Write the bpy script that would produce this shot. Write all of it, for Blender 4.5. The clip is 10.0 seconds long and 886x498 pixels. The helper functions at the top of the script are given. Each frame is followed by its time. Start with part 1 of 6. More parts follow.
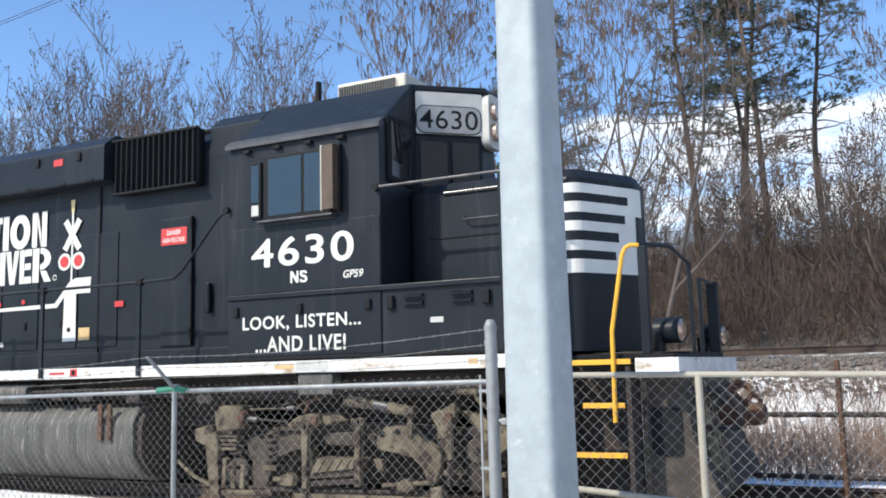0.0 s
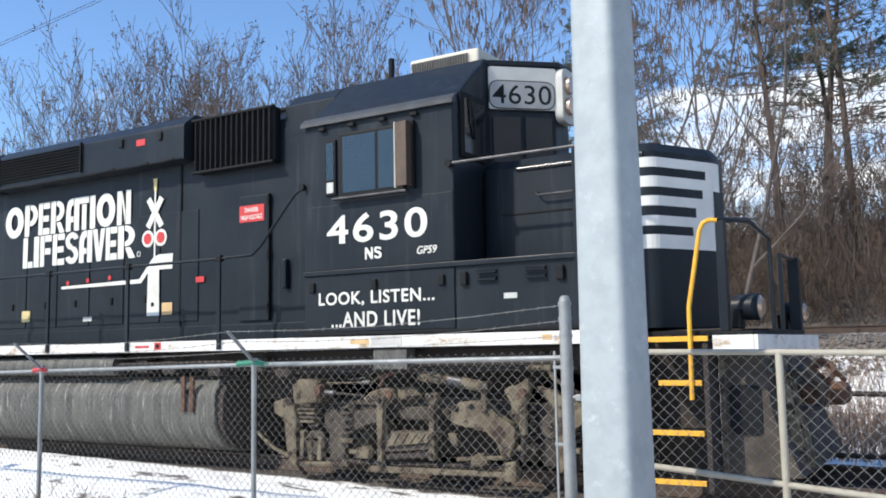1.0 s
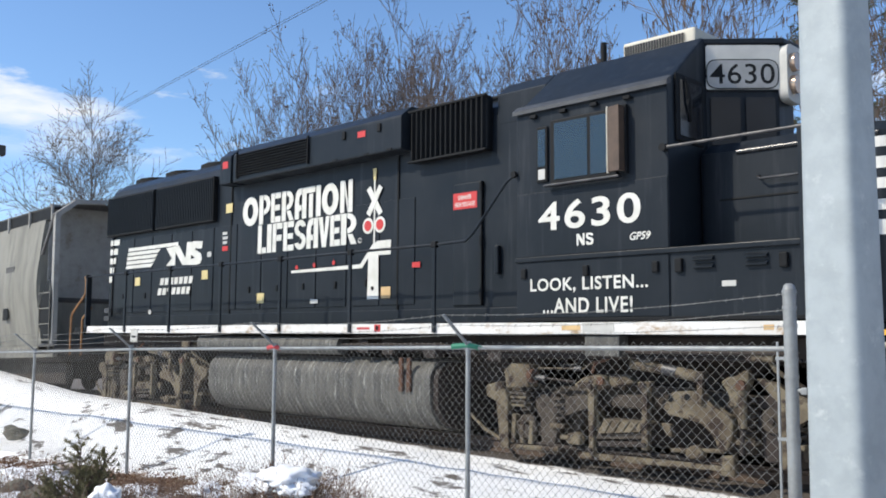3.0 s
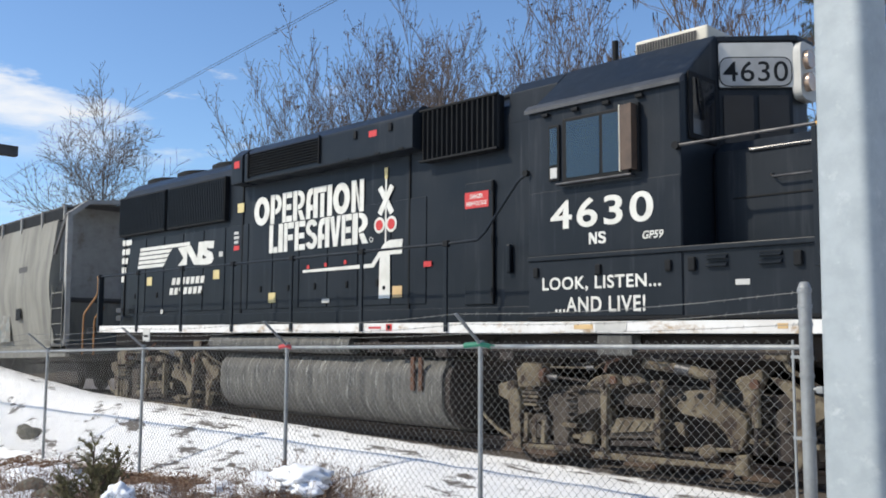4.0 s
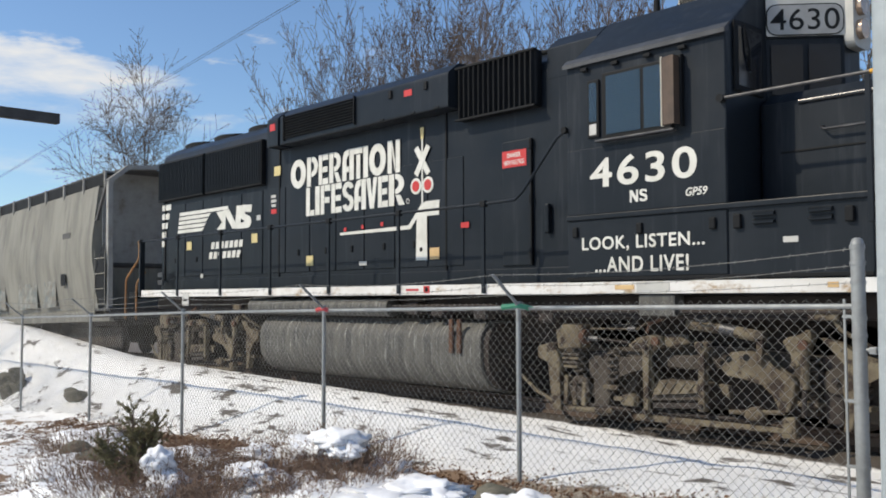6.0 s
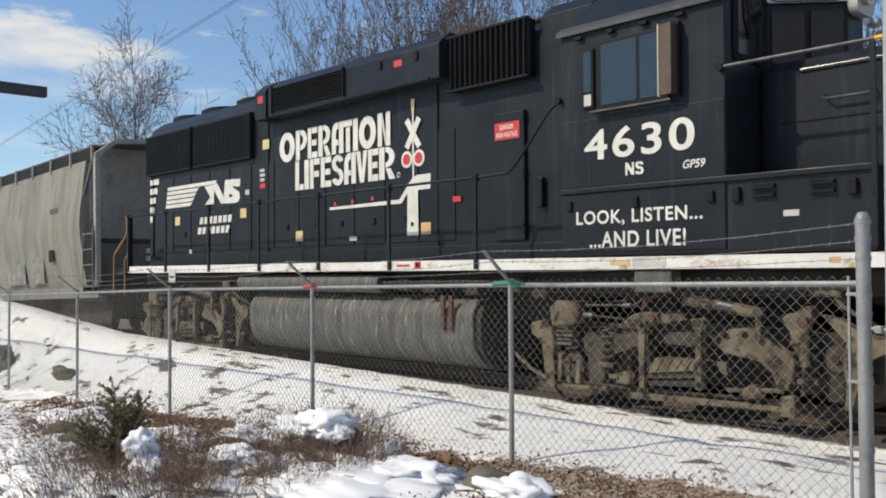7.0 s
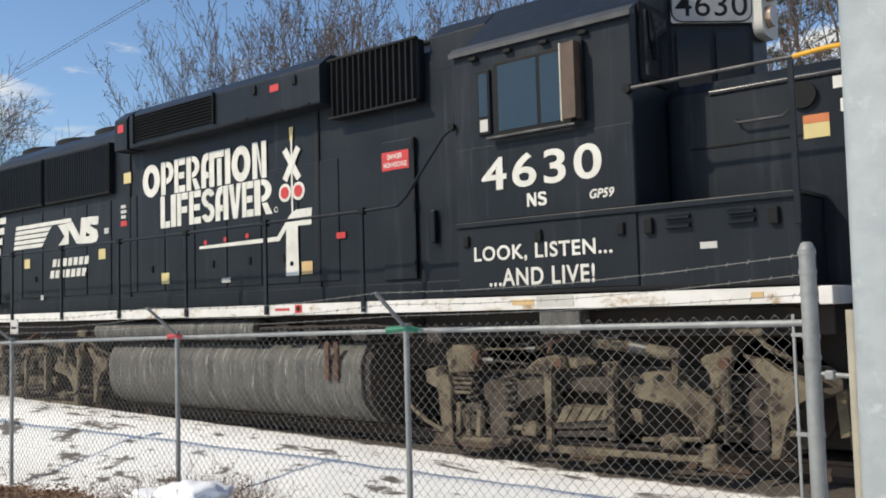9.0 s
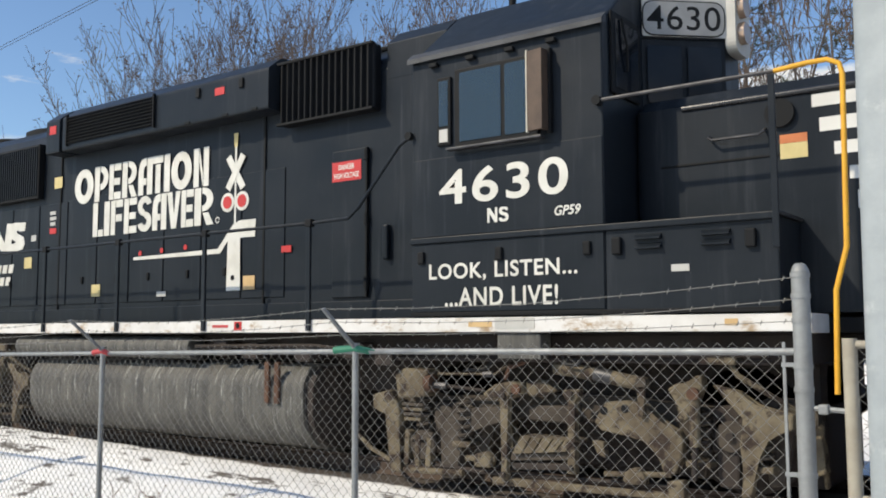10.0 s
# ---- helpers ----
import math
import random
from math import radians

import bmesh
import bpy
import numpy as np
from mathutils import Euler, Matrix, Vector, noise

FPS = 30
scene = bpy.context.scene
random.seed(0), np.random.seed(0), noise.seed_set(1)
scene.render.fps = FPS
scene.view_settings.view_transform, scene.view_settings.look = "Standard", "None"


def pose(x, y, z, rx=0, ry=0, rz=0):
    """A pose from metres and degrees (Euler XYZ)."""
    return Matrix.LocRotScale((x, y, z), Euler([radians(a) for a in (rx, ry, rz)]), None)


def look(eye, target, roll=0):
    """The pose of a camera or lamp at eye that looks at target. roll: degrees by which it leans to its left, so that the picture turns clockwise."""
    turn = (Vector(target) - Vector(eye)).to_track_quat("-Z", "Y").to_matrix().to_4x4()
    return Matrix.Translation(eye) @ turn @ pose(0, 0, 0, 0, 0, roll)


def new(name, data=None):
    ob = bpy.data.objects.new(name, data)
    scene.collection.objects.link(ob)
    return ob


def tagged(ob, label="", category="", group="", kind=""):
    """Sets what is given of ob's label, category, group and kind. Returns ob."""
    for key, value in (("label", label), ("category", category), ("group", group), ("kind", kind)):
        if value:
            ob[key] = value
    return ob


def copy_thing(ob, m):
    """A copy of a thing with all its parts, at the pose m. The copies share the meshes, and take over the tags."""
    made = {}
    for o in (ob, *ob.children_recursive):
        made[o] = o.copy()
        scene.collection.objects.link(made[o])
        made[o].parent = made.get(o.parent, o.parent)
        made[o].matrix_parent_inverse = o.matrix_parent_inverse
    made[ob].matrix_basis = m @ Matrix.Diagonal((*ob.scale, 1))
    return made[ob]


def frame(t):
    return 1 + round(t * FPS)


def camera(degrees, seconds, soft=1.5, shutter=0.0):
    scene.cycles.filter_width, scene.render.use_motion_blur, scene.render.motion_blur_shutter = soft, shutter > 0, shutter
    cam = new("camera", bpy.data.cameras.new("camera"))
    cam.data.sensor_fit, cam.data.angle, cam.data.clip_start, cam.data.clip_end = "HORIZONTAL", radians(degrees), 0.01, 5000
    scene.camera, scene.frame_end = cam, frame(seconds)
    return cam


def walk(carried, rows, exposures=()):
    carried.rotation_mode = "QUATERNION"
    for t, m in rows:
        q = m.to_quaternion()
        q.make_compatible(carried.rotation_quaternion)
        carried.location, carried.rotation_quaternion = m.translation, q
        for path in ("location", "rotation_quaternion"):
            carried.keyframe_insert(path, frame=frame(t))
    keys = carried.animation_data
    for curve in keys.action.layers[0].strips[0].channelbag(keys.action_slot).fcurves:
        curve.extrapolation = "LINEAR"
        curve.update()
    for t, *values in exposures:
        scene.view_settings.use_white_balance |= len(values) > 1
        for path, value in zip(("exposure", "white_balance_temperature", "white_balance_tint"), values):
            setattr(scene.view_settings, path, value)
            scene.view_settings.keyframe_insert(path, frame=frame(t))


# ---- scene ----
cam = camera(52.0, 10.0, soft=1.85)
PATH = [
    (0, (4.784, -8.094, 1.601), (3.903, -6.318, 1.866), -1.5),
    (0.5, (4.783, -8.106, 1.599), (3.852, -6.351, 1.832), -1.3),
    (1, (4.779, -8.106, 1.602), (3.754, -6.401, 1.818), -1.1),
    (1.5, (4.775, -8.111, 1.6), (3.594, -6.511, 1.809), -0.8),
    (2, (4.803, -8.186, 1.612), (3.502, -6.681, 1.809), -0.1),
    (2.5, (4.794, -8.153, 1.599), (3.423, -6.709, 1.785), 0.4),
    (4, (4.763, -8.164, 1.575), (3.359, -6.753, 1.766), 0.3),
    (4.5, (4.732, -8.115, 1.586), (3.297, -6.73, 1.737), 0.0),
    (5, (4.722, -8.079, 1.583), (3.271, -6.71, 1.725), -0.2),
    (5.5, (4.701, -8.054, 1.561), (3.238, -6.696, 1.687), -0.2),
    (7, (4.5, -7.778, 1.608), (3.034, -6.419, 1.657), -0.4),
    (7.5, (4.331, -7.614, 1.558), (2.912, -6.205, 1.568), -0.7),
    (8, (4.032, -7.438, 1.63), (2.678, -5.969, 1.717), -1.3),
    (8.5, (3.881, -7.369, 1.633), (2.606, -5.83, 1.688), -2.1),
    (9, (3.748, -7.134, 1.654), (2.476, -5.596, 1.783), -1.6),
    (9.5, (3.554, -6.918, 1.605), (2.28, -5.385, 1.78), -0.3),
    (10, (3.326, -6.754, 1.624), (2.154, -5.144, 1.804), -0.2),
]
walk(cam, [(t, look(eye, target, roll)) for t, eye, target, roll in PATH],
     exposures=((0, 0.06, 6500, 10), (1.5, -0.06, 6500, 10), (2.5, -0.16, 6550, 10), (4.0, -0.3, 6650, 10), (5.5, -0.45, 6850, 10), (7.5, -0.53, 7300, 10), (8.5, -0.46, 7250, 10), (10.0, -0.38, 7200, 10)))

# ---------------------------------------------------------------- light
SUN_TO = Vector((-0.45, -0.66, 0.69)).normalized()
sun_data = bpy.data.lights.new("sun", "SUN")
sun_data.energy, sun_data.angle, sun_data.color = 5.0, radians(0.9), (1.0, 0.93, 0.80)
sun = new("sun", sun_data)
sun.matrix_world = look(SUN_TO * 60, (0, 0, 0))

world = bpy.data.worlds.new("sky")
scene.world = world
world.use_nodes = True
wn, wl = world.node_tree.nodes, world.node_tree.links
wn.clear()
w_out = wn.new("ShaderNodeOutputWorld")
w_bg = wn.new("ShaderNodeBackground")
w_sky = wn.new("ShaderNodeTexSky")
w_sky.sky_type, w_sky.sun_disc = "NISHITA", False
w_sky.sun_elevation, w_sky.sun_rotation = math.asin(SUN_TO.z), math.atan2(SUN_TO.x, SUN_TO.y) % (2 * math.pi)
w_sky.air_density, w_sky.dust_density, w_sky.ozone_density = 1.0, 0.4, 1.6
w_bg.inputs["Strength"].default_value = 0.185
w_co = wn.new("ShaderNodeTexCoord")


def w_math(op, a, b=None, clamp=False):
    node = wn.new("ShaderNodeMath")
    node.operation, node.use_clamp = op, clamp
    for n, v in enumerate((a, b)):
        if v is None:
            continue
        if isinstance(v, (int, float)):
            node.inputs[n].default_value = v
        else:
            wl.new(v, node.inputs[n])
    return node.outputs[0]


w_map = wn.new("ShaderNodeMapping")
w_map.inputs["Scale"].default_value = (1.0, 1.0, 4.2)
wl.new(w_co.outputs["Generated"], w_map.inputs["Vector"])
w_noise = wn.new("ShaderNodeTexNoise")
w_noise.inputs["Scale"].default_value, w_noise.inputs["Detail"].default_value, w_noise.inputs["Roughness"].default_value = 4.2, 9.0, 0.60
wl.new(w_map.outputs["Vector"], w_noise.inputs["Vector"])
w_sep = wn.new("ShaderNodeSeparateXYZ")
wl.new(w_co.outputs["Generated"], w_sep.inputs[0])


def w_step(v, lo, hi):
    ramp = wn.new("ShaderNodeMapRange")
    ramp.interpolation_type = "SMOOTHSTEP"
    wl.new(v, ramp.inputs["Value"])
    ramp.inputs["From Min"].default_value, ramp.inputs["From Max"].default_value = lo, hi
    return ramp.outputs["Result"]


w_high = w_math("ADD", w_sep.outputs["Z"], w_math("MULTIPLY", w_math("SUBTRACT", w_noise.outputs["Fac"], 0.5), -0.15))
w_top = w_math("SUBTRACT", 1.0, w_step(w_high, 0.240, 0.280))
w_side = w_math("ADD", w_sep.outputs["X"], w_math("MULTIPLY", w_math("SUBTRACT", w_noise.outputs["Fac"], 0.5), -0.35))
w_west = w_math("MULTIPLY", w_step(w_side, -0.75, -0.87), w_step(w_high, 0.13, 0.20))
w_under = w_math("MAXIMUM", w_west, w_step(w_sep.outputs["X"], -0.50, -0.25))
w_banks = w_math("MULTIPLY", w_top, w_math("MAXIMUM", w_under, 0.45))
w_sum = w_math("ADD", w_math("MULTIPLY", w_banks, 0.32), w_math("MULTIPLY", w_noise.outputs["Fac"], 0.9))
w_cov = wn.new("ShaderNodeMapRange")
w_cov.interpolation_type = "SMOOTHSTEP"
wl.new(w_sum, w_cov.inputs["Value"])
w_cov.inputs["From Min"].default_value, w_cov.inputs["From Max"].default_value = 0.62, 0.92
w_mix = wn.new("ShaderNodeMix")
w_mix.data_type = "RGBA"
wl.new(w_cov.outputs["Result"], w_mix.inputs["Factor"])
w_tint = wn.new("ShaderNodeMix")
w_tint.data_type, w_tint.blend_type = "RGBA", "MULTIPLY"
w_tint.inputs["Factor"].default_value = 1.0
wl.new(w_sky.outputs["Color"], w_tint.inputs["A"])
w_tint.inputs["B"].default_value = (0.80, 0.98, 1.18, 1)
wl.new(w_tint.outputs["Result"], w_mix.inputs["A"])
w_mix.inputs["B"].default_value = (6.4, 6.55, 6.7, 1)
wl.new(w_mix.outputs["Result"], w_bg.inputs["Color"])
wl.new(w_bg.outputs["Background"], w_out.inputs["Surface"])


# ---------------------------------------------------------------- materials
def blend(nt, fac, a, b):
    node = nt.nodes.new("ShaderNodeMix")
    node.data_type = "RGBA"
    for socket, v in ((node.inputs["Factor"], fac), (node.inputs["A"], a), (node.inputs["B"], b)):
        if isinstance(v, tuple):
            socket.default_value = (*v, 1) if len(v) == 3 else v
        elif isinstance(v, (int, float)):
            socket.default_value = v
        else:
            nt.links.new(v, socket)
    return node.outputs["Result"]


def noise_of(nt, co, scale, detail=5.0, rough=0.6, stretch=(1, 1, 1)):
    m = nt.nodes.new("ShaderNodeMapping")
    m.inputs["Scale"].default_value = stretch
    nt.links.new(co, m.inputs["Vector"])
    n = nt.nodes.new("ShaderNodeTexNoise")
    n.inputs["Scale"].default_value, n.inputs["Detail"].default_value, n.inputs["Roughness"].default_value = scale, detail, rough
    nt.links.new(m.outputs["Vector"], n.inputs["Vector"])
    return n.outputs["Fac"]


def ramp_of(nt, v, lo, hi):
    r = nt.nodes.new("ShaderNodeMapRange")
    r.interpolation_type = "SMOOTHSTEP"
    nt.links.new(v, r.inputs["Value"])
    r.inputs["From Min"].default_value, r.inputs["From Max"].default_value = lo, hi
    return r.outputs["Result"]


def surface(name, base, second=None, stain=None, scale=3.0, fine=60.0, rough=0.6, rough2=None, metal=0.0, bump=0.1, stretch=(1, 1, 1),
            stain_at=(0.56, 0.72), stain_scale=2.0, stain_stretch=(1, 1, 1), coat=0.0, spec=0.5):
    """A worn surface: base colour with a second tone at large and small scale, stains of a third."""
    m = bpy.data.materials.new(name)
    m.use_nodes = True
    nt = m.node_tree
    bsdf = nt.nodes["Principled BSDF"]
    co = nt.nodes.new("ShaderNodeTexCoord").outputs["Object"]
    second = second or tuple(c * 0.8 for c in base)
    big, small = noise_of(nt, co, scale, 6, 0.62, stretch), noise_of(nt, co, fine, 3, 0.6, stretch)
    colour = blend(nt, ramp_of(nt, big, 0.35, 0.68), base, second)
    grain = nt.nodes.new("ShaderNodeMath")
    grain.operation = "MULTIPLY"
    nt.links.new(small, grain.inputs[0])
    grain.inputs[1].default_value = 0.35
    colour = blend(nt, grain.outputs[0], colour, second)
    if stain:
        spots = ramp_of(nt, noise_of(nt, co, stain_scale, 8, 0.68, stain_stretch), *stain_at)
        colour = blend(nt, spots, colour, stain)
    nt.links.new(colour, bsdf.inputs["Base Color"])
    r = nt.nodes.new("ShaderNodeMapRange")
    nt.links.new(big, r.inputs["Value"])
    r.inputs["From Min"].default_value, r.inputs["From Max"].default_value = 0.3, 0.7
    r.inputs["To Min"].default_value, r.inputs["To Max"].default_value = rough, rough2 if rough2 is not None else min(1, rough + 0.15)
    nt.links.new(r.outputs["Result"], bsdf.inputs["Roughness"])
    bsdf.inputs["Metallic"].default_value = metal
    bsdf.inputs["Coat Weight"].default_value = coat
    bsdf.inputs["Specular IOR Level"].default_value = spec
    b = nt.nodes.new("ShaderNodeBump")
    b.inputs["Strength"].default_value, b.inputs["Distance"].default_value = bump, 0.01
    nt.links.new(small, b.inputs["Height"])
    nt.links.new(b.outputs["Normal"], bsdf.inputs["Normal"])
    return m


BLACK = surface("loco_black_paint", (0.0108, 0.0140, 0.0182), (0.0165, 0.0208, 0.0262), (0.036, 0.041, 0.048), scale=1.2, fine=90, rough=0.30, rough2=0.5, bump=0.03,
                stain_scale=1.5, stain_stretch=(5, 5, 0.3), stain_at=(0.52, 0.76), spec=0.16)
DARK = surface("grille_black", (0.006, 0.0065, 0.0075), (0.010, 0.011, 0.012), rough=0.6, bump=0.05, spec=0.2)
ROOF_DUST = surface("dusty_black_roof", (0.020, 0.026, 0.032), (0.032, 0.038, 0.044), (0.06, 0.055, 0.045), rough=0.5, scale=2, stain_scale=2.5, stain_at=(0.6, 0.8))
WHITE = surface("white_lettering_paint", (0.70, 0.69, 0.63), (0.58, 0.57, 0.51), scale=4, rough=0.5, bump=0.02)
SILL = surface("sill_white_paint", (0.74, 0.73, 0.70), (0.62, 0.60, 0.56), (0.36, 0.25, 0.14), scale=3, rough=0.55, bump=0.05, stain_scale=2.1, stain_stretch=(1.6, 1, 3), stain_at=(0.53, 0.70))
STRIPE = surface("nose_white_paint", (0.70, 0.69, 0.64), (0.60, 0.59, 0.55), scale=2, rough=0.4, bump=0.02)
BOARD = surface("number_board_white", (0.54, 0.53, 0.49), (0.45, 0.445, 0.41), scale=3, rough=0.45, bump=0.02)
BOARD_IN = surface("number_glass_grey", (0.33, 0.33, 0.32), (0.27, 0.27, 0.26), scale=5, rough=0.3, bump=0.02)
YELLOW = surface("safety_yellow", (0.80, 0.42, 0.03), (0.68, 0.34, 0.03), (0.12, 0.08, 0.04), scale=6, rough=0.5, stain_scale=5, stain_at=(0.62, 0.74))
RED = surface("sign_red", (0.55, 0.03, 0.03), (0.48, 0.03, 0.03), rough=0.5)
PALE_YELLOW = surface("sticker_yellow", (0.66, 0.55, 0.26), (0.54, 0.44, 0.2), rough=0.6)
ORANGE = surface("sticker_orange", (0.66, 0.46, 0.22), (0.54, 0.36, 0.17), rough=0.6)
TANK = surface("dusty_tank_steel", (0.030, 0.029, 0.027), (0.120, 0.116, 0.102), (0.46, 0.46, 0.42), scale=1.7, fine=45, rough=0.55, rough2=0.8, stretch=(5, 0.8, 0.5),
               stain_scale=1.9, stain_stretch=(16, 1.0, 1.3), stain_at=(0.55, 0.72), bump=0.12)
TRUCK = surface("grimy_truck_steel", (0.185, 0.155, 0.102), (0.088, 0.068, 0.046), (0.032, 0.021, 0.016), scale=3.5, fine=40, rough=0.85, bump=0.4, stain_scale=6, stain_at=(0.49, 0.60))
# darkest truck steel: grease, plus shade of the deep parts put into the colour
TRUCK_DARK = surface("greasy_shade_dark_steel", (0.022, 0.017, 0.015), (0.04, 0.029, 0.023), scale=5, rough=0.75, bump=0.3)
RUST = surface("brown_rust", (0.12, 0.06, 0.035), (0.07, 0.038, 0.026), scale=6, rough=0.85, bump=0.3)
GALV = surface("galvanised_steel", (0.32, 0.335, 0.335), (0.25, 0.26, 0.26), scale=9, fine=80, rough=0.5, metal=0.35, bump=0.05)
WIRE = surface("fence_wire", (0.27, 0.265, 0.245), (0.18, 0.175, 0.16), scale=6, rough=0.55, metal=0.2, bump=0.02)
POLE = surface("galvanised_pole", (0.35, 0.385, 0.395), (0.29, 0.325, 0.335), (0.44, 0.465, 0.465), scale=5, fine=22, rough=0.55, metal=0.1, bump=0.06, stain_scale=7, stain_at=(0.55, 0.75))
GATE_PAINT = surface("chalky_gate_paint", (0.40, 0.37, 0.30), (0.32, 0.29, 0.23), (0.3, 0.2, 0.12), scale=5, rough=0.65, stain_scale=4, stain_at=(0.6, 0.75))
HOPPER = surface("hopper_grey_paint", (0.25, 0.24, 0.198), (0.165, 0.158, 0.135), (0.10, 0.094, 0.085), scale=0.9, fine=40, rough=0.6, stretch=(3, 3, 0.5), stain_scale=1.3, stain_stretch=(3, 3, 0.35), stain_at=(0.5, 0.75))
# hopper grey with shade put into it; other dark grey parts use it too
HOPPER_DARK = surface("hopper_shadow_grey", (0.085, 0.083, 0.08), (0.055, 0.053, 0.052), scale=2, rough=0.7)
RAIL = surface("rail_steel", (0.055, 0.036, 0.028), (0.085, 0.06, 0.045), scale=4, rough=0.6, metal=0.3)
TIE = surface("creosoted_tie", (0.07, 0.055, 0.045), (0.11, 0.09, 0.075), scale=5, rough=0.9, bump=0.5)
BARK = surface("grey_bark", (0.15, 0.125, 0.11), (0.09, 0.075, 0.065), scale=8, rough=0.9, bump=0.5)
TWIG = surface("twig_brown", (0.10, 0.078, 0.067), (0.150, 0.119, 0.102), scale=2, rough=0.9, bump=0.1)
PINE_BARK = surface("pine_bark", (0.13, 0.095, 0.075), (0.085, 0.06, 0.048), scale=7, rough=0.9, bump=0.5)
NEEDLE = surface("pine_needles", (0.06, 0.08, 0.055), (0.085, 0.105, 0.065), scale=2, rough=0.8, bump=0.1)
CEDAR = surface("cedar_green", (0.125, 0.125, 0.056), (0.205, 0.178, 0.095), scale=4, rough=0.85, bump=0.1)
SEED = surface("dry_seed_brown", (0.085, 0.058, 0.044), (0.125, 0.092, 0.072), scale=5, rough=0.9)
SHRUB = surface("dry_shrub_stem", (0.135, 0.088, 0.064), (0.23, 0.165, 0.125), scale=3, rough=0.9)
BRUSH = surface("dark_brush_stem", (0.086, 0.058, 0.041), (0.142, 0.102, 0.073), (0.19, 0.10, 0.06), scale=0.5, rough=0.9, stain_scale=0.35, stain_at=(0.6, 0.75))
GUTTER = surface("dusty_gutter", (0.050, 0.054, 0.060), (0.034, 0.037, 0.042), rough=0.55, scale=4)
LEAF = surface("dead_leaf", (0.22, 0.125, 0.07), (0.14, 0.075, 0.045), (0.34, 0.24, 0.15), scale=9, rough=0.85, stain_scale=12)
STONE = surface("field_stone", (0.165, 0.15, 0.11), (0.085, 0.08, 0.062), (0.28, 0.26, 0.2), scale=6, fine=50, rough=0.85, bump=0.6, stain_scale=9)
GRAVEL = surface("ballast_stone", (0.42, 0.37, 0.30), (0.28, 0.24, 0.19), (0.45, 0.42, 0.38), scale=14, fine=60, rough=0.9, bump=0.5, stain_scale=18)
BALLAST = surface("grey_ballast_stone", (0.20, 0.178, 0.15), (0.11, 0.098, 0.085), (0.27, 0.25, 0.22), scale=6, fine=40, rough=0.9, bump=0.4, stain_scale=5)
RUBBER = surface("black_rubber", (0.015, 0.015, 0.016), (0.03, 0.03, 0.03), rough=0.7)
FRAME_TAN = surface("weathered_bronze_shade", (0.10, 0.066, 0.045), (0.07, 0.048, 0.036), scale=5, rough=0.55, metal=0.2)
AC_WHITE = surface("aged_white_metal", (0.62, 0.58, 0.47), (0.54, 0.50, 0.41), scale=4, rough=0.5)
HAZARD = surface("hazard_orange", (0.62, 0.20, 0.07), (0.5, 0.16, 0.06), rough=0.6)
TAPE_RED = surface("red_tape", (0.55, 0.06, 0.07), (0.45, 0.05, 0.05), rough=0.6)
TAPE_GREEN = surface("green_tape", (0.03, 0.22, 0.13), (0.03, 0.16, 0.1), rough=0.6)

LAMP = bpy.data.materials.new("lamp_lens")
LAMP.use_nodes = True
LAMP.node_tree.nodes["Principled BSDF"].inputs["Base Color"].default_value = (0.50, 0.36, 0.26, 1)
LAMP.node_tree.nodes["Principled BSDF"].inputs["Roughness"].default_value = 0.15
LAMP.node_tree.nodes["Principled BSDF"].inputs["Metallic"].default_value = 0.5

GLASS = bpy.data.materials.new("cab_glass")
GLASS.use_nodes = True
g_b = GLASS.node_tree.nodes["Principled BSDF"]
g_b.inputs["Base Color"].default_value = (0.07, 0.12, 0.17, 1)
g_b.inputs["Roughness"].default_value, g_b.inputs["Transmission Weight"].default_value, g_b.inputs["IOR"].default_value = 0.03, 0.6, 1.33

GLOSS = surface("polished_black_edge", (0.012, 0.013, 0.015), (0.018, 0.019, 0.021), rough=0.22, rough2=0.3, bump=0.0, spec=0.6)
DARK_GLASS = surface("windscreen_glass", (0.006, 0.008, 0.012), (0.010, 0.013, 0.018), scale=2, rough=0.07, rough2=0.12, bump=0.0, spec=0.28)


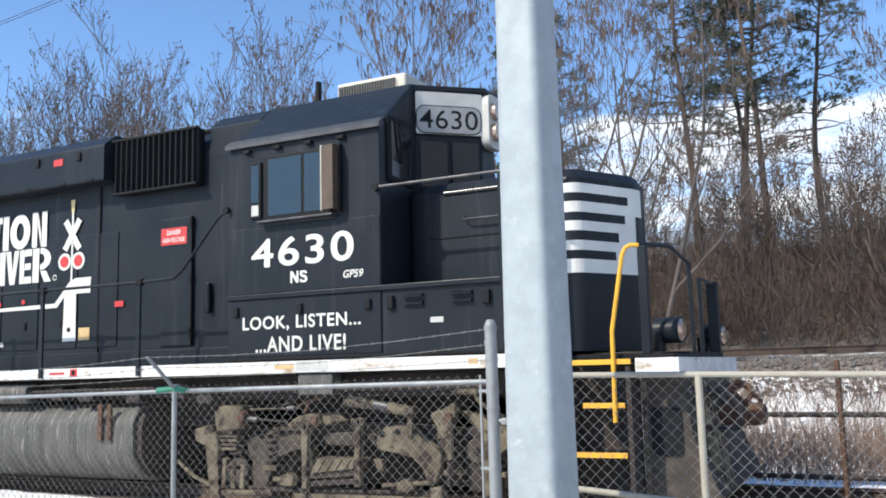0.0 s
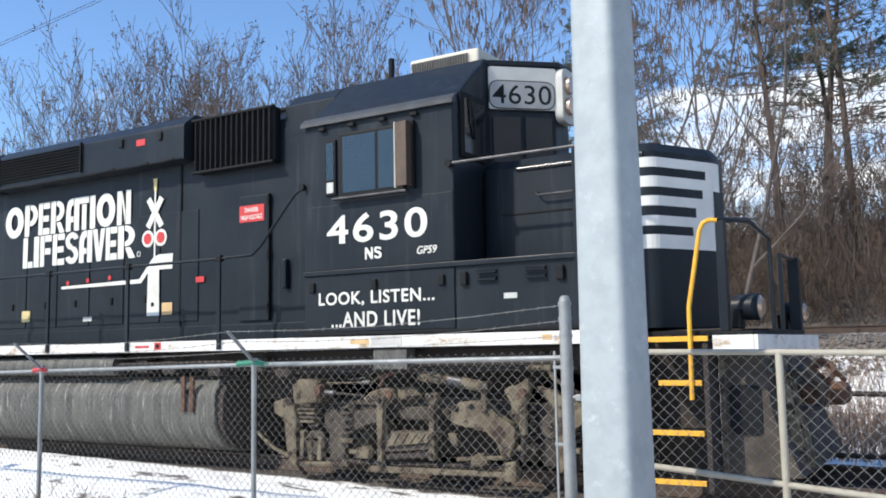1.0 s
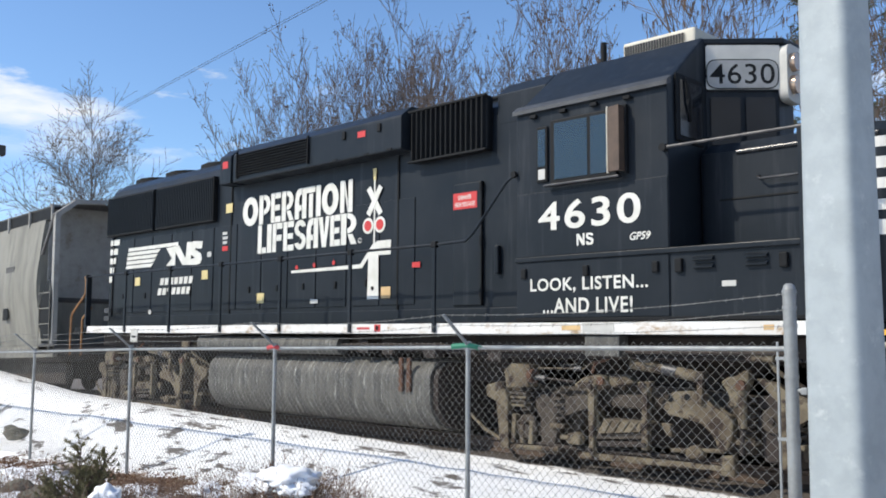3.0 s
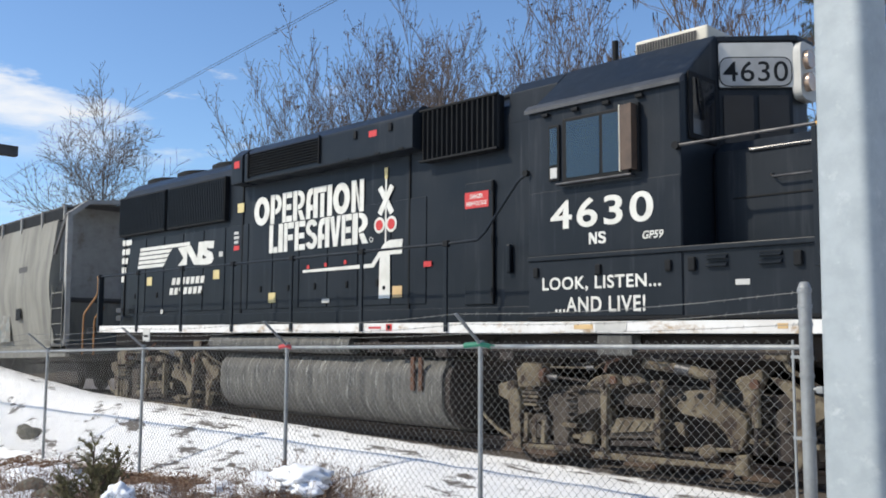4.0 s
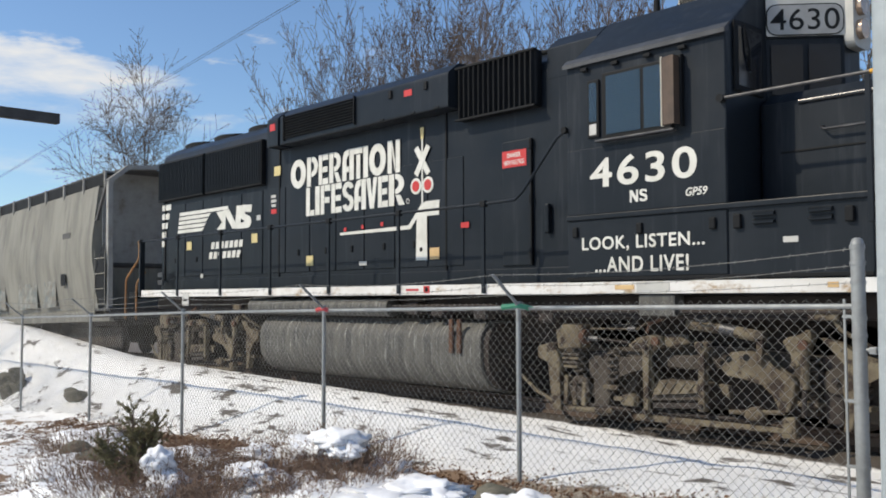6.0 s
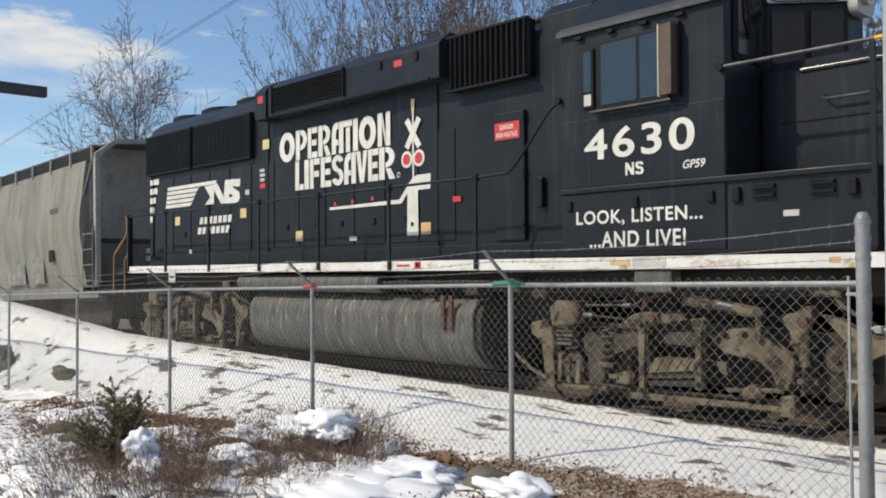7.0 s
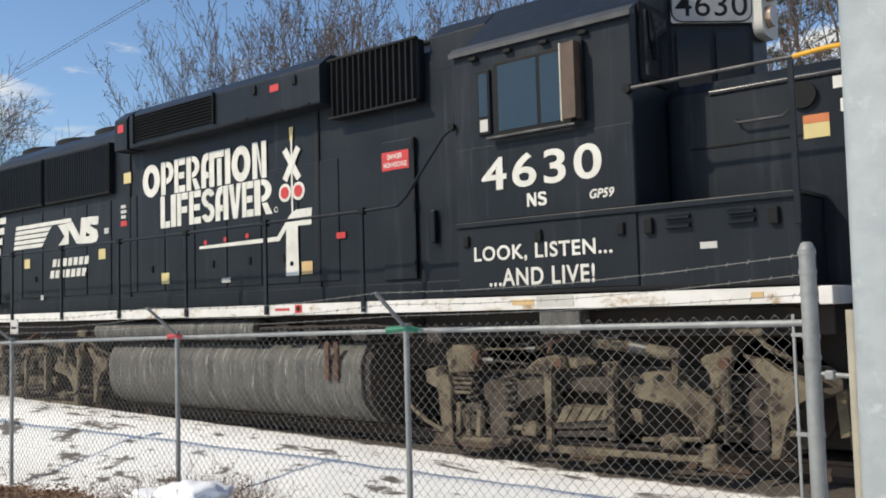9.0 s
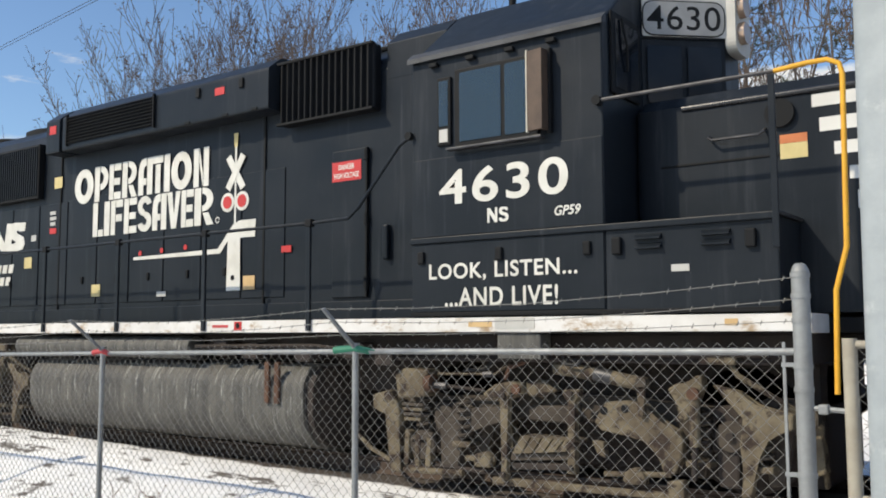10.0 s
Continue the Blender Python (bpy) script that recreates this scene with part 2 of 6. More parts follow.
def snow_ground():
    """Snow over dark soil: bare patches, leaf litter by the fence, dark ballast under the train."""
    m = bpy.data.materials.new("snowy_ground")
    m.use_nodes = True
    nt = m.node_tree
    bsdf = nt.nodes["Principled BSDF"]
    co = nt.nodes.new("ShaderNodeTexCoord").outputs["Object"]
    sep = nt.nodes.new("ShaderNodeSeparateXYZ")
    nt.links.new(co, sep.inputs[0])
    snow = blend(nt, ramp_of(nt, noise_of(nt, co, 2.6, 8, 0.7), 0.35, 0.75), (0.92, 0.915, 0.895), (0.85, 0.85, 0.835))
    snow = blend(nt, ramp_of(nt, noise_of(nt, co, 5.5, 9, 0.74, (0.6, 1.4, 1)), 0.56, 0.72), snow, (0.70, 0.70, 0.685))
    soil = blend(nt, noise_of(nt, co, 14, 6, 0.7), (0.085, 0.072, 0.06), (0.16, 0.14, 0.12))
    litter = blend(nt, noise_of(nt, co, 38, 6, 0.75), (0.14, 0.085, 0.05), (0.34, 0.235, 0.15))
    ballast = blend(nt, noise_of(nt, co, 26, 4, 0.7), (0.035, 0.029, 0.025), (0.12, 0.10, 0.085))
    stone = blend(nt, ramp_of(nt, noise_of(nt, co, 9, 5, 0.8), 0.35, 0.65), (0.07, 0.06, 0.052), (0.30, 0.27, 0.235))
    bare = ramp_of(nt, noise_of(nt, co, 2.3, 9, 0.68, (0.5, 1.5, 1)), 0.56, 0.62)
    colour = blend(nt, bare, snow, soil)
    near_bare = ramp_of(nt, noise_of(nt, co, 2.0, 8, 0.68), 0.525, 0.58)

    def band(v, lo0, lo1, hi1, hi0, wobble, amount):
        add = nt.nodes.new("ShaderNodeMath")
        add.operation = "MULTIPLY_ADD"
        nt.links.new(wobble, add.inputs[0])
        add.inputs[1].default_value = amount
        nt.links.new(v, add.inputs[2])
        mul = nt.nodes.new("ShaderNodeMath")
        mul.operation = "MULTIPLY"
        nt.links.new(ramp_of(nt, add.outputs[0], lo0, lo1), mul.inputs[0])
        up = nt.nodes.new("ShaderNodeMath")
        up.operation = "SUBTRACT"
        up.inputs[0].default_value = 1.0
        nt.links.new(ramp_of(nt, add.outputs[0], hi1, hi0), up.inputs[1])
        nt.links.new(up.outputs[0], mul.inputs[1])
        return mul.outputs[0]

    wob = noise_of(nt, co, 1.7, 6, 0.65)
    growth = nt.nodes.new("ShaderNodeMath")
    growth.operation = "MULTIPLY"
    nt.links.new(band(sep.outputs["Y"], -6.5, -5.5, -1.7, -1.4, wob, 1.0), growth.inputs[0])
    nt.links.new(near_bare, growth.inputs[1])
    colour = blend(nt, growth.outputs[0], colour, litter)
    strip = nt.nodes.new("ShaderNodeMath")
    strip.operation = "MULTIPLY"
    nt.links.new(band(sep.outputs["Y"], -1.72, -1.62, -1.32, -1.18, wob, 1.0), strip.inputs[0])
    nt.links.new(ramp_of(nt, sep.outputs["X"], -11.5, -8.5), strip.inputs[1])
    colour = blend(nt, strip.outputs[0], colour, litter)
    colour = blend(nt, band(sep.outputs["Y"], 0.58, 0.68, 3.3, 3.6, wob, 0.6), colour, ballast)
    colour = blend(nt, band(sep.outputs["Y"], 13.7, 14.2, 19.6, 20.4, wob, 2.0), colour, stone)
    colour = blend(nt, band(sep.outputs["Y"], 20.0, 21.0, 400, 420, wob, 2.0), colour, soil)
    west = nt.nodes.new("ShaderNodeMath")
    west.operation = "MULTIPLY"
    nt.links.new(ramp_of(nt, sep.outputs["X"], -1.0, -4.0), west.inputs[0])
    nt.links.new(ramp_of(nt, sep.outputs["Y"], 3.0, 3.8), west.inputs[1])
    colour = blend(nt, west.outputs[0], colour, soil)
    nt.links.new(colour, bsdf.inputs["Base Color"])
    bsdf.inputs["Roughness"].default_value = 0.75
    b = nt.nodes.new("ShaderNodeBump")
    b.inputs["Strength"].default_value, b.inputs["Distance"].default_value = 0.45, 0.05
    nt.links.new(noise_of(nt, co, 9, 8, 0.66), b.inputs["Height"])
    nt.links.new(b.outputs["Normal"], bsdf.inputs["Normal"])
    return m


GROUND = snow_ground()
SNOW = surface("clean_snow", (0.87, 0.88, 0.89), (0.80, 0.82, 0.85), scale=3, fine=25, rough=0.7, bump=0.4)


# ---------------------------------------------------------------- mesh helpers
BASE = {}


def thing(name, base, label, category, group="", kind=""):
    ob = new(name)
    ob.empty_display_size = 0.2
    ob.location = base
    BASE[ob.name] = Vector(base)
    return tagged(ob, label, category, group, kind)


def finish(bm, name, mat, smooth=False):
    me = bpy.data.meshes.new(name)
    bmesh.ops.recalc_face_normals(bm, faces=bm.faces)
    bm.to_mesh(me)
    bm.free()
    me.materials.append(mat)
    if smooth:
        me.polygons.foreach_set("use_smooth", [True] * len(me.polygons))
        me.set_sharp_from_angle(angle=radians(38))
    return me


def part(name, bm, mat, parent, label="", smooth=False):
    base = BASE[parent.name]
    bmesh.ops.translate(bm, verts=bm.verts, vec=-base)
    ob = new(name, finish(bm, name, mat, smooth))
    ob.parent = parent
    BASE[ob.name] = base
    return tagged(ob, label)


def alone(name, bm, mat, label, category="", group="", kind="", smooth=False):
    low = Vector((sum(v.co.x for v in bm.verts) / len(bm.verts), sum(v.co.y for v in bm.verts) / len(bm.verts), min(v.co.z for v in bm.verts)))
    bmesh.ops.translate(bm, verts=bm.verts, vec=-low)
    ob = new(name, finish(bm, name, mat, smooth))
    ob.location = low
    BASE[ob.name] = low
    return tagged(ob, label, category, group, kind)


def box(bm, x0, x1, y0, y1, z0, z1, bevel=0.0, seg=2):
    vs = [bm.verts.new((x, y, z)) for x in (x0, x1) for y in (y0, y1) for z in (z0, z1)]
    quads = ((0, 1, 3, 2), (4, 6, 7, 5), (0, 4, 5, 1), (2, 3, 7, 6), (0, 2, 6, 4), (1, 5, 7, 3))
    fs = [bm.faces.new([vs[i] for i in q]) for q in quads]
    if bevel:
        bmesh.ops.bevel(bm, geom=list({e for f in fs for e in f.edges}), offset=bevel, segments=seg, affect="EDGES", profile=0.5)
    return bm


def prism(bm, poly, lo, hi, axis="y", bevel=0.0):
    """A polygon in the other two axes, drawn out along one."""
    def at(p, v):
        return {"x": (v, p[0], p[1]), "y": (p[0], v, p[1]), "z": (p[0], p[1], v)}[axis]
    a, b = [bm.verts.new(at(p, lo)) for p in poly], [bm.verts.new(at(p, hi)) for p in poly]
    fs = [bm.faces.new(a), bm.faces.new(b[::-1])]
    n = len(poly)
    fs += [bm.faces.new((a[i], b[i], b[(i + 1) % n], a[(i + 1) % n])) for i in range(n)]
    if bevel:
        bmesh.ops.bevel(bm, geom=list({e for f in fs for e in f.edges}), offset=bevel, segments=2, affect="EDGES", profile=0.5)
    return bm


def tube(bm, pts, r, n=8, taper=None, caps=True):
    pts = [Vector(p) for p in pts]
    rings, side = [], None
    for i, p in enumerate(pts):
        d = (pts[min(i + 1, len(pts) - 1)] - pts[max(i - 1, 0)]).normalized()
        if side is None:
            side = d.cross((0, 0, 1)) if abs(d.z) < 0.9 else d.cross((1, 0, 0))
        side = (side - d * side.dot(d)).normalized()
        up = d.cross(side)
        rad = r if taper is None else r + (taper - r) * i / (len(pts) - 1)
        rings.append([bm.verts.new(p + (side * math.cos(a) + up * math.sin(a)) * rad) for a in (2 * math.pi * k / n for k in range(n))])
    for a, b in zip(rings, rings[1:]):
        for k in range(n):
            bm.faces.new((a[k], a[(k + 1) % n], b[(k + 1) % n], b[k]))
    if caps:
        bm.faces.new(rings[0][::-1])
        bm.faces.new(rings[-1])
    return bm


def B():
    return bmesh.new()


def rounded(poly, r, seg=4):
    """Round the corners of a polygon of (u, v) by r."""
    out, n = [], len(poly)
    for i in range(n):
        p, a, b = Vector(poly[i]), Vector(poly[i - 1]), Vector(poly[(i + 1) % n])
        da, db = (a - p), (b - p)
        c = min(r, da.length * 0.45, db.length * 0.45)
        s, e = p + da.normalized() * c, p + db.normalized() * c
        for k in range(seg + 1):
            t = k / seg
            q = s * (1 - t) ** 2 + p * 2 * t * (1 - t) + e * t * t
            out.append((q.x, q.y))
    return out


def lettering(body, x0, x1, z0, z1, y, mat, parent, bold=0.0, name="letter", label="", shear=0.0, place=None, spacing=1.0):
    """Words on a side that faces -y (or by place, a matrix), fitted into a rectangle."""
    cu = bpy.data.curves.new("words", "FONT")
    cu.body, cu.offset, cu.extrude, cu.shear, cu.space_character = body, bold, 0.0, shear, spacing
    tmp = bpy.data.objects.new("words", cu)
    scene.collection.objects.link(tmp)
    bpy.context.view_layer.update()
    me = bpy.data.meshes.new_from_object(tmp.evaluated_get(bpy.context.evaluated_depsgraph_get()))
    bpy.data.objects.remove(tmp)
    bpy.data.curves.remove(cu)
    bm = bmesh.new()
    bm.from_mesh(me)
    bpy.data.meshes.remove(me)
    us, vs = [v.co.x for v in bm.verts], [v.co.y for v in bm.verts]
    for v in bm.verts:
        u, w = (v.co.x - min(us)) / (max(us) - min(us)), (v.co.y - min(vs)) / (max(vs) - min(vs))
        p = Vector((x0 + u * (x1 - x0), y, z0 + w * (z1 - z0)))
        v.co = place @ Vector((p.x, p.z, 0)) if place else p
    base = BASE[parent.name]
    bmesh.ops.translate(bm, verts=bm.verts, vec=-base)
    bm.verts.ensure_lookup_table()
    left = set(bm.verts)
    while left:
        seed = next(v for v in bm.verts if v in left)
        island, todo = {seed}, [seed]
        while todo:
            for e in todo.pop().link_edges:
                for w in e.verts:
                    if w not in island:
                        island.add(w)
                        todo.append(w)
        left -= island
        order = [v for v in bm.verts if v in island]
        at = {v: i for i, v in enumerate(order)}
        faces = {f for v in order for f in v.link_faces}
        me = bpy.data.meshes.new(name)
        me.from_pydata([v.co[:] for v in order], [], [[at[v] for v in f.verts] for f in sorted(faces, key=lambda f: f.index)])
        me.materials.append(mat)
        ob = new(name, me)
        ob.parent = parent
        BASE[ob.name] = base
        tagged(ob, label)
    bm.free()


def flat(poly, y, mat, parent, name, label="", thick=0.004):
    """A thin painted or stuck-on shape (x, z) on a side that faces -y."""
    return part(name, prism(B(), poly, y - thick, y), mat, parent, label)


def rect(x0, x1, z0, z1):
    return [(x0, z0), (x1, z0), (x1, z1), (x0, z1)]


def disc(cx, cz, r, n=24):
    return [(cx + r * math.cos(2 * math.pi * k / n), cz + r * math.sin(2 * math.pi * k / n)) for k in range(n)]


# ---------------------------------------------------------------- ground
def smooth(a, b, v):
    t = min(1.0, max(0.0, (v - a) / (b - a)))
    return t * t * (3 - 2 * t)


def ground_z(x, y):
    side = max(-0.85, min(-0.02, -0.09 + 0.042 * x))
    near = side - 0.035 * max(0.0, -1.9 - y)
    near = max(near, -1.2)
    k = smooth(-2.0, -0.1, y)
    z = near * (1 - k) + (0.12 - 0.03 * min(40.0, max(0.0, -14.0 - x))) * k
    if -12 < y < 0.2:
        amp = 0.05 if y > -2.2 else 0.10
        z += amp * (noise.noise((x * 0.9, y * 0.9, 3.1)) + 0.5 * noise.noise((x * 2.3, y * 2.3, 7.7)))
    crest = 0.05 - 0.0235 * x if x > -14 else min(1.5, 0.38 + 0.075 * (-14 - x))
    crest = max(0.0, crest) - (0.12 - 0.03 * min(40.0, max(0.0, -14.0 - x)))
    z += crest * smooth(-1.5, 0.0, y) * (1 - smooth(0.25, 0.75, y))
    if y > 4:
        dip = -0.35 * smooth(4, 8, y) * (1 - smooth(10, 12, y))
        bank = 1.55 * smooth(10.5, 14.2, y)
        east = smooth(-16, -6, x)
        hill = 6.0 * smooth(21, 60, y) * east + 1.5 * smooth(19, 24, y) * east
        z += dip + bank + hill + 0.06 * noise.noise((x * 0.5, y * 0.5, 1.0))
    return z


def axis_steps(stops):
    """Grid lines, step by step, between stops of (from, to, step)."""
    out = []
    for a, b, s in stops:
        n = max(1, round((b - a) / s))
        out += [a + (b - a) * k / n for k in range(n)]
    return out + [stops[-1][1]]


gx = axis_steps([(-900, -100, 100), (-100, -30, 5), (-30, -14, 0.5), (-14, 6, 0.14), (6, 14, 0.8), (14, 60, 6), (60, 900, 105)])
gy = axis_steps([(-900, -60, 105), (-60, -12, 6), (-12, -6, 0.5), (-6, 1.2, 0.12), (1.2, 4, 0.6), (4, 24, 0.7), (24, 70, 4), (70, 900, 104)])
nx, ny = len(gx), len(gy)
ground_me = bpy.data.meshes.new("ground")
ground_me.from_pydata([(x, y, ground_z(x, y)) for y in gy for x in gx], [], [(j * nx + i, j * nx + i + 1, (j + 1) * nx + i + 1, (j + 1) * nx + i) for j in range(ny - 1) for i in range(nx - 1)])
ground_me.materials.append(GROUND)
ground_me.polygons.foreach_set("use_smooth", [True] * len(ground_me.polygons))
ground = tagged(new("ground", ground_me), "patchy snow over brown soil and leaf litter", "ground", kind="structure")

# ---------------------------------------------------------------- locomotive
# darker copy of the truck steel, with shade of recessed castings in its colour
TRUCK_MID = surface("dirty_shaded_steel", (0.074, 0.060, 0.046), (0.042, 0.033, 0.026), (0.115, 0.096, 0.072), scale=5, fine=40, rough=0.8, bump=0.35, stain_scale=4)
WORN = surface("worn_dark_steel", (0.09, 0.09, 0.092), (0.045, 0.045, 0.05), scale=5, rough=0.4, metal=0.6)
HY = 0.58          # near side of the long hood
RAIL_TOP = 0.30
MID = 1.55         # middle of the track
loco = thing("locomotive", (-5.0, MID, RAIL_TOP), "black diesel freight locomotive with white lettering, parked on rails", "locomotive")

# frame and walkway
part("underframe", box(B(), -13.1, 1.55, 0.34, 2.98, 1.36, 1.60, 0.02), TRUCK_DARK, loco)
part("walkway", box(B(), -13.19, 1.53, 0.02, 3.08, 1.60, 1.755, 0.008), DARK, loco)
part("side_sill", box(B(), -13.19, 1.53, -0.012, 0.016, 1.615, 1.745, 0.004), SILL, loco, "white painted side sill with rust streaks")
part("side_sill", box(B(), -13.19, 1.53, 3.084, 3.112, 1.615, 1.745, 0.004), SILL, loco)
for x0, x1, m in ((-4.42, -4.30, RED), (-1.30, -1.05, ORANGE), (-1.02, -0.62, BOARD), (1.02, 1.12, ORANGE), (-4.78, -4.52, TAPE_RED)):
    if m is TAPE_RED:
        flat(rect(x0, x1, 1.67, 1.70), -0.013, m, loco, "sill_marking")
    else:
        flat(rect(x0, x1, 1.64 if m is not ORANGE else 1.66, 1.735 if m is not ORANGE else 1.71), -0.013, m, loco, "sill_marking")
flat(disc(-4.36, 1.69, 0.03), -0.018, DARK, loco, "sill_eye")

# long hood
hood_poly = [(HY, 1.757), (HY, 4.42), (HY + 0.05, 4.56), (HY + 0.30, 4.74), (2.22, 4.74), (2.47, 4.56), (2.52, 4.42), (2.52, 1.757)]
hood = part("long_hood", prism(B(), hood_poly, -13.45, -1.97, "x", 0.012), BLACK, loco)
part("end_hood", box(B(), -13.62, -13.46, HY + 0.12, 2.40, 1.757, 4.45, 0.05), BLACK, loco)
# door seams, hinges and latches on the hood
for x in [-13.1 + 0.74 * k for k in range(12)]:
    part("hood_door", box(B(), x, x + 0.70, HY - 0.014, HY + 0.002, 2.02, 3.52 if x > -9.2 else 3.50, 0.006), BLACK, loco)
for x in (-12.8, -11.9, -11.0, -10.2, -8.3, -7.5, -6.8, -6.0, -5.3):
    part("door_latch", box(B(), x, x + 0.05, HY - 0.035, HY - 0.012, 2.30, 2.40, 0.008), DARK, loco)
for x in (-13.3, -8.9, -4.62):
    part("hood_seam", box(B(), x, x + 0.035, HY - 0.022, HY + 0.002, 1.77, 4.30, 0.004), DARK, loco)
part("hood_base_strip", box(B(), -13.4, -2.0, HY - 0.03, HY + 0.002, 1.758, 1.95, 0.008), BLACK, loco)
# radiator screens at the back
for x0, x1 in ((-13.45, -11.52), (-11.42, -9.35)):
    scr = part("radiator_screen", box(B(), x0, x1, HY - 0.10, HY + 0.002, 3.60, 4.42, 0.015), DARK, loco, "black mesh radiator screen")
    first = part("screen_bar", box(B(), x0 + 0.04, x0 + 0.055, HY - 0.115, HY - 0.101, 3.64, 4.38), BLACK, scr)
    for k in range(1, int((x1 - x0) / 0.06)):
        nxt = new("screen_bar", first.data)
        nxt.parent, nxt.location = scr, (0.06 * k, 0, 0)
for cx in (-13.0, -11.75, -10.4):
    bm = tube(B(), [(cx, MID, 4.735), (cx, MID, 4.84)], 0.62, 28)
    tube(bm, [(cx, MID, 4.84), (cx, MID, 4.87)], 0.56, 28)
    part("radiator_fan", bm, DARK, loco, "low round radiator fan housing", smooth=True)
# inertial filter box with louvred intake
pod = part("equipment_box", prism(B(), rounded([(0.30, 4.165), (0.30, 4.64), (0.50, 4.80), (0.90, 4.80), (0.90, 4.165)], 0.03, 3), -8.45, -4.27, "x"), BLACK, loco, "projecting black equipment box under the roof line")
bm = B()
for k in range(9):
    z = 4.25 + 0.044 * k
    prism(bm, [(0.285, z), (0.262, z + 0.012), (0.30, z + 0.035)], -8.30, -6.36, "x")
box(bm, -8.32, -8.30, 0.262, 0.30, 4.22, 4.66)
box(bm, -6.36, -6.34, 0.262, 0.30, 4.22, 4.66)
part("louvre", bm, DARK, pod)
for x in (-5.53, -4.75):
    part("latch", box(B(), x, x + 0.07, 0.272, 0.298, 4.47, 4.59, 0.01), DARK, pod)
flat(rect(-5.19, -5.02, 4.45, 4.54), 0.298, RED, pod, "warning_label", "small red warning label")
end_box = part("end_box", prism(B(), rounded([(0.30, 4.165), (0.30, 4.64), (0.50, 4.80), (0.90, 4.80), (0.90, 4.165)], 0.03, 3), -8.86, -8.53, "x"), BLACK, loco, "small black box at the end of the row")
flat(rect(-8.77, -8.61, 4.44, 4.56), 0.298, RED, end_box, "warning_label")
for x in (-5.75, -5.05, -4.55):
    part("hold_down", box(B(), x, x + 0.10, 0.285, 0.30, 4.175, 4.205, 0.004), DARK, pod)
part("exhaust_stack", box(B(), -7.6, -6.6, 1.2, 1.9, 4.74, 4.98, 0.05), DARK, loco)
part("roof_hatch", box(B(), -9.9, -8.8, 0.95, 2.15, 4.735, 4.84, 0.04), ROOF_DUST, loco)
part("roof_hatch", box(B(), -6.0, -2.95, 0.85, 2.25, 4.735, 4.80, 0.03), DARK, loco)
part("hood_shoulder", prism(B(), [(HY - 0.002, 4.30), (HY - 0.002, 4.69), (0.78, 4.859), (2.32, 4.859), (2.522, 4.69), (2.522, 4.30)], -2.74, -1.96, "x", 0.006), BLACK, loco, "sloping black shoulder behind the cab")
# vertical-slat intake behind the cab
gri = part("intake_grille", box(B(), -4.24, -2.82, 0.46, HY + 0.01, 3.97, 4.70, 0.03), DARK, loco, "black intake grille with upright slats")
for k in range(15):
    x = -4.20 + k * 0.093
    part("slat", prism(B(), [(x, 0.462), (x + 0.018, 0.412), (x + 0.032, 0.412), (x + 0.05, 0.462)], 4.0, 4.675, "z"), DARK, gri)
part("grille_frame", box(B(), -4.25, -2.81, 0.405, 0.462, 4.675, 4.705, 0.006), DARK, gri)
part("grille_frame", box(B(), -4.25, -2.81, 0.405, 0.462, 3.965, 3.995, 0.006), DARK, gri)
# high-voltage cabinet door
hv = part("cabinet_door", box(B(), -3.50, -3.01, HY - 0.03, HY + 0.002, 1.985, 3.60, 0.01), BLACK, loco, "black equipment door with a red warning sign")
for z in (2.08, 2.76, 3.46):
    part("hinge", tube(B(), [(-3.0, HY - 0.035, z), (-3.0, HY - 0.035, z + 0.12)], 0.028, 8), DARK, hv, smooth=True)
part("hinge_bar", box(B(), -3.015, -2.985, HY - 0.045, HY - 0.005, 1.985, 3.60, 0.006), DARK, hv)
flat(rect(-3.495, -3.075, 3.26, 3.475), HY - 0.032, RED, hv, "warning_sign", "red sign with white danger lettering")
lettering("DANGER", -3.40, -3.17, 3.385, 3.445, HY - 0.038, WHITE, hv, 0.02)
lettering("HIGH VOLTAGE", -3.465, -3.105, 3.29, 3.35, HY - 0.038, WHITE, hv, 0.02)
part("vent_lid", box(B(), -2.755, -2.685, HY - 0.07, HY + 0.002, 2.37, 2.74, 0.02), BLACK, loco)
flat(rect(-4.295, -4.14, 2.53, 2.605), HY - 0.018, RED, loco, "warning_label")

# lettering on the hood
def half_ring(cx, cz, rx, rz, tx, tz, a0, a1, n=14):
    angles = [radians(a0 + (a1 - a0) * k / n) for k in range(n + 1)]
    return [(cx + rx * math.cos(a), cz + rz * math.sin(a)) for a in angles] + [(cx + (rx - tx) * math.cos(a), cz + (rz - tz) * math.sin(a)) for a in angles[::-1]]


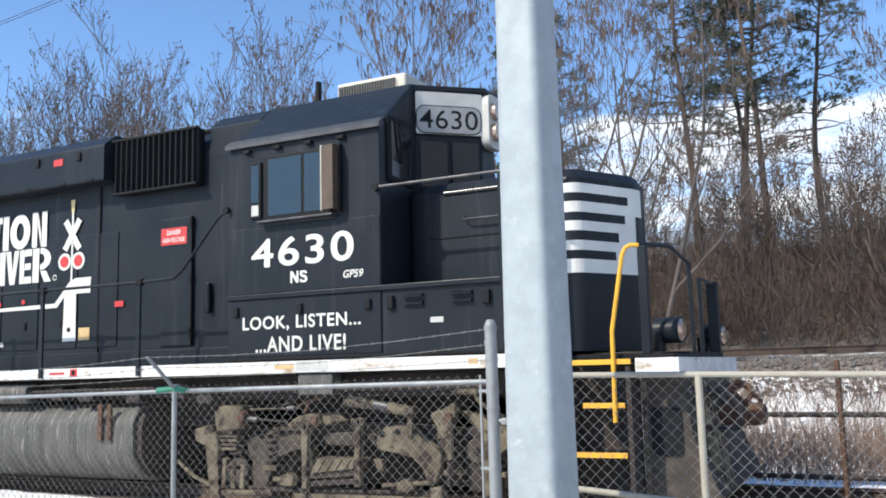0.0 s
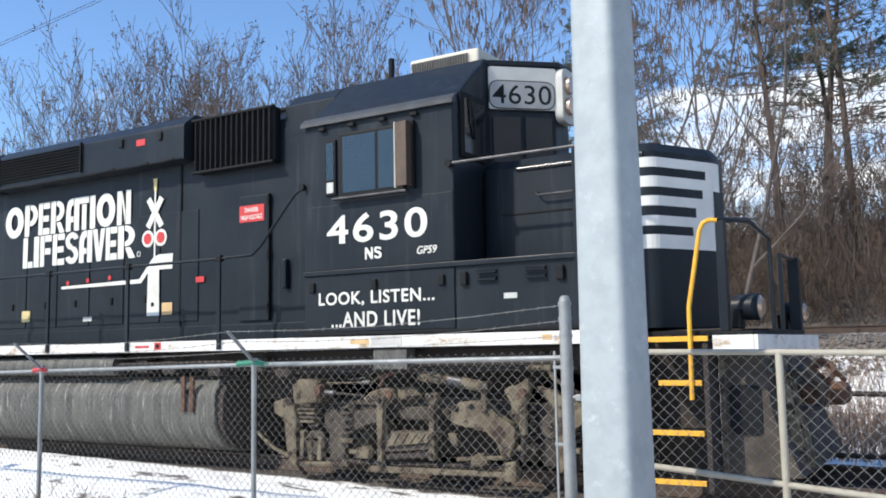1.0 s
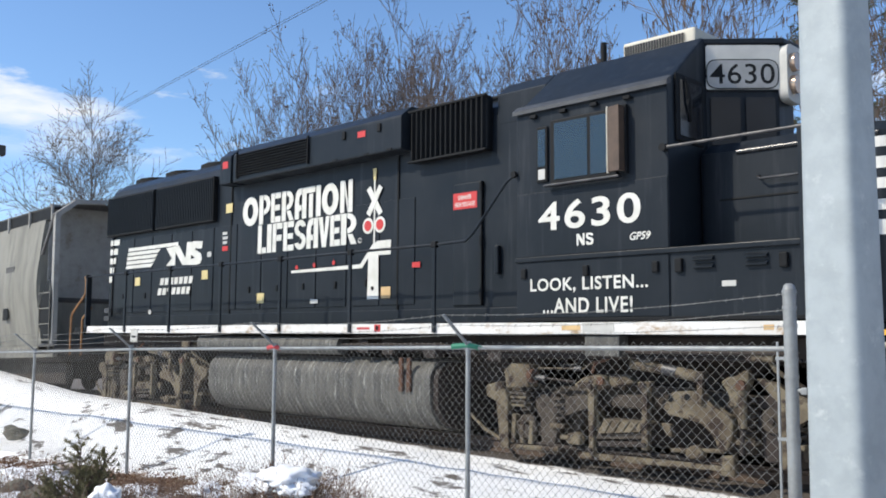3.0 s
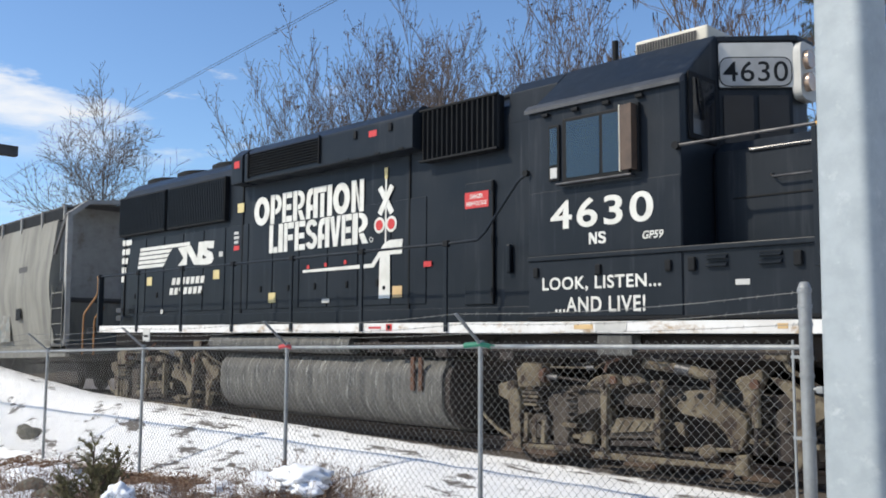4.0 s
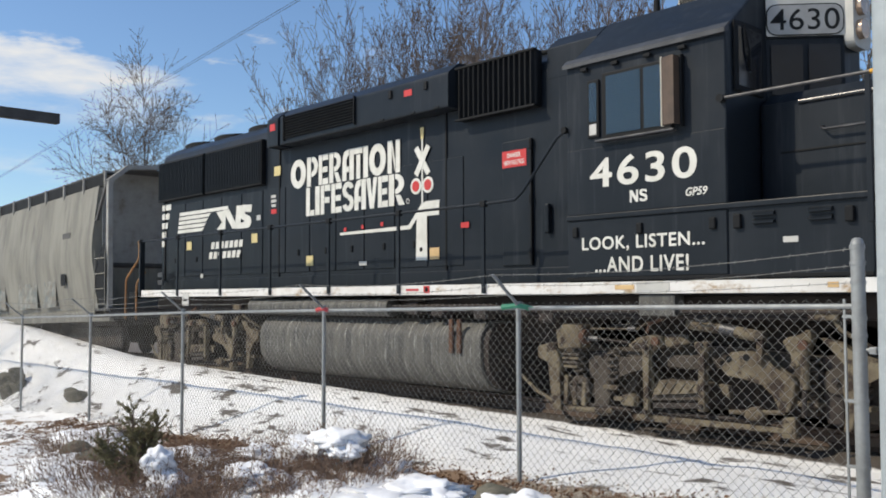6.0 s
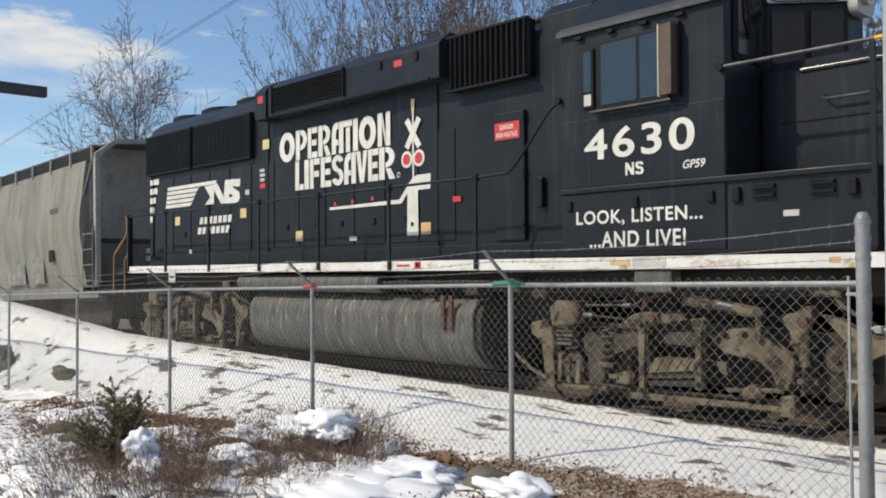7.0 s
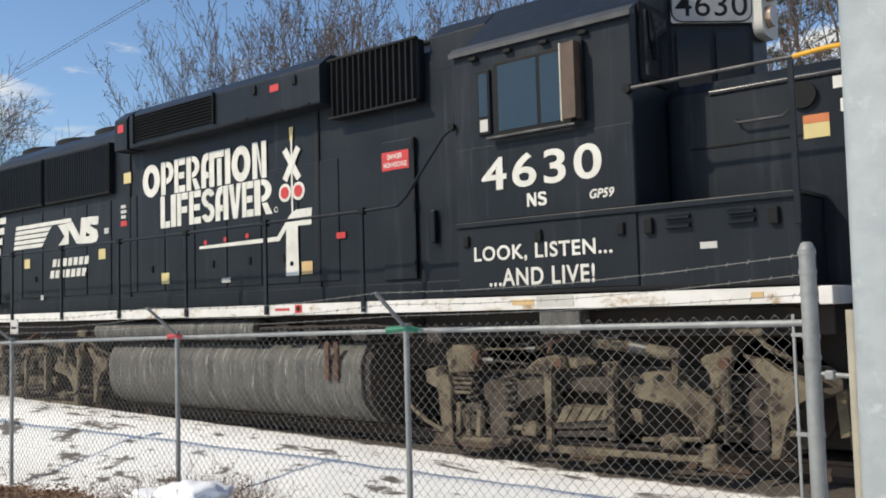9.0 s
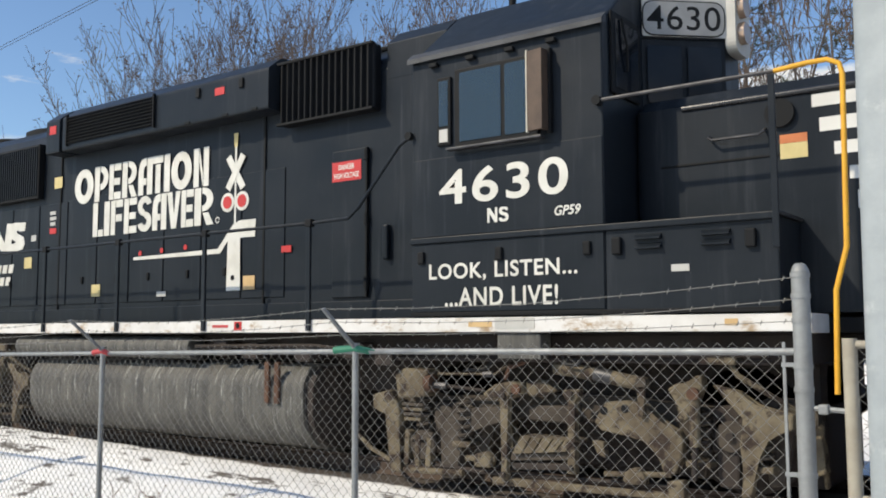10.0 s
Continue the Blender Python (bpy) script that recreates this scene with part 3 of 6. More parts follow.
GLYPHS = {
    "O": [half_ring(0.5, 0.5, 0.5, 0.5, 0.31, 0.24, 90, 270), half_ring(0.5, 0.5, 0.5, 0.5, 0.31, 0.24, -90, 90)],
    "P": [rect(0, 0.36, 0, 1), half_ring(0.42, 0.66, 0.58, 0.34, 0.34, 0.17, -90, 90)],
    "E": [rect(0, 0.37, 0, 1), rect(0.42, 1, 0.80, 1), rect(0.42, 0.92, 0.40, 0.59), rect(0.42, 1, 0, 0.20)],
    "F": [rect(0, 0.37, 0, 1), rect(0.42, 1, 0.79, 1), rect(0.42, 0.92, 0.38, 0.58)],
    "R": [rect(0, 0.34, 0, 1), half_ring(0.40, 0.68, 0.56, 0.32, 0.33, 0.16, -90, 90), [(0.42, 0.33), (0.72, 0.33), (1.0, 0.0), (0.64, 0.0)]],
    "A": [rect(0.62, 1, 0, 1), [(0, 0), (0, 0.6), (0.06, 0.82), (0.20, 0.95), (0.42, 1), (0.57, 1), (0.57, 0.79), (0.44, 0.77), (0.36, 0.66), (0.36, 0.45), (0.57, 0.45), (0.57, 0.27), (0.36, 0.27), (0.36, 0)]],
    "T": [rect(0, 1, 0.80, 1), rect(0.30, 0.76, 0, 0.77)],
    "I": [rect(0.04, 0.94, 0, 1)],
    "L": [rect(0, 0.46, 0, 1), rect(0.52, 1, 0, 0.20)],
    "N": [rect(0, 0.34, 0, 1), rect(0.66, 1, 0, 1), [(0.38, 1), (0.62, 0.36), (0.62, 0), (0.38, 0.62)]],
    "S": [half_ring(0.5, 0.72, 0.5, 0.28, 0.33, 0.18, 15, 270), half_ring(0.5, 0.28, 0.5, 0.28, 0.33, 0.18, 90, -165)],
    "V": [[(0, 1), (0.37, 1), (0.53, 0.36), (0.66, 1), (1, 1), (0.70, 0), (0.34, 0)]],
}


def block_letter(ch, x0, x1, z0, z1, y):
    """One heavy painted letter, cut by narrow slits between its strokes."""
    bm = B()
    for k, poly in enumerate(GLYPHS[ch]):
        prism(bm, [(x0 + u * (x1 - x0), z0 + w * (z1 - z0)) for u, w in poly], y - 0.003 - 0.0009 * k, y)
    part("letter", bm, WHITE, loco, "cream painted block letter")


for ch, x0, x1 in zip("OPERATION", (-8.52, -8.03, -7.69, -7.39, -7.03, -6.73, -6.49, -6.34, -5.89), (-8.06, -7.71, -7.42, -7.06, -6.73, -6.51, -6.36, -5.93, -5.60)):
    block_letter(ch, x0, x1, 3.435, 3.93, HY - 0.016)
for ch, x0, x1 in zip("LIFESAVER", (-8.05, -7.79, -7.63, -7.33, -7.03, -6.71, -6.41, -6.12, -5.86), (-7.81, -7.65, -7.36, -7.05, -6.73, -6.42, -6.14, -5.88, -5.49)):
    block_letter(ch, x0, x1, 2.945, 3.42, HY - 0.016)
flat(half_ring(-5.42, 2.99, 0.04, 0.04, 0.012, 0.012, 0, 340), HY - 0.016, WHITE, loco, "painted_mark")
# painted crossing signal
paint = HY - 0.016
flat(rect(-5.115, -5.085, 2.86, 4.00), paint, WHITE, loco, "painted_mast")
flat([(-5.125, 3.86), (-5.075, 3.86), (-5.06, 4.03), (-5.14, 4.03)], paint - 0.002, PALE_YELLOW, loco, "painted_mast_cap")
for s in (1, -1):
    c, d = Vector((-5.10, 3.55)), Vector((0.135 * s, 0.20))
    n = Vector((d.y, -d.x)).normalized() * 0.048
    flat([tuple(c - d - n), tuple(c + d - n), tuple(c + d + n), tuple(c - d + n)], paint - 0.002 - 0.002 * s, WHITE, loco, "painted_crossbuck")
for cx in (-5.235, -4.975):
    flat(disc(cx, 3.19, 0.118), paint - 0.003, WHITE, loco, "painted_lamp")
    flat(disc(cx, 3.19, 0.078), paint - 0.008, RED, loco, "painted_lamp_eye")
flat([(-7.09, 2.575), (-5.36, 2.575), (-5.20, 2.74), (-5.08, 2.86), (-4.74, 2.86), (-4.73, 2.955), (-5.02, 2.955), (-5.13, 2.91), (-5.23, 2.81), (-5.40, 2.635), (-7.09, 2.615)], paint - 0.002, WHITE, loco, "painted_gate_arm")
flat([(-5.235, 2.115), (-4.99, 2.115), (-5.00, 2.745), (-4.74, 2.745), (-4.74, 2.859), (-5.08, 2.859), (-5.22, 2.72)], paint - 0.003, WHITE, loco, "painted_signal_base")
flat(disc(-5.12, 2.27, 0.032), paint - 0.008, DARK, loco, "painted_eye")
for x in (-6.95, -6.50, -6.02):
    flat(disc(x, 2.66 + 0.03 * (x + 7.0), 0.035, 12), paint - 0.003, RED, loco, "painted_arm_lamp")
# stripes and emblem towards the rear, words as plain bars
for k in range(5):
    z = 2.905 + 0.088 * k
    tip = (-11.68, -11.60, -11.52, -11.42, -10.66)[k]
    flat([(-12.71 + 0.02 * k, z), (tip, z), (tip + (0.10 if k < 4 else 0.0), z + 0.066), (-12.695 + 0.02 * k, z + 0.066)], paint, WHITE, loco, "painted_stripe")
for k in range(5):
    z = 2.66 + 0.19 * k
    flat(rect(-13.42, -13.30 + 0.07 * k, z, z + 0.12), paint, WHITE, loco, "painted_stripe")
flat([(-11.10, 3.235), (-10.62, 3.255), (-10.38, 3.00), (-10.33, 3.30), (-10.12, 3.29), (-10.22, 2.87), (-10.48, 2.88), (-10.74, 3.14), (-10.75, 2.89), (-11.08, 2.89), (-10.88, 3.03)], paint - 0.002, WHITE, loco, "painted_emblem", "white painted angular emblem")
flat([(-9.79, 3.28), (-9.81, 3.15), (-9.97, 3.155), (-10.02, 3.18), (-10.05, 3.14), (-9.84, 3.06), (-9.80, 2.96), (-9.86, 2.88), (-10.0, 2.86), (-10.30, 2.87), (-10.26, 2.985), (-10.10, 2.975), (-10.05, 3.00), (-10.20, 3.06), (-10.26, 3.15), (-10.24, 3.25), (-10.12, 3.30)], paint - 0.003, WHITE, loco, "painted_emblem")
for z, x0 in ((2.53, -11.30), (2.34, -11.38)):
    for k in range(7):
        flat([(x0 + 0.175 * k, z), (x0 + 0.175 * k + 0.125, z), (x0 + 0.175 * k + 0.155, z + 0.13), (x0 + 0.175 * k + 0.03, z + 0.13)], paint, WHITE, loco, "painted_bar")
for x, z, m in ((-12.30, 2.55, PALE_YELLOW), (-9.80, 2.58, PALE_YELLOW), (-8.04, 2.115, PALE_YELLOW), (-9.05, 3.72, PALE_YELLOW), (-4.945, 2.12, ORANGE)):
    flat(rect(x + 0.01, x + 0.21, z, z + 0.165), paint - 0.004, m, loco, "sticker", "square yellow maintenance sticker")
for x, z, w, h in ((-9.62, 2.98, 0.13, 0.09), (-11.7, 1.98, 0.10, 0.08), (-6.58, 2.08, 0.19, 0.065), (-9.13, 3.34, 0.14, 0.05), (-9.13, 3.26, 0.16, 0.05), (-9.12, 3.18, 0.13, 0.05)):
    flat(rect(x, x + w, z, z + h), paint - 0.004, BOARD, loco, "stencil")
flat(rect(-9.13, -8.96, 3.06, 3.14), paint - 0.004, RED, loco, "stencil")

# cab
CX0, CX1, EAVE, ROOF = -1.95, 0.05, 4.20, 4.86
cab = part("cab", prism(B(), [(0, 1.757), (0, EAVE), (0.78, ROOF), (2.32, ROOF), (3.1, EAVE), (3.1, 1.757)], CX0, CX1, "x", 0.012), BLACK, loco, "black steel driver's cab with sloping roof sides")
part("gutter", prism(B(), [(-0.055, EAVE - 0.03), (-0.055, EAVE + 0.015), (0.03, EAVE + 0.085), (0.03, EAVE - 0.0)], CX0 - 0.02, CX1 + 0.03, "x"), GUTTER, cab, "grey dusty rain gutter")
part("roof_panel", prism(B(), [(0.03, EAVE + 0.0265), (0.78, ROOF + 0.006), (2.32, ROOF + 0.006), (2.32, ROOF + 0.001), (0.78, ROOF + 0.001), (0.03, EAVE + 0.0255)], CX0 + 0.03, CX1 - 0.02, "x"), BLACK, cab, "dusty dark roof sheet")
part("belt_strip", box(B(), CX0, 1.43, -0.035, -0.001, 2.435, 2.49, 0.008), BLACK, cab)
part("cab_panel", box(B(), CX0 + 0.01, CX1 - 0.01, -0.010, 0.001, 2.495, 3.23, 0.004), BLACK, cab)
part("cab_panel", box(B(), CX0 + 0.01, CX1 - 0.01, -0.012, 0.001, 1.80, 2.43, 0.004), BLACK, cab)
part("floor_strip", box(B(), CX0, 1.43, -0.03, -0.001, 1.758, 1.795, 0.006), DARK, cab)
for x in (-1.72, -1.30, -0.88, -0.46):
    part("roof_clip", box(B(), x, x + 0.09, -0.05, -0.001, 4.10, 4.14, 0.008), DARK, cab)
for x in (-1.86, -1.0, -0.14):
    part("latch", box(B(), x, x + 0.07, -0.045, -0.008, 2.245, 2.36, 0.012), DARK, cab)
# side window
win = part("window_frame", box(B(), -1.435, -0.545, -0.03, 0.002, 3.295, 4.035, 0.012), DARK, cab, "black rubber-framed sliding window")
for x0, x1 in ((-1.375, -0.925), (-0.885, -0.58)):
    part("pane", box(B(), x0, x1, -0.036, -0.031, 3.35, 3.995, 0.002), GLASS, win, "reflective sliding pane")
flat(rect(-1.33, -1.315, 3.48, 3.78), -0.0302, BOARD, win, "grab_bar", thick=0.0006)
flat(rect(-1.28, -1.27, 3.48, 3.70), -0.0302, BOARD, win, "grab_bar", thick=0.0006)
flat(rounded(rect(-1.36, -1.12, 3.36, 3.50), 0.06), -0.0302, GUTTER, win, "seat_back", thick=0.0005)
part("window_sill", box(B(), -1.48, -0.48, -0.11, -0.03, 3.27, 3.293, 0.006), WORN, win, "worn grey metal sill")
part("sun_shade", prism(B(), [(-0.60, -0.10), (-0.60, -0.125), (-0.44, -0.155), (-0.43, -0.02), (-0.45, -0.02), (-0.46, -0.13)], 3.33, 4.03, "z", 0.003), FRAME_TAN, win, "brown weathered wind deflector")
part("shade_edge", box(B(), -0.612, -0.600, -0.13, -0.095, 3.32, 4.04, 0.003), AC_WHITE, win, "pale bare metal edge")
part("shade_frame", box(B(), -0.45, -0.41, -0.06, -0.005, 3.31, 4.05, 0.006), DARK, win)
small = part("quarter_window", box(B(), -1.635, -1.48, -0.03, 0.002, 3.34, 3.985, 0.01), DARK, cab, "narrow black wind wing beside the window")
part("pane", box(B(), -1.61, -1.505, -0.036, -0.031, 3.52, 3.95, 0.002), GLASS, small)
flat(rect(-1.605, -1.51, 3.37, 3.49), -0.031, BOARD, small, "sticker", "white sticker")
# words on the cab
lettering("4630", -1.62, -0.275, 2.78, 3.105, -0.014, WHITE, cab, 0.018, "letter", "large white road number", spacing=1.15)
flat([(-1.09, 2.585), (-1.067, 2.585), (-1.067, 2.665), (-1.012, 2.585), (-0.985, 2.585), (-0.985, 2.715), (-1.008, 2.715), (-1.008, 2.64), (-1.062, 2.715), (-1.09, 2.715)], -0.011, WHITE, cab, "painted_bar")
flat([(-0.965, 2.60), (-0.945, 2.585), (-0.895, 2.585), (-0.872, 2.60), (-0.868, 2.635), (-0.885, 2.658), (-0.938, 2.675), (-0.935, 2.692), (-0.905, 2.695), (-0.893, 2.68), (-0.870, 2.685), (-0.885, 2.712), (-0.945, 2.716), (-0.964, 2.70), (-0.965, 2.668), (-0.945, 2.648), (-0.898, 2.632), (-0.898, 2.612), (-0.925, 2.606), (-0.945, 2.622), (-0.968, 2.618)], -0.011, WHITE, cab, "painted_bar")
lettering("GP59", -0.41, -0.16, 2.595, 2.68, -0.014, WHITE, cab, 0.02, shear=0.25)
lettering("LOOK, LISTEN...", -1.74, -0.20, 2.075, 2.24, -0.016, WHITE, cab, 0.020, "letter", "white painted safety slogan", spacing=1.1)
lettering("...AND LIVE!", -1.56, -0.385, 1.845, 2.015, -0.016, WHITE, cab, 0.020, "letter", "white painted safety slogan", spacing=1.1)
# cab front, windscreen, number board and headlamps
part("windscreen_frame", box(B(), CX1 + 0.001, CX1 + 0.03, 0.14, 0.72, 3.62, 4.34, 0.02), DARK, cab)
part("windscreen", box(B(), CX1 + 0.031, CX1 + 0.036, 0.20, 0.66, 3.68, 4.28, 0.002), DARK_GLASS, cab, "dark windscreen pane")
part("windscreen_bay", prism(B(), [(CX1 - 0.01, 0.82), (0.63, 1.365), (0.63, 1.735), (CX1 - 0.01, 2.28)], 3.50, 4.269, "z", 0.006), BLACK, cab, "black wedge-shaped windscreen bay")
part("wiper_arm", tube(B(), [(CX1 + 0.05, 0.30, 4.30), (CX1 + 0.07, 0.36, 4.05), (CX1 + 0.05, 0.40, 3.85)], 0.012, 6), DARK, cab)
part("roof_brow", prism(B(), [(CX1 - 0.01, 0.79), (0.70, 1.36), (0.72, 1.74), (CX1 - 0.01, 2.31)], ROOF - 0.06, ROOF + 0.0, "z", 0.01), BLACK, cab)
part("board_housing", prism(B(), [(CX1 - 0.01, 0.80), (0.66, 1.36), (0.66, 1.74), (CX1 - 0.01, 2.30)], 4.27, ROOF - 0.062, "z", 0.006), BLACK, cab)
u = Vector((0.66 - 0.05, 1.36 - 0.80, 0)).normalized()
out = Vector((u.y, -u.x, 0))
plane = Matrix(((u.x, 0, out.x, 0.05), (u.y, 0, out.y, 0.80), (0, 1, 0, 4.33), (0, 0, 0, 1)))


def on_board(bm, lift=0.0):
    for v in bm.verts:
        v.co = plane @ Vector((v.co.x, v.co.z, -v.co.y + lift))
    return bm


for x0, x1 in ((0.06, 0.38), (0.44, 0.76)):
    part("windscreen", on_board(prism(B(), rounded(rect(x0, x1, -0.66, -0.13), 0.03), -0.008, 0.014)), DARK_GLASS, cab, "dark slanted windscreen pane")
nb = part("number_board", on_board(prism(B(), rounded(rect(0.015, 0.82, -0.045, 0.45), 0.03), -0.014, 0.0)), BOARD, cab, "white number board with rounded glass")
part("glass_gasket", on_board(prism(B(), rounded(rect(0.013, 0.802, -0.042, 0.292), 0.12), -0.0185, -0.0142)), DARK, nb)
part("number_glass", on_board(prism(B(), rounded(rect(0.025, 0.79, -0.03, 0.28), 0.11), -0.022, -0.0145)), BOARD_IN, nb)
lettering("4630", 0.055, 0.755, 0.015, 0.24, 0, DARK, nb, 0.004, "numeral", place=plane @ Matrix.Translation((0, 0, 0.0226)), spacing=1.05)
lamps = part("headlamp_housing", prism(B(), rounded([(1.34, 4.16), (1.34, 4.80), (1.76, 4.80), (1.76, 4.16)], 0.13, 6), 0.64, 0.74, "x"), BOARD, cab, "white twin headlamp housing")
for z in (4.35, 4.60):
    bm = tube(B(), [(0.735, MID - 0.06, z), (0.80, MID - 0.06, z)], 0.105, 24)
    part("headlamp", bm, LAMP, lamps, "round sealed headlamp lens", smooth=True)
# air conditioner and aerial on the roof
ac = part("roof_air_conditioner", box(B(), -1.12, -0.16, 1.0, 2.0, ROOF + 0.006, ROOF + 0.25, 0.03), AC_WHITE, cab, "cream roof air-conditioning unit with mesh sides")
bm = B()
for k in range(22):
    box(bm, -1.08 + 0.036 * k, -1.065 + 0.036 * k, 0.985, 1.001, ROOF + 0.04, ROOF + 0.20)
for k in range(6):
    box(bm, -1.09, -0.28, 0.978, 0.986, ROOF + 0.05 + 0.026 * k, ROOF + 0.058 + 0.026 * k)
part("mesh_screen", bm, HOPPER_DARK, ac)
part("aerial", tube(B(), [(-1.73, 1.5, ROOF - 0.01), (-1.73, 1.5, ROOF + 0.52)], 0.042, 10), DARK, cab, smooth=True)
part("roof_seam", box(B(), -1.98, -1.93, 0.85, 2.25, ROOF - 0.03, ROOF + 0.012, 0.004), DARK, cab)

# short hood in front of the cab, with its side boxes
side_box = part("battery_box", box(B(), CX1, 1.43, 0.0, 0.60, 1.757, 2.46, 0.012), BLACK, loco, "black battery box with latches and louvres")
part("box_ledge", box(B(), CX1, 1.46, -0.03, 0.59, 2.461, 2.49, 0.006), WORN, side_box)
for x in (0.425, 0.97):
    for z in (2.27, 2.345):
        part("louvre", prism(B(), [(-0.045, z), (-0.045, z + 0.012), (0.0, z + 0.045), (0.0, z)], x - 0.11, x + 0.11, "x"), BLACK, side_box)
for x in (0.12, 1.195):
    part("latch", box(B(), x, x + 0.08, -0.045, 0.001, 2.235, 2.375, 0.012), DARK, side_box)
flat(rect(0.61, 0.755, 2.08, 2.135), -0.001, BOARD, side_box, "maker_plate", "small white maker's plate")
nose_plan = rounded([(CX1, 0.60), (1.98, 0.60), (2.42, 1.40), (2.42, 1.70), (1.98, 2.50), (CX1, 2.50)], 0.12, 5)
nose = part("short_hood", prism(B(), nose_plan, 1.757, 3.52, "z"), BLACK, loco, "black low nose with white front stripes", smooth=True)
bm = prism(B(), nose_plan, 3.521, 3.62, "z")
for v in bm.verts:
    if v.co.z > 3.6:
        v.co.x, v.co.y = 1.0 + (v.co.x - 1.0) * 0.95, MID + (v.co.y - MID) * 0.92
part("nose_top", bm, BLACK, nose, smooth=True)


def wrap(z0, z1, start, end, lift=0.004):
    """A painted band round the nose between two lengths along its outline, from the cab's corner."""
    pts = [Vector((p[0], p[1])) for p in nose_plan]
    k0 = min(range(len(pts)), key=lambda i: (pts[i] - Vector((CX1, 0.60))).length)
    line = [pts[(k0 + i) % len(pts)] for i in range(len(pts))]
    if line[1].x < line[-1].x and line[1].y > 0.7:
        line = [line[0]] + line[:0:-1]
    fine, gone = [], 0.0
    for a, b in zip(line, line[1:]):
        n = max(1, int((b - a).length / 0.05))
        for k in range(n):
            fine.append((gone + (b - a).length * k / n, a.lerp(b, k / n), (b - a).normalized()))
        gone += (b - a).length
    bm = B()
    run = [f for f in fine if start - 0.03 <= f[0] <= end + 0.03]
    last = None
    for s, p, d in run:
        n = Vector((d.y, -d.x)) * lift
        now = (bm.verts.new((p.x + n.x, p.y + n.y, z0)), bm.verts.new((p.x + n.x, p.y + n.y, z1)))
        if last:
            bm.faces.new((last[0], now[0], now[1], last[1]))
        last = now
    return bm


for z0, z1, start in ((3.268, 3.362, 2.62), (3.068, 3.162, 2.55), (2.868, 2.972, 2.48), (2.678, 2.772, 2.41)):
    part("painted_patch", wrap(z0, z1, start, 2.86), STRIPE, nose)
for k, (z0, z1) in enumerate(((3.36, 3.46), (3.16, 3.27), (2.97, 3.07), (2.77, 2.87), (2.54, 2.68))):
    part("painted_stripe", wrap(z0, z1, 1.45 + 0.085 * k, 2.86), STRIPE, nose, "white painted nose stripe")
part("painted_notch", wrap(2.86, 3.16, 2.70, 2.90, 0.009), BLACK, nose, "black notch cut into the white paint")
part("nose_grab_iron", tube(B(), [(0.74, 0.60, 3.22), (0.74, 0.54, 3.21), (0.78, 0.52, 3.185), (1.16, 0.52, 3.185), (1.19, 0.54, 3.21), (1.19, 0.60, 3.24)], 0.013, 6), WORN, nose, smooth=True)
part("nose_vent", tube(B(), [(1.31, 0.61, 3.345), (1.31, 0.56, 3.345)], 0.115, 24), DARK, nose, smooth=True)
flat(rect(1.30, 1.51, 3.10, 3.17), 0.599, HAZARD, nose, "sticker", "orange and yellow warning sticker")
flat(rect(1.30, 1.51, 2.975, 3.098), 0.599, PALE_YELLOW, nose, "sticker")
part("nose_seam", box(B(), 0.30, 1.30, 0.590, 0.601, 3.005, 3.025, 0.004), DARK, nose)
part("nose_highlight_strip", tube(B(), [(0.50, 0.605, 3.50), (1.90, 0.605, 3.50)], 0.03, 16), GLOSS, nose, smooth=True)

# front platform, steps and pilot
deck = part("front_platform", box(B(), 1.55, 3.01, 0.62, 2.48, 1.60, 1.72, 0.01), DARK, loco)
part("front_corner_deck", box(B(), 2.66, 3.01, 0.02, 0.615, 1.58, 1.70, 0.01), DARK, loco)
part("end_beam", box(B(), 2.66, 3.012, -0.02, 0.016, 1.50, 1.665, 0.005), SILL, loco, "white painted end beam")
part("end_beam", box(B(), 3.014, 3.05, -0.02, 3.12, 1.50, 1.665, 0.005), SILL, loco, "white painted end beam")
part("beam_bracket", box(B(), 1.535, 1.64, -0.008, 0.5, 1.60, 1.742, 0.01), SILL, loco)
for z, x0, x1 in ((1.66, 2.03, 2.62), (1.27, 2.16, 2.55), (0.83, 2.05, 2.55), (0.40, 2.05, 2.55)):
    st = part("step", box(B(), x0, x1, 0.0, 0.30, z - 0.03, z, 0.004), DARK, loco)
    part("step_edge", box(B(), x0, x1, -0.022, -0.001, z - 0.045, z + 0.002, 0.004), YELLOW, st, "yellow step edging")
part("step_side", box(B(), 2.56, 2.61, 0.0, 0.34, 0.30, 1.60, 0.008), TRUCK_DARK, loco)
part("step_side", box(B(), 1.98, 2.02, 0.0, 0.34, 0.30, 1.60, 0.008), TRUCK_DARK, loco)
part("step_back", box(B(), 2.02, 2.56, 0.33, 0.36, 0.30, 1.60, 0.006), TRUCK_DARK, loco)
part("pilot_plate", prism(B(), [(2.62, 1.50), (3.0, 1.50), (3.06, 0.95), (3.30, 0.42), (2.62, 0.40)], 0.30, 2.80, "y", 0.015), TRUCK_MID, loco, "grimy snowplough pilot")
# near-black plate on the solid pilot paints the shade of an opening
part("pilot_opening_shade", prism(B(), rounded(rect(2.70, 2.98, 0.78, 1.22), 0.06), 0.286, 0.299, "y"), DARK, loco, "dark plate for the shade inside the pilot's opening")
part("pilot_rib", box(B(), 2.63, 2.68, 0.25, 0.299, 0.45, 1.48, 0.008), TRUCK, loco)
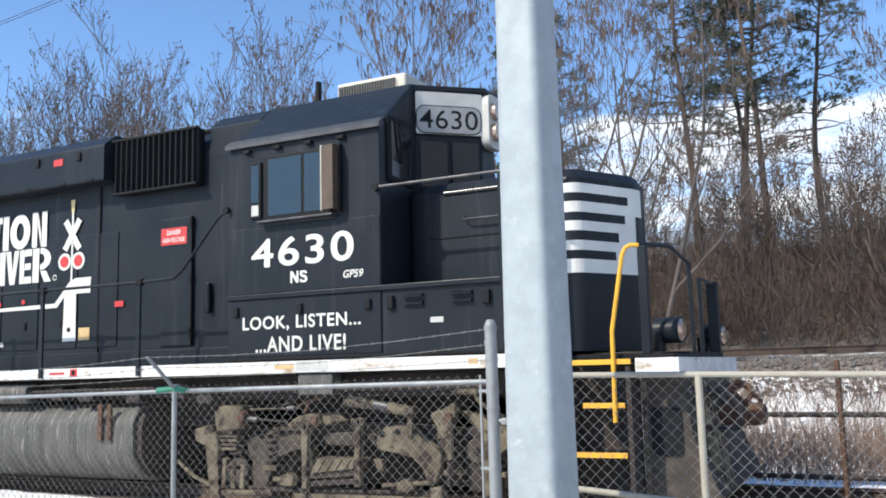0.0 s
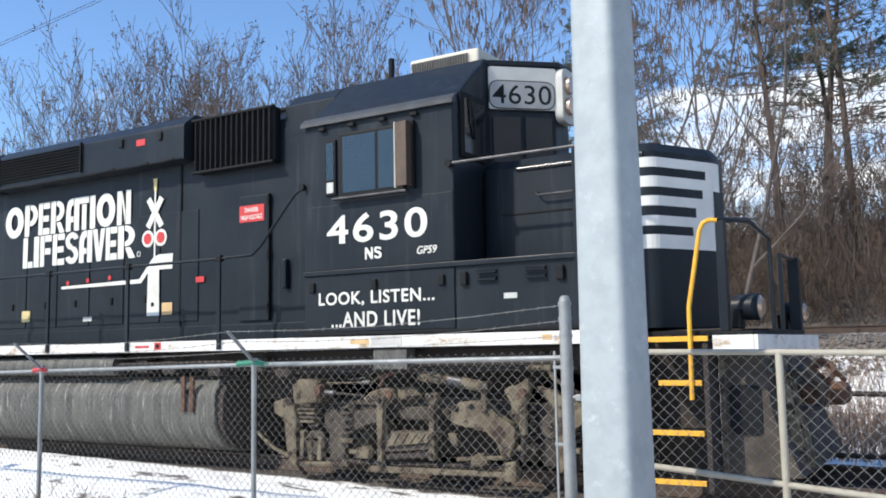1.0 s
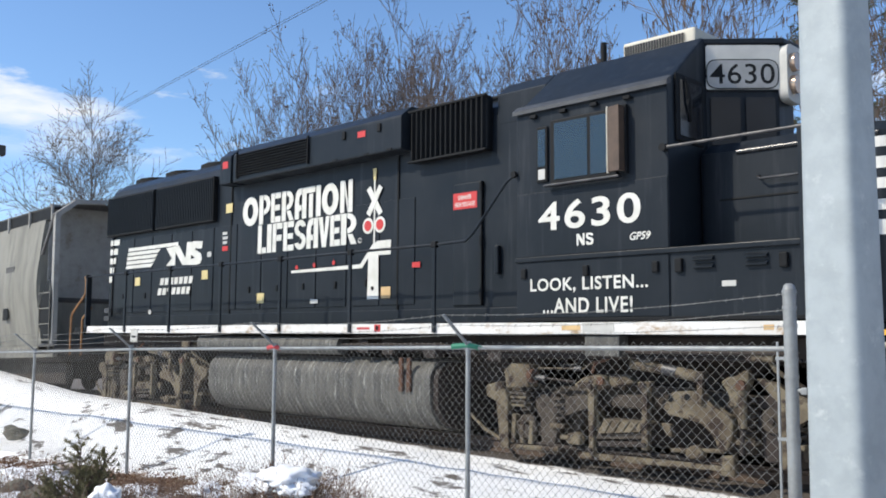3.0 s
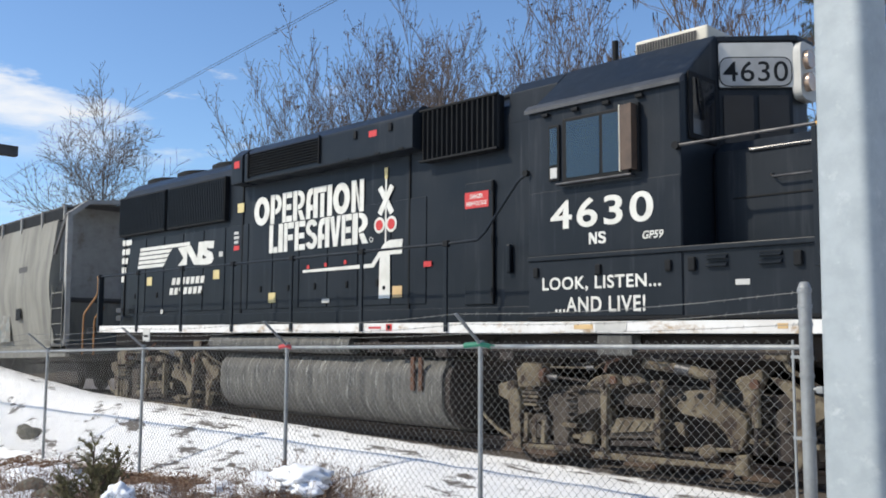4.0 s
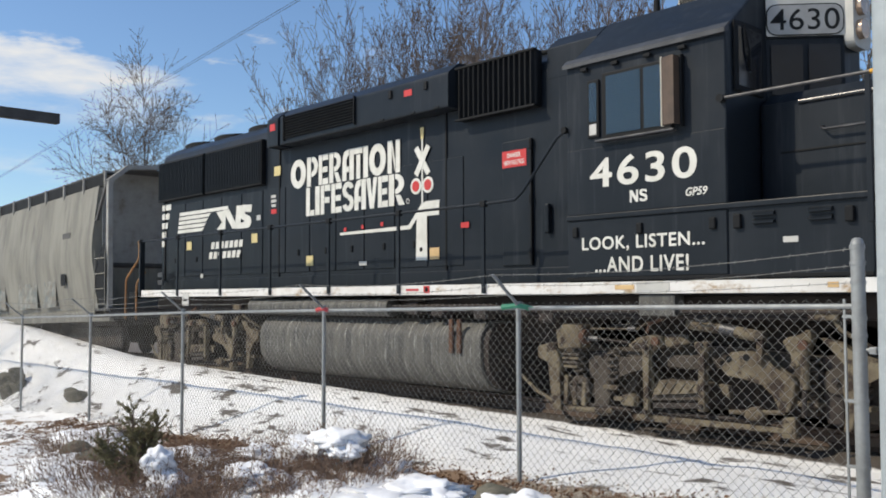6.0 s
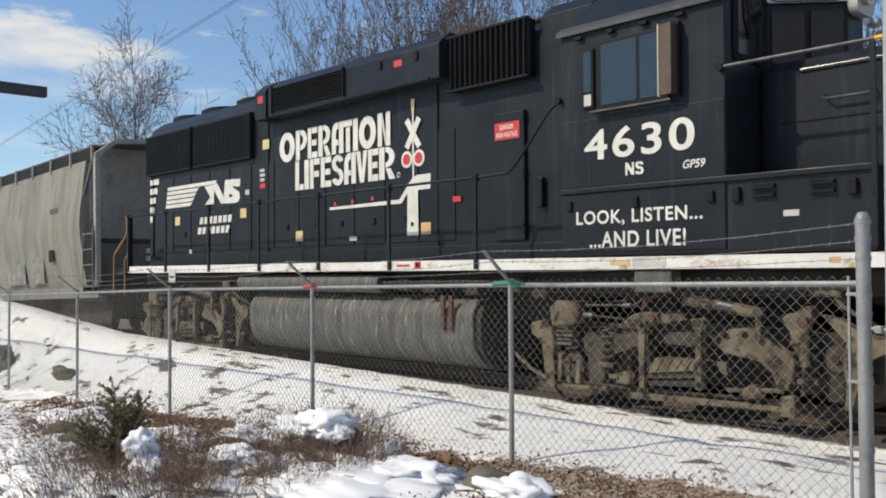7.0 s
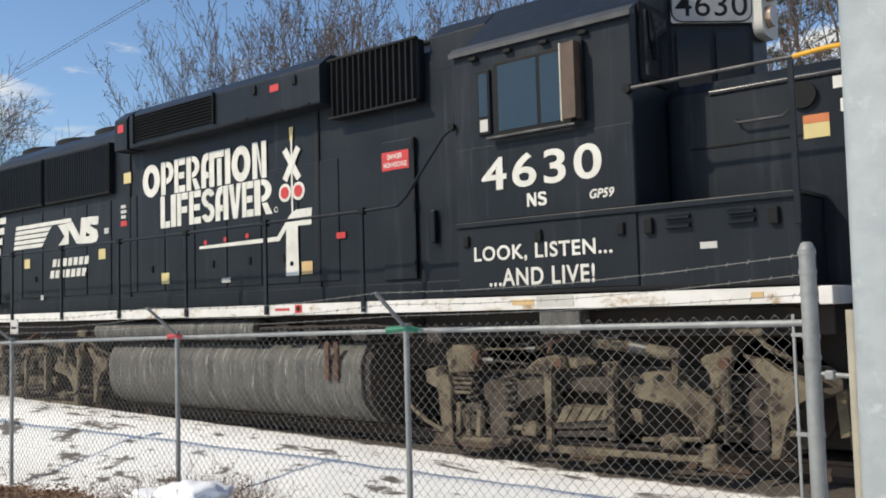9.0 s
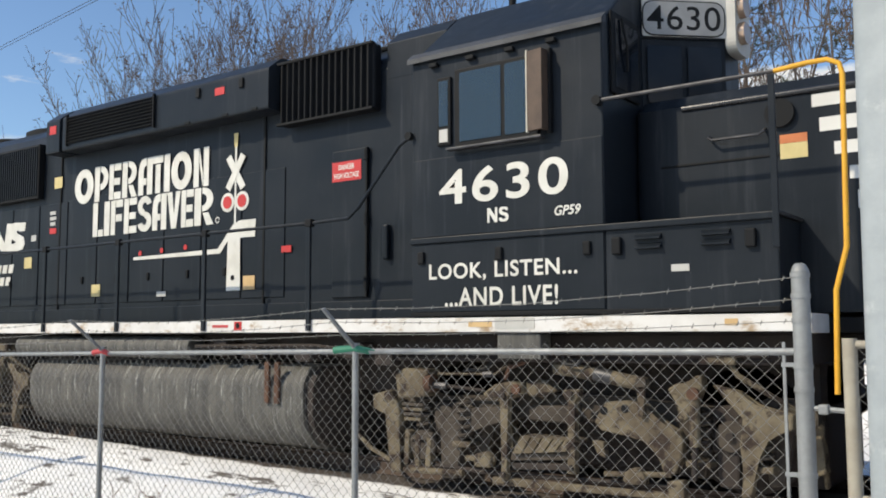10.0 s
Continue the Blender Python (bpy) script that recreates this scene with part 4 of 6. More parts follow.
part("hose_loop", tube(B(), [(3.38 + 0.11 * math.cos(a), 1.0 + 0.03 * a / 6, 1.32 + 0.10 * math.sin(a)) for a in (0.35 * k for k in range(19))], 0.026, 8), RUST, loco, "red-brown air hose looped beside the coupler", smooth=True)
part("uncoupling_lever", tube(B(), [(3.10, 0.15, 1.36), (3.14, 0.9, 1.34), (3.2, 1.3, 1.20)], 0.016, 6), WORN, loco, smooth=True)
for y in (0.62, 0.80, 0.98):
    part("pilot_brace", prism(B(), [(3.02, 1.45), (3.10, 1.45), (3.30, 0.46), (3.20, 0.46)], y, y + 0.06, "y", 0.006), TRUCK, loco)
part("coupler", box(B(), 3.05, 3.55, 1.42, 1.68, 0.98, 1.20, 0.06), RUST, loco, "rusty knuckle coupler")
for k, y in enumerate((0.75, 1.05, 2.1)):
    part("brake_hose", tube(B(), [(3.05, y, 1.32), (3.28, y, 1.36), (3.42, y + 0.05, 1.20), (3.38, y + 0.1, 1.00), (3.22, y + 0.1, 0.98)], 0.03, 8), RUST if k else RUBBER, loco, smooth=True)
for y in (0.42, 2.68):
    e = Vector((math.cos(radians(4)), -math.sin(radians(4)), 0))
    c = Vector((2.74, y + 0.09, 1.92))
    dl = part("ditch_light", tube(B(), [c, c + e * 0.10, c + e * 0.24], 0.115, 20, taper=0.125), BLACK, loco, "black ditch light with round lens", smooth=True)
    part("lens", tube(B(), [c + e * 0.235, c + e * 0.25, c + e * 0.268], 0.112, 20, taper=0.07), LAMP, dl, smooth=True)
    part("light_stand", box(B(), 2.70, 2.82, y - 0.06, y + 0.14, 1.725, 1.90, 0.01), DARK, dl)

# handrails
bm = tube(B(), [(-13.2, -0.02, 2.74), (-3.28, -0.02, 2.74), (-2.75, -0.02, 2.75), (-2.62, -0.02, 2.84), (-2.10, -0.02, 3.40), (-1.97, -0.01, 3.48)], 0.018, 8)
part("handrail", bm, BLACK, loco, "long black walkway handrail", smooth=True)
part("handrail_boss", tube(B(), [(-1.97, 0.0, 3.48), (-1.97, -0.05, 3.48)], 0.04, 10), DARK, loco, smooth=True)
for k in range(7):
    x = -3.28 - 1.645 * k
    po = part("stanchion", box(B(), x - 0.028, x + 0.028, -0.045, -0.014, 1.63, 2.72, 0.006), BLACK, loco)
    part("stanchion_cap", box(B(), x - 0.045, x + 0.045, -0.055, 0.01, 2.70, 2.78, 0.01), DARK, po)
part("handrail_boss", tube(B(), [(0.02, -0.0, 3.52), (0.02, -0.07, 3.52)], 0.042, 8), DARK, loco, smooth=True)
bm = tube(B(), [(0.02, -0.04, 3.52), (1.45, -0.04, 3.52)], 0.017, 8)
part("front_handrail", bm, WORN, loco, "worn steel front handrail", smooth=True)
po = part("rail_post", box(B(), 1.405, 1.455, -0.06, -0.035, 2.22, 3.50, 0.006), BLACK, loco)
part("front_handrail", tube(B(), [(1.45, -0.04, 3.52), (1.68, -0.04, 3.54), (1.82, -0.04, 3.54), (1.90, -0.04, 3.50), (1.92, -0.04, 3.42), (1.90, -0.04, 2.20), (1.82, -0.04, 1.90), (1.80, -0.04, 1.18)], 0.019, 10), YELLOW, loco, "yellow painted grab rail", smooth=True)
part("front_handrail", tube(B(), [(2.74, 0.03, 2.685), (2.67, 0.01, 2.69), (2.62, 0.0, 2.665), (2.59, -0.01, 2.60), (2.47, -0.03, 1.92), (2.46, -0.03, 1.10)], 0.021, 10), YELLOW, loco, "yellow painted grab rail", smooth=True)
part("end_handrail", tube(B(), [(2.72, 0.02, 2.69), (2.90, 0.5, 2.72), (2.92, 1.3, 2.62), (2.92, 1.35, 1.72)], 0.024, 8), BLACK, loco, smooth=True)
part("end_handrail", tube(B(), [(2.92, 1.8, 1.72), (2.92, 1.8, 2.5), (2.92, 2.6, 2.5)], 0.024, 8), BLACK, loco, smooth=True)
part("end_post", box(B(), 2.72, 2.80, 0.02, 0.10, 1.70, 2.68, 0.008), BLACK, loco)
part("end_post", box(B(), 2.86, 2.98, 2.50, 2.62, 1.72, 2.52, 0.01), BLACK, loco)
# rear steps
TAN_RAIL = surface("faded_orange_paint", (0.34, 0.17, 0.06), (0.22, 0.11, 0.045), (0.08, 0.045, 0.025), scale=6, rough=0.6, stain_scale=7)
part("rear_grab_rail", tube(B(), [(-13.27, -0.02, 2.74), (-13.22, -0.02, 2.70), (-13.22, -0.02, 2.44), (-13.30, -0.02, 2.34), (-13.80, -0.02, 2.02), (-13.85, -0.02, 1.94), (-13.85, -0.02, 1.15)], 0.022, 8), TAN_RAIL, loco, "faded orange-brown grab rail", smooth=True)
part("rear_grab_rail", tube(B(), [(-13.20, 0.10, 2.12), (-13.26, 0.10, 2.08), (-13.55, 0.10, 1.93), (-13.60, 0.10, 1.86), (-13.60, 0.10, 1.15)], 0.022, 8), TAN_RAIL, loco, "faded orange-brown grab rail", smooth=True)
part("rear_post", box(B(), -13.24, -13.16, 0.0, 0.08, 1.75, 2.76, 0.01), BLACK, loco)
for z in (1.86, 2.02):
    part("rear_louvre", box(B(), -13.35, -13.12, 0.44, 0.47, z, z + 0.10, 0.006), GUTTER, loco, "grey louvred plate")
part("rear_platform", box(B(), -13.95, -13.62, 0.1, 3.0, 1.58, 1.72, 0.01), DARK, loco)

# fuel tank and air reservoir
tank_poly = rounded([(0.13, 0.66), (0.13, 1.10), (0.28, 1.27), (2.82, 1.27), (2.97, 1.10), (2.97, 0.66), (2.80, 0.44), (2.50, 0.335), (0.60, 0.335), (0.30, 0.44)], 0.30, 8)
part("fuel_tank", prism(B(), tank_poly, -8.75, -3.50, "x", 0.02), TANK, loco, "dusty grey streaked fuel tank", smooth=True)
# end faces away from the sun; its shade is put in by darker steel
part("tank_end", prism(B(), [(MID + (p[0] - MID) * 0.97, 0.8 + (p[1] - 0.8) * 0.95) for p in tank_poly], -3.499, -3.40, "x", 0.03), TRUCK_DARK, loco, "tank end darkened for its shaded face", smooth=True)
part("air_reservoir", tube(B(), [(-9.02, 0.17, 1.445), (-8.96, 0.17, 1.445), (-5.35, 0.17, 1.445), (-5.28, 0.17, 1.445)], 0.13, 20), TANK, loco, "long grey air reservoir", smooth=True)
part("fuel_gauge", box(B(), -4.05, -3.98, 0.09, 0.13, 0.86, 1.30, 0.01), RUST, loco)
part("fuel_gauge", box(B(), -3.90, -3.83, 0.09, 0.13, 0.86, 1.30, 0.01), RUST, loco)
part("jacking_pad", box(B(), -1.02, -0.58, 0.02, 0.2, 1.38, 1.60, 0.01), TANK, loco)
for k, (x, z) in enumerate(((-4.9, 1.42), (-4.4, 1.40), (-3.6, 1.38), (-2.9, 1.42), (-2.5, 1.36))):
    part("pipe_bracket", box(B(), x, x + 0.22, 0.10, 0.30, z - 0.07, z + 0.1, 0.02), TRUCK_DARK, loco)
for z, y in ((1.46, 0.10), (1.40, 0.16)):
    part("air_pipe", tube(B(), [(-5.2, y, z), (-3.3, y, z + 0.02), (-2.6, y, z - 0.04), (1.3, y, z - 0.02)], 0.02, 6), TRUCK_DARK, loco, smooth=True)


part("underbody", box(B(), -13.0, 1.5, 0.75, 2.35, 1.0, 1.37, 0.02), TRUCK_DARK, loco)


def truck(cx):
    """A two-axle truck with outside swing hangers, about x = cx."""
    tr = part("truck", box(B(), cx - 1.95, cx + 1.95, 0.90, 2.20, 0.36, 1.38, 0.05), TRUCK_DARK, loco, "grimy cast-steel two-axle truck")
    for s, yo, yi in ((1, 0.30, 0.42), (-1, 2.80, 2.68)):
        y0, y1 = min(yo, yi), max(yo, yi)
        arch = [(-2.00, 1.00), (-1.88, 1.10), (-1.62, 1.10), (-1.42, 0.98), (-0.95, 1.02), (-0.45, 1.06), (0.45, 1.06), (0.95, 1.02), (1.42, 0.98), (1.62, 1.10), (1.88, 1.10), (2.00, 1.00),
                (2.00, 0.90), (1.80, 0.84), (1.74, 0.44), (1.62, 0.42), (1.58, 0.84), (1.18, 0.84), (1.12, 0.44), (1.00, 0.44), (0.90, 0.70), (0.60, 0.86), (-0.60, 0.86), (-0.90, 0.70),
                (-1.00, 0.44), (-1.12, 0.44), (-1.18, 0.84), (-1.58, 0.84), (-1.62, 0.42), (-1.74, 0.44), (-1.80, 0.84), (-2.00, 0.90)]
        # set-back frame takes the darker steel, so its shade is partly painted
        part("side_frame", prism(B(), [(cx + p[0], p[1]) for p in arch], y0 + (0.14 if s > 0 else 0), y1 + (0.14 if s > 0 else 0), "y", 0.02), TRUCK_MID, tr, "dusty cast side frame, colour darkened for shade")
        if s < 0:
            continue

        def bar(name, poly, ya, yb, mat, bevel=0.012, label=""):
            return part(name, prism(B(), [(cx + px, pz) for px, pz in poly], ya, yb, "y", bevel), mat, tr, label)

        def rod(name, pts, r, mat, n=8, label=""):
            return part(name, tube(B(), [(cx + px, py, pz) for px, py, pz in pts], r, n), mat, tr, label, smooth=True)

        for ax in (-1.37, 1.37):
            part("journal_box", box(B(), cx + ax - 0.17, cx + ax + 0.17, 0.36, 0.56, 0.64, 0.96, 0.05), TRUCK_DARK, tr)
            rod("journal_cover", [(ax, 0.37, 0.80), (ax, 0.33, 0.80)], 0.12, TRUCK_MID, 16)
            rod("journal_bolt", [(ax, 0.33, 0.80), (ax, 0.30, 0.80)], 0.035, TRUCK_DARK, 6)
            for k in (-0.24, 0.24):
                turns = [(ax + k + 0.075 * math.cos(q * 0.8), 0.33 + 0.06 * math.sin(q * 0.8), 0.60 + 0.0095 * q) for q in range(44)]
                rod("coil_spring", turns, 0.017, TRUCK_MID, 5)
                part("spring_seat", box(B(), cx + ax + k - 0.10, cx + ax + k + 0.10, 0.25, 0.42, 0.55, 0.60, 0.012), TRUCK, tr)
            bar("brake_shoe", [(ax + 0.54, 0.95), (ax + 0.62, 0.95), (ax + 0.66, 0.55), (ax + 0.57, 0.52)], 0.50, 0.64, TRUCK)
        # end bracket, brake cylinder head and spring nest by the outer axle
        bar("end_bracket", [(-2.18, 1.00), (-1.97, 1.05), (-1.87, 0.94), (-1.83, 0.84), (-1.84, 0.37), (-1.81, 0.26), (-1.95, 0.26), (-1.98, 0.56), (-1.99, 0.83), (-2.17, 0.86)], 0.22, 0.36, TRUCK, 0.02)
        bar("brake_cylinder_head", [(-1.87, 1.20), (-1.76, 1.27), (-1.46, 1.26), (-1.50, 1.00), (-1.83, 0.98)], 0.19, 0.40, TRUCK, 0.022)
        rod("cylinder_face", [(-1.50, 0.24, 1.13), (-1.43, 0.24, 1.13)], 0.085, RUST, 14)
        rod("cylinder_rod", [(-1.43, 0.24, 1.115), (-1.27, 0.24, 1.11)], 0.034, WORN)
        rod("push_rod", [(-1.27, 0.24, 1.11), (-0.86, 0.25, 1.08)], 0.016, TRUCK_DARK, 6)
        for q in range(4):
            bar("leaf_spring", [(-1.82 + 0.01 * q, 0.905 - 0.047 * q), (-1.56 - 0.01 * q, 0.905 - 0.047 * q), (-1.56 - 0.01 * q, 0.935 - 0.047 * q), (-1.82 + 0.01 * q, 0.935 - 0.047 * q)], 0.24, 0.38, TRUCK if q % 2 else TRUCK_MID, 0.006)
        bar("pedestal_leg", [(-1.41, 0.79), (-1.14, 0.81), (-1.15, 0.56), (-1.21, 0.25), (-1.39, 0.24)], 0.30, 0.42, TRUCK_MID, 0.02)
        bar("frame_arch", [(-1.40, 0.86), (-1.21, 0.90), (-0.64, 0.94), (-0.61, 0.81), (-0.87, 0.78), (-1.06, 0.71), (-1.13, 0.60), (-1.20, 0.72), (-1.40, 0.76)], 0.31, 0.42, TRUCK_MID, 0.02, "cast frame arch in shade-darkened steel")
        for q in range(3):
            bar("journal_rib", [(-1.80 + 0.13 * q, 0.34), (-1.74 + 0.13 * q, 0.34), (-1.72 + 0.13 * q, 0.66 - 0.03 * q), (-1.78 + 0.13 * q, 0.68 - 0.03 * q)], 0.24, 0.34, TRUCK, 0.01)
        bar("journal_cap", [(-1.74, 0.58), (-1.62, 0.68), (-1.46, 0.66), (-1.42, 0.52), (-1.50, 0.40), (-1.68, 0.40)], 0.25, 0.31, TRUCK_MID, 0.02)
        rod("pedestal_tie", [(-1.80, 0.26, 0.29), (-1.11, 0.26, 0.32)], 0.028, TRUCK, 8)
        rod("sand_pipe", [(-2.55, 0.36, 0.62), (-2.26, 0.30, 0.46), (-1.97, 0.28, 0.36), (-1.90, 0.40, 0.33)], 0.022, TRUCK, 7)
        # bolster, hangers and the slatted spring plank
        bar("bolster_end", [(-0.42, 0.96), (0.02, 0.98), (0.04, 0.82), (-0.42, 0.83)], 0.30, 0.46, TRUCK_MID, 0.02)
        bar("link_casting", [(-0.86, 1.05), (-0.73, 1.14), (-0.55, 1.18), (-0.44, 1.15), (-0.41, 1.08), (-0.54, 1.05), (-0.64, 1.06), (-0.77, 1.01)], 0.20, 0.33, TRUCK, 0.02)
        rod("link_pin", [(-0.48, 0.20, 1.11), (-0.48, 0.165, 1.11)], 0.045, RUST, 12)
        bar("cross_casting", [(-0.42, 1.18), (-0.22, 1.19), (-0.10, 1.10), (-0.35, 1.04), (-0.40, 1.06)], 0.24, 0.36, TRUCK, 0.02)
        bar("swing_hanger", [(-0.67, 1.08), (-0.54, 1.08), (-0.57, 1.00), (-0.58, 0.31), (-0.64, 0.30), (-0.63, 1.00)], 0.17, 0.24, TRUCK)
        bar("swing_hanger", [(-0.01, 1.12), (0.15, 1.13), (0.14, 1.06), (0.09, 1.03), (0.10, 0.42), (0.02, 0.42), (0.05, 1.03), (-0.01, 1.07)], 0.17, 0.26, TRUCK)
        for hx, hz in ((-0.605, 1.05), (0.07, 1.09), (-0.61, 0.36), (0.06, 0.47)):
            rod("hanger_bolt", [(hx, 0.17, hz), (hx, 0.14, hz)], 0.028, TRUCK_DARK, 8)
        for q in range(5):
            x = -0.52 + 0.11 * q
            bar("plank_board", [(x, 0.545 + 0.012 * q), (x + 0.095, 0.555 + 0.012 * q), (x + 0.19, 0.70), (x + 0.10, 0.71)], 0.16, 0.40, TRUCK, 0.006)
        bar("spring_plank", [(-0.56, 0.48), (0.04, 0.53), (0.04, 0.60), (-0.55, 0.54)], 0.20, 0.44, TRUCK_MID)
        bar("spring_plank_lip", [(-0.56, 0.40), (0.04, 0.44), (0.04, 0.50), (-0.56, 0.46)], 0.22, 0.30, TRUCK_DARK)
        bar("lower_tie_bar", [(-0.76, 0.25), (1.00, 0.29), (1.00, 0.34), (-0.76, 0.32)], 0.21, 0.27, TRUCK)
        bar("brake_lever", [(-1.05, 0.44), (-0.72, 0.45), (-0.72, 0.50), (-1.05, 0.49)], 0.20, 0.24, TRUCK)
        bar("lever_block", [(-0.93, 0.40), (-0.76, 0.40), (-0.74, 0.50), (-0.82, 0.54), (-0.93, 0.51)], 0.17, 0.28, TRUCK, 0.02)
        # goose-neck casting; dark discs paint the shade inside its bored eyes
        bar("gooseneck", [(0.25, 0.86), (0.36, 1.03), (0.55, 1.05), (0.72, 1.02), (0.85, 0.87), (0.99, 0.83), (1.03, 0.76), (1.01, 0.60), (0.95, 0.48), (0.85, 0.50), (0.82, 0.65), (0.70, 0.75), (0.52, 0.79), (0.32, 0.79)], 0.22, 0.34, TRUCK, 0.02, "tan dusty curved casting")
        for ex, ez in ((0.35, 0.96), (0.54, 0.985)):
            rod("bored_eye_shade", [(ex, 0.225, ez), (ex, 0.214, ez)], 0.034, DARK, 12)
        bar("dead_lever", [(0.67, 1.18), (0.74, 1.18), (0.73, 1.04), (0.72, 0.93), (0.67, 0.93)], 0.17, 0.21, TRUCK)
        bar("brake_hanger", [(0.24, 0.71), (0.35, 0.70), (0.37, 0.57), (0.29, 0.60)], 0.20, 0.28, TRUCK)
        bar("slack_adjuster", [(0.52, 0.42), (0.58, 0.51), (0.66, 0.52), (0.73, 0.46), (0.72, 0.39), (0.56, 0.38)], 0.16, 0.28, TRUCK, 0.025)
        rod("adjuster_rod", [(0.34, 0.24, 0.44), (0.70, 0.22, 0.47), (0.92, 0.24, 0.48)], 0.022, TRUCK, 8)
        bar("pedestal_foot", [(0.88, 0.43), (1.02, 0.45), (1.03, 0.24), (0.88, 0.24)], 0.22, 0.34, TRUCK, 0.02)
        # inner pedestal, shock absorber and end plate
        bar("end_casting", [(0.90, 1.15), (0.97, 1.20), (1.11, 1.21), (1.13, 1.27), (1.19, 1.27), (1.20, 1.18), (1.13, 1.04), (1.07, 0.92), (0.96, 0.89), (1.02, 1.03)], 0.22, 0.36, TRUCK, 0.02)
        rod("shock_absorber", [(1.14, 0.20, 1.12), (1.135, 0.20, 0.72)], 0.042, TRUCK, 12)
        rod("shock_rod", [(1.135, 0.20, 0.72), (1.12, 0.20, 0.46)], 0.024, TRUCK_DARK, 8)
        rod("shock_eye", [(1.14, 0.19, 1.13), (1.14, 0.15, 1.13)], 0.05, RUST, 12)
        bar("end_plate", [(1.27, 1.20), (1.48, 1.16), (1.60, 1.05), (1.88, 1.00), (1.87, 0.89), (1.68, 0.81), (1.63, 0.69), (1.58, 0.57), (1.55, 0.36), (1.47, 0.36), (1.51, 0.59), (1.47, 0.75), (1.52, 0.96)], 0.22, 0.32, TRUCK, 0.015)
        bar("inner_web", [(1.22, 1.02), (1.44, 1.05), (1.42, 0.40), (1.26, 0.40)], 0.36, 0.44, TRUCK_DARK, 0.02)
        part("sand_box", box(B(), cx + 1.22, cx + 1.50, 0.10, 0.30, 1.36, 1.47, 0.02), TRUCK, tr)
        rod("sand_pipe", [(1.42, 0.16, 1.40), (1.50, 0.16, 1.28), (1.62, 0.20, 1.20), (2.0, 0.5, 0.9), (1.98, 0.7, 0.42)], 0.022, TRUCK, 6)
        # slanted brake cylinder with its bright sleeve
        rod("brake_cylinder", [(-0.10, 0.22, 1.305), (0.28, 0.22, 1.262), (0.66, 0.22, 1.195)], 0.058, TRUCK, 14, "slanted brake cylinder")
        rod("cylinder_sleeve", [(0.28, 0.22, 1.262), (0.44, 0.22, 1.233)], 0.061, WORN, 14, "bright worn steel sleeve")
        rod("cylinder_knuckle", [(0.70, 0.26, 1.20), (0.70, 0.17, 1.20)], 0.05, TRUCK_MID, 12)
        rod("air_pipe", [(-1.33, 0.18, 1.225), (-0.70, 0.18, 1.235), (-0.55, 0.20, 1.33)], 0.013, TRUCK, 6)
        rod("pipe_union", [(-0.82, 0.18, 1.232), (-0.72, 0.18, 1.235)], 0.028, WORN, 8)
        rod("brake_rod", [(-1.85, 0.30, 0.36), (-0.7, 0.30, 0.34), (1.0, 0.30, 0.38)], 0.022, TRUCK_DARK, 6)
        rod("brake_hose", [(-0.60, 0.20, 1.20), (-0.52, 0.14, 1.30), (-0.40, 0.16, 1.34), (-0.30, 0.2, 1.42)], 0.020, RUST, 6)
        rod("brake_hose", [(0.0, 0.16, 1.42), (0.06, 0.12, 1.34), (0.16, 0.12, 1.33), (0.22, 0.16, 1.42)], 0.016, RUBBER, 6)
        rod("motor_lead", [(-1.0, 0.3, 1.36), (-1.1, 0.26, 1.26), (-0.9, 0.3, 1.27), (-0.75, 0.34, 1.38)], 0.02, RUBBER, 6)
    for ax in (-1.37, 1.37):
        for y in (0.78, 2.25):
            part("wheel", tube(B(), [(cx + ax, y - 0.03, RAIL_TOP + 0.508), (cx + ax, y + 0.10, RAIL_TOP + 0.508)], 0.508, 32), TRUCK_DARK, tr, smooth=True)


truck(-0.45)
truck(-10.85)

# ---------------------------------------------------------------- hopper wagon behind
HOPPER_PALE = surface("hopper_pale_paint", (0.34, 0.335, 0.31), (0.27, 0.26, 0.24), (0.2, 0.17, 0.13), scale=4, rough=0.6, stain_scale=4)
hop = thing("hopper_wagon", (-22.5, MID, RAIL_TOP), "dusty grey covered hopper wagon coupled behind the locomotive", "wagon")
curve = [(0.04 + 0.10 * abs(t - 0.5) ** 1.5 * 4 - (0.02 if 0.3 < t < 0.7 else 0.0), 1.35 + 2.85 * t) for t in [k / 10 for k in range(11)]]
poly = curve + [(0.55, 4.50), (1.5, 4.66), (1.6, 4.66), (2.55, 4.50)] + [(3.1 - p[0], p[1]) for p in curve[::-1]]
part("body", prism(B(), poly, -30.2, -15.75, "x"), HOPPER, hop, "curved grey wagon side with faded stains", smooth=True)
part("roof_edge", box(B(), -30.2, -15.5, 0.20, 0.26, 4.18, 4.47, 0.01), DARK, hop, "dark walkway edge along the roof")
for k in range(12):
    x = -15.4 - 1.25 * k
    part("roof_post", prism(B(), [(x, 4.12), (x + 0.05, 4.12), (x + 0.05, 4.50), (x, 4.50)], 0.15, 0.199, "y"), HOPPER_PALE, hop)
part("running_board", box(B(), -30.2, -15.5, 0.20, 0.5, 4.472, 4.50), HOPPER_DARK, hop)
part("end_sheet", box(B(), -15.74, -15.70, 0.25, 2.85, 2.45, 4.58, 0.01), HOPPER_PALE, hop)
# slope, end roof and brace get their shade from the darkened grey
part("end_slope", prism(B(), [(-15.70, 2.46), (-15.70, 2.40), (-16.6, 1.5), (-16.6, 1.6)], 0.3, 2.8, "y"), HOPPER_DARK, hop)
for y in (0.06, 1.5, 2.92):
    part("end_post", box(B(), -15.05, -14.93, y, y + 0.12, 1.40, 4.27 if y != 1.5 else 4.60, 0.01), HOPPER_PALE, hop, "pale grey upright end post")
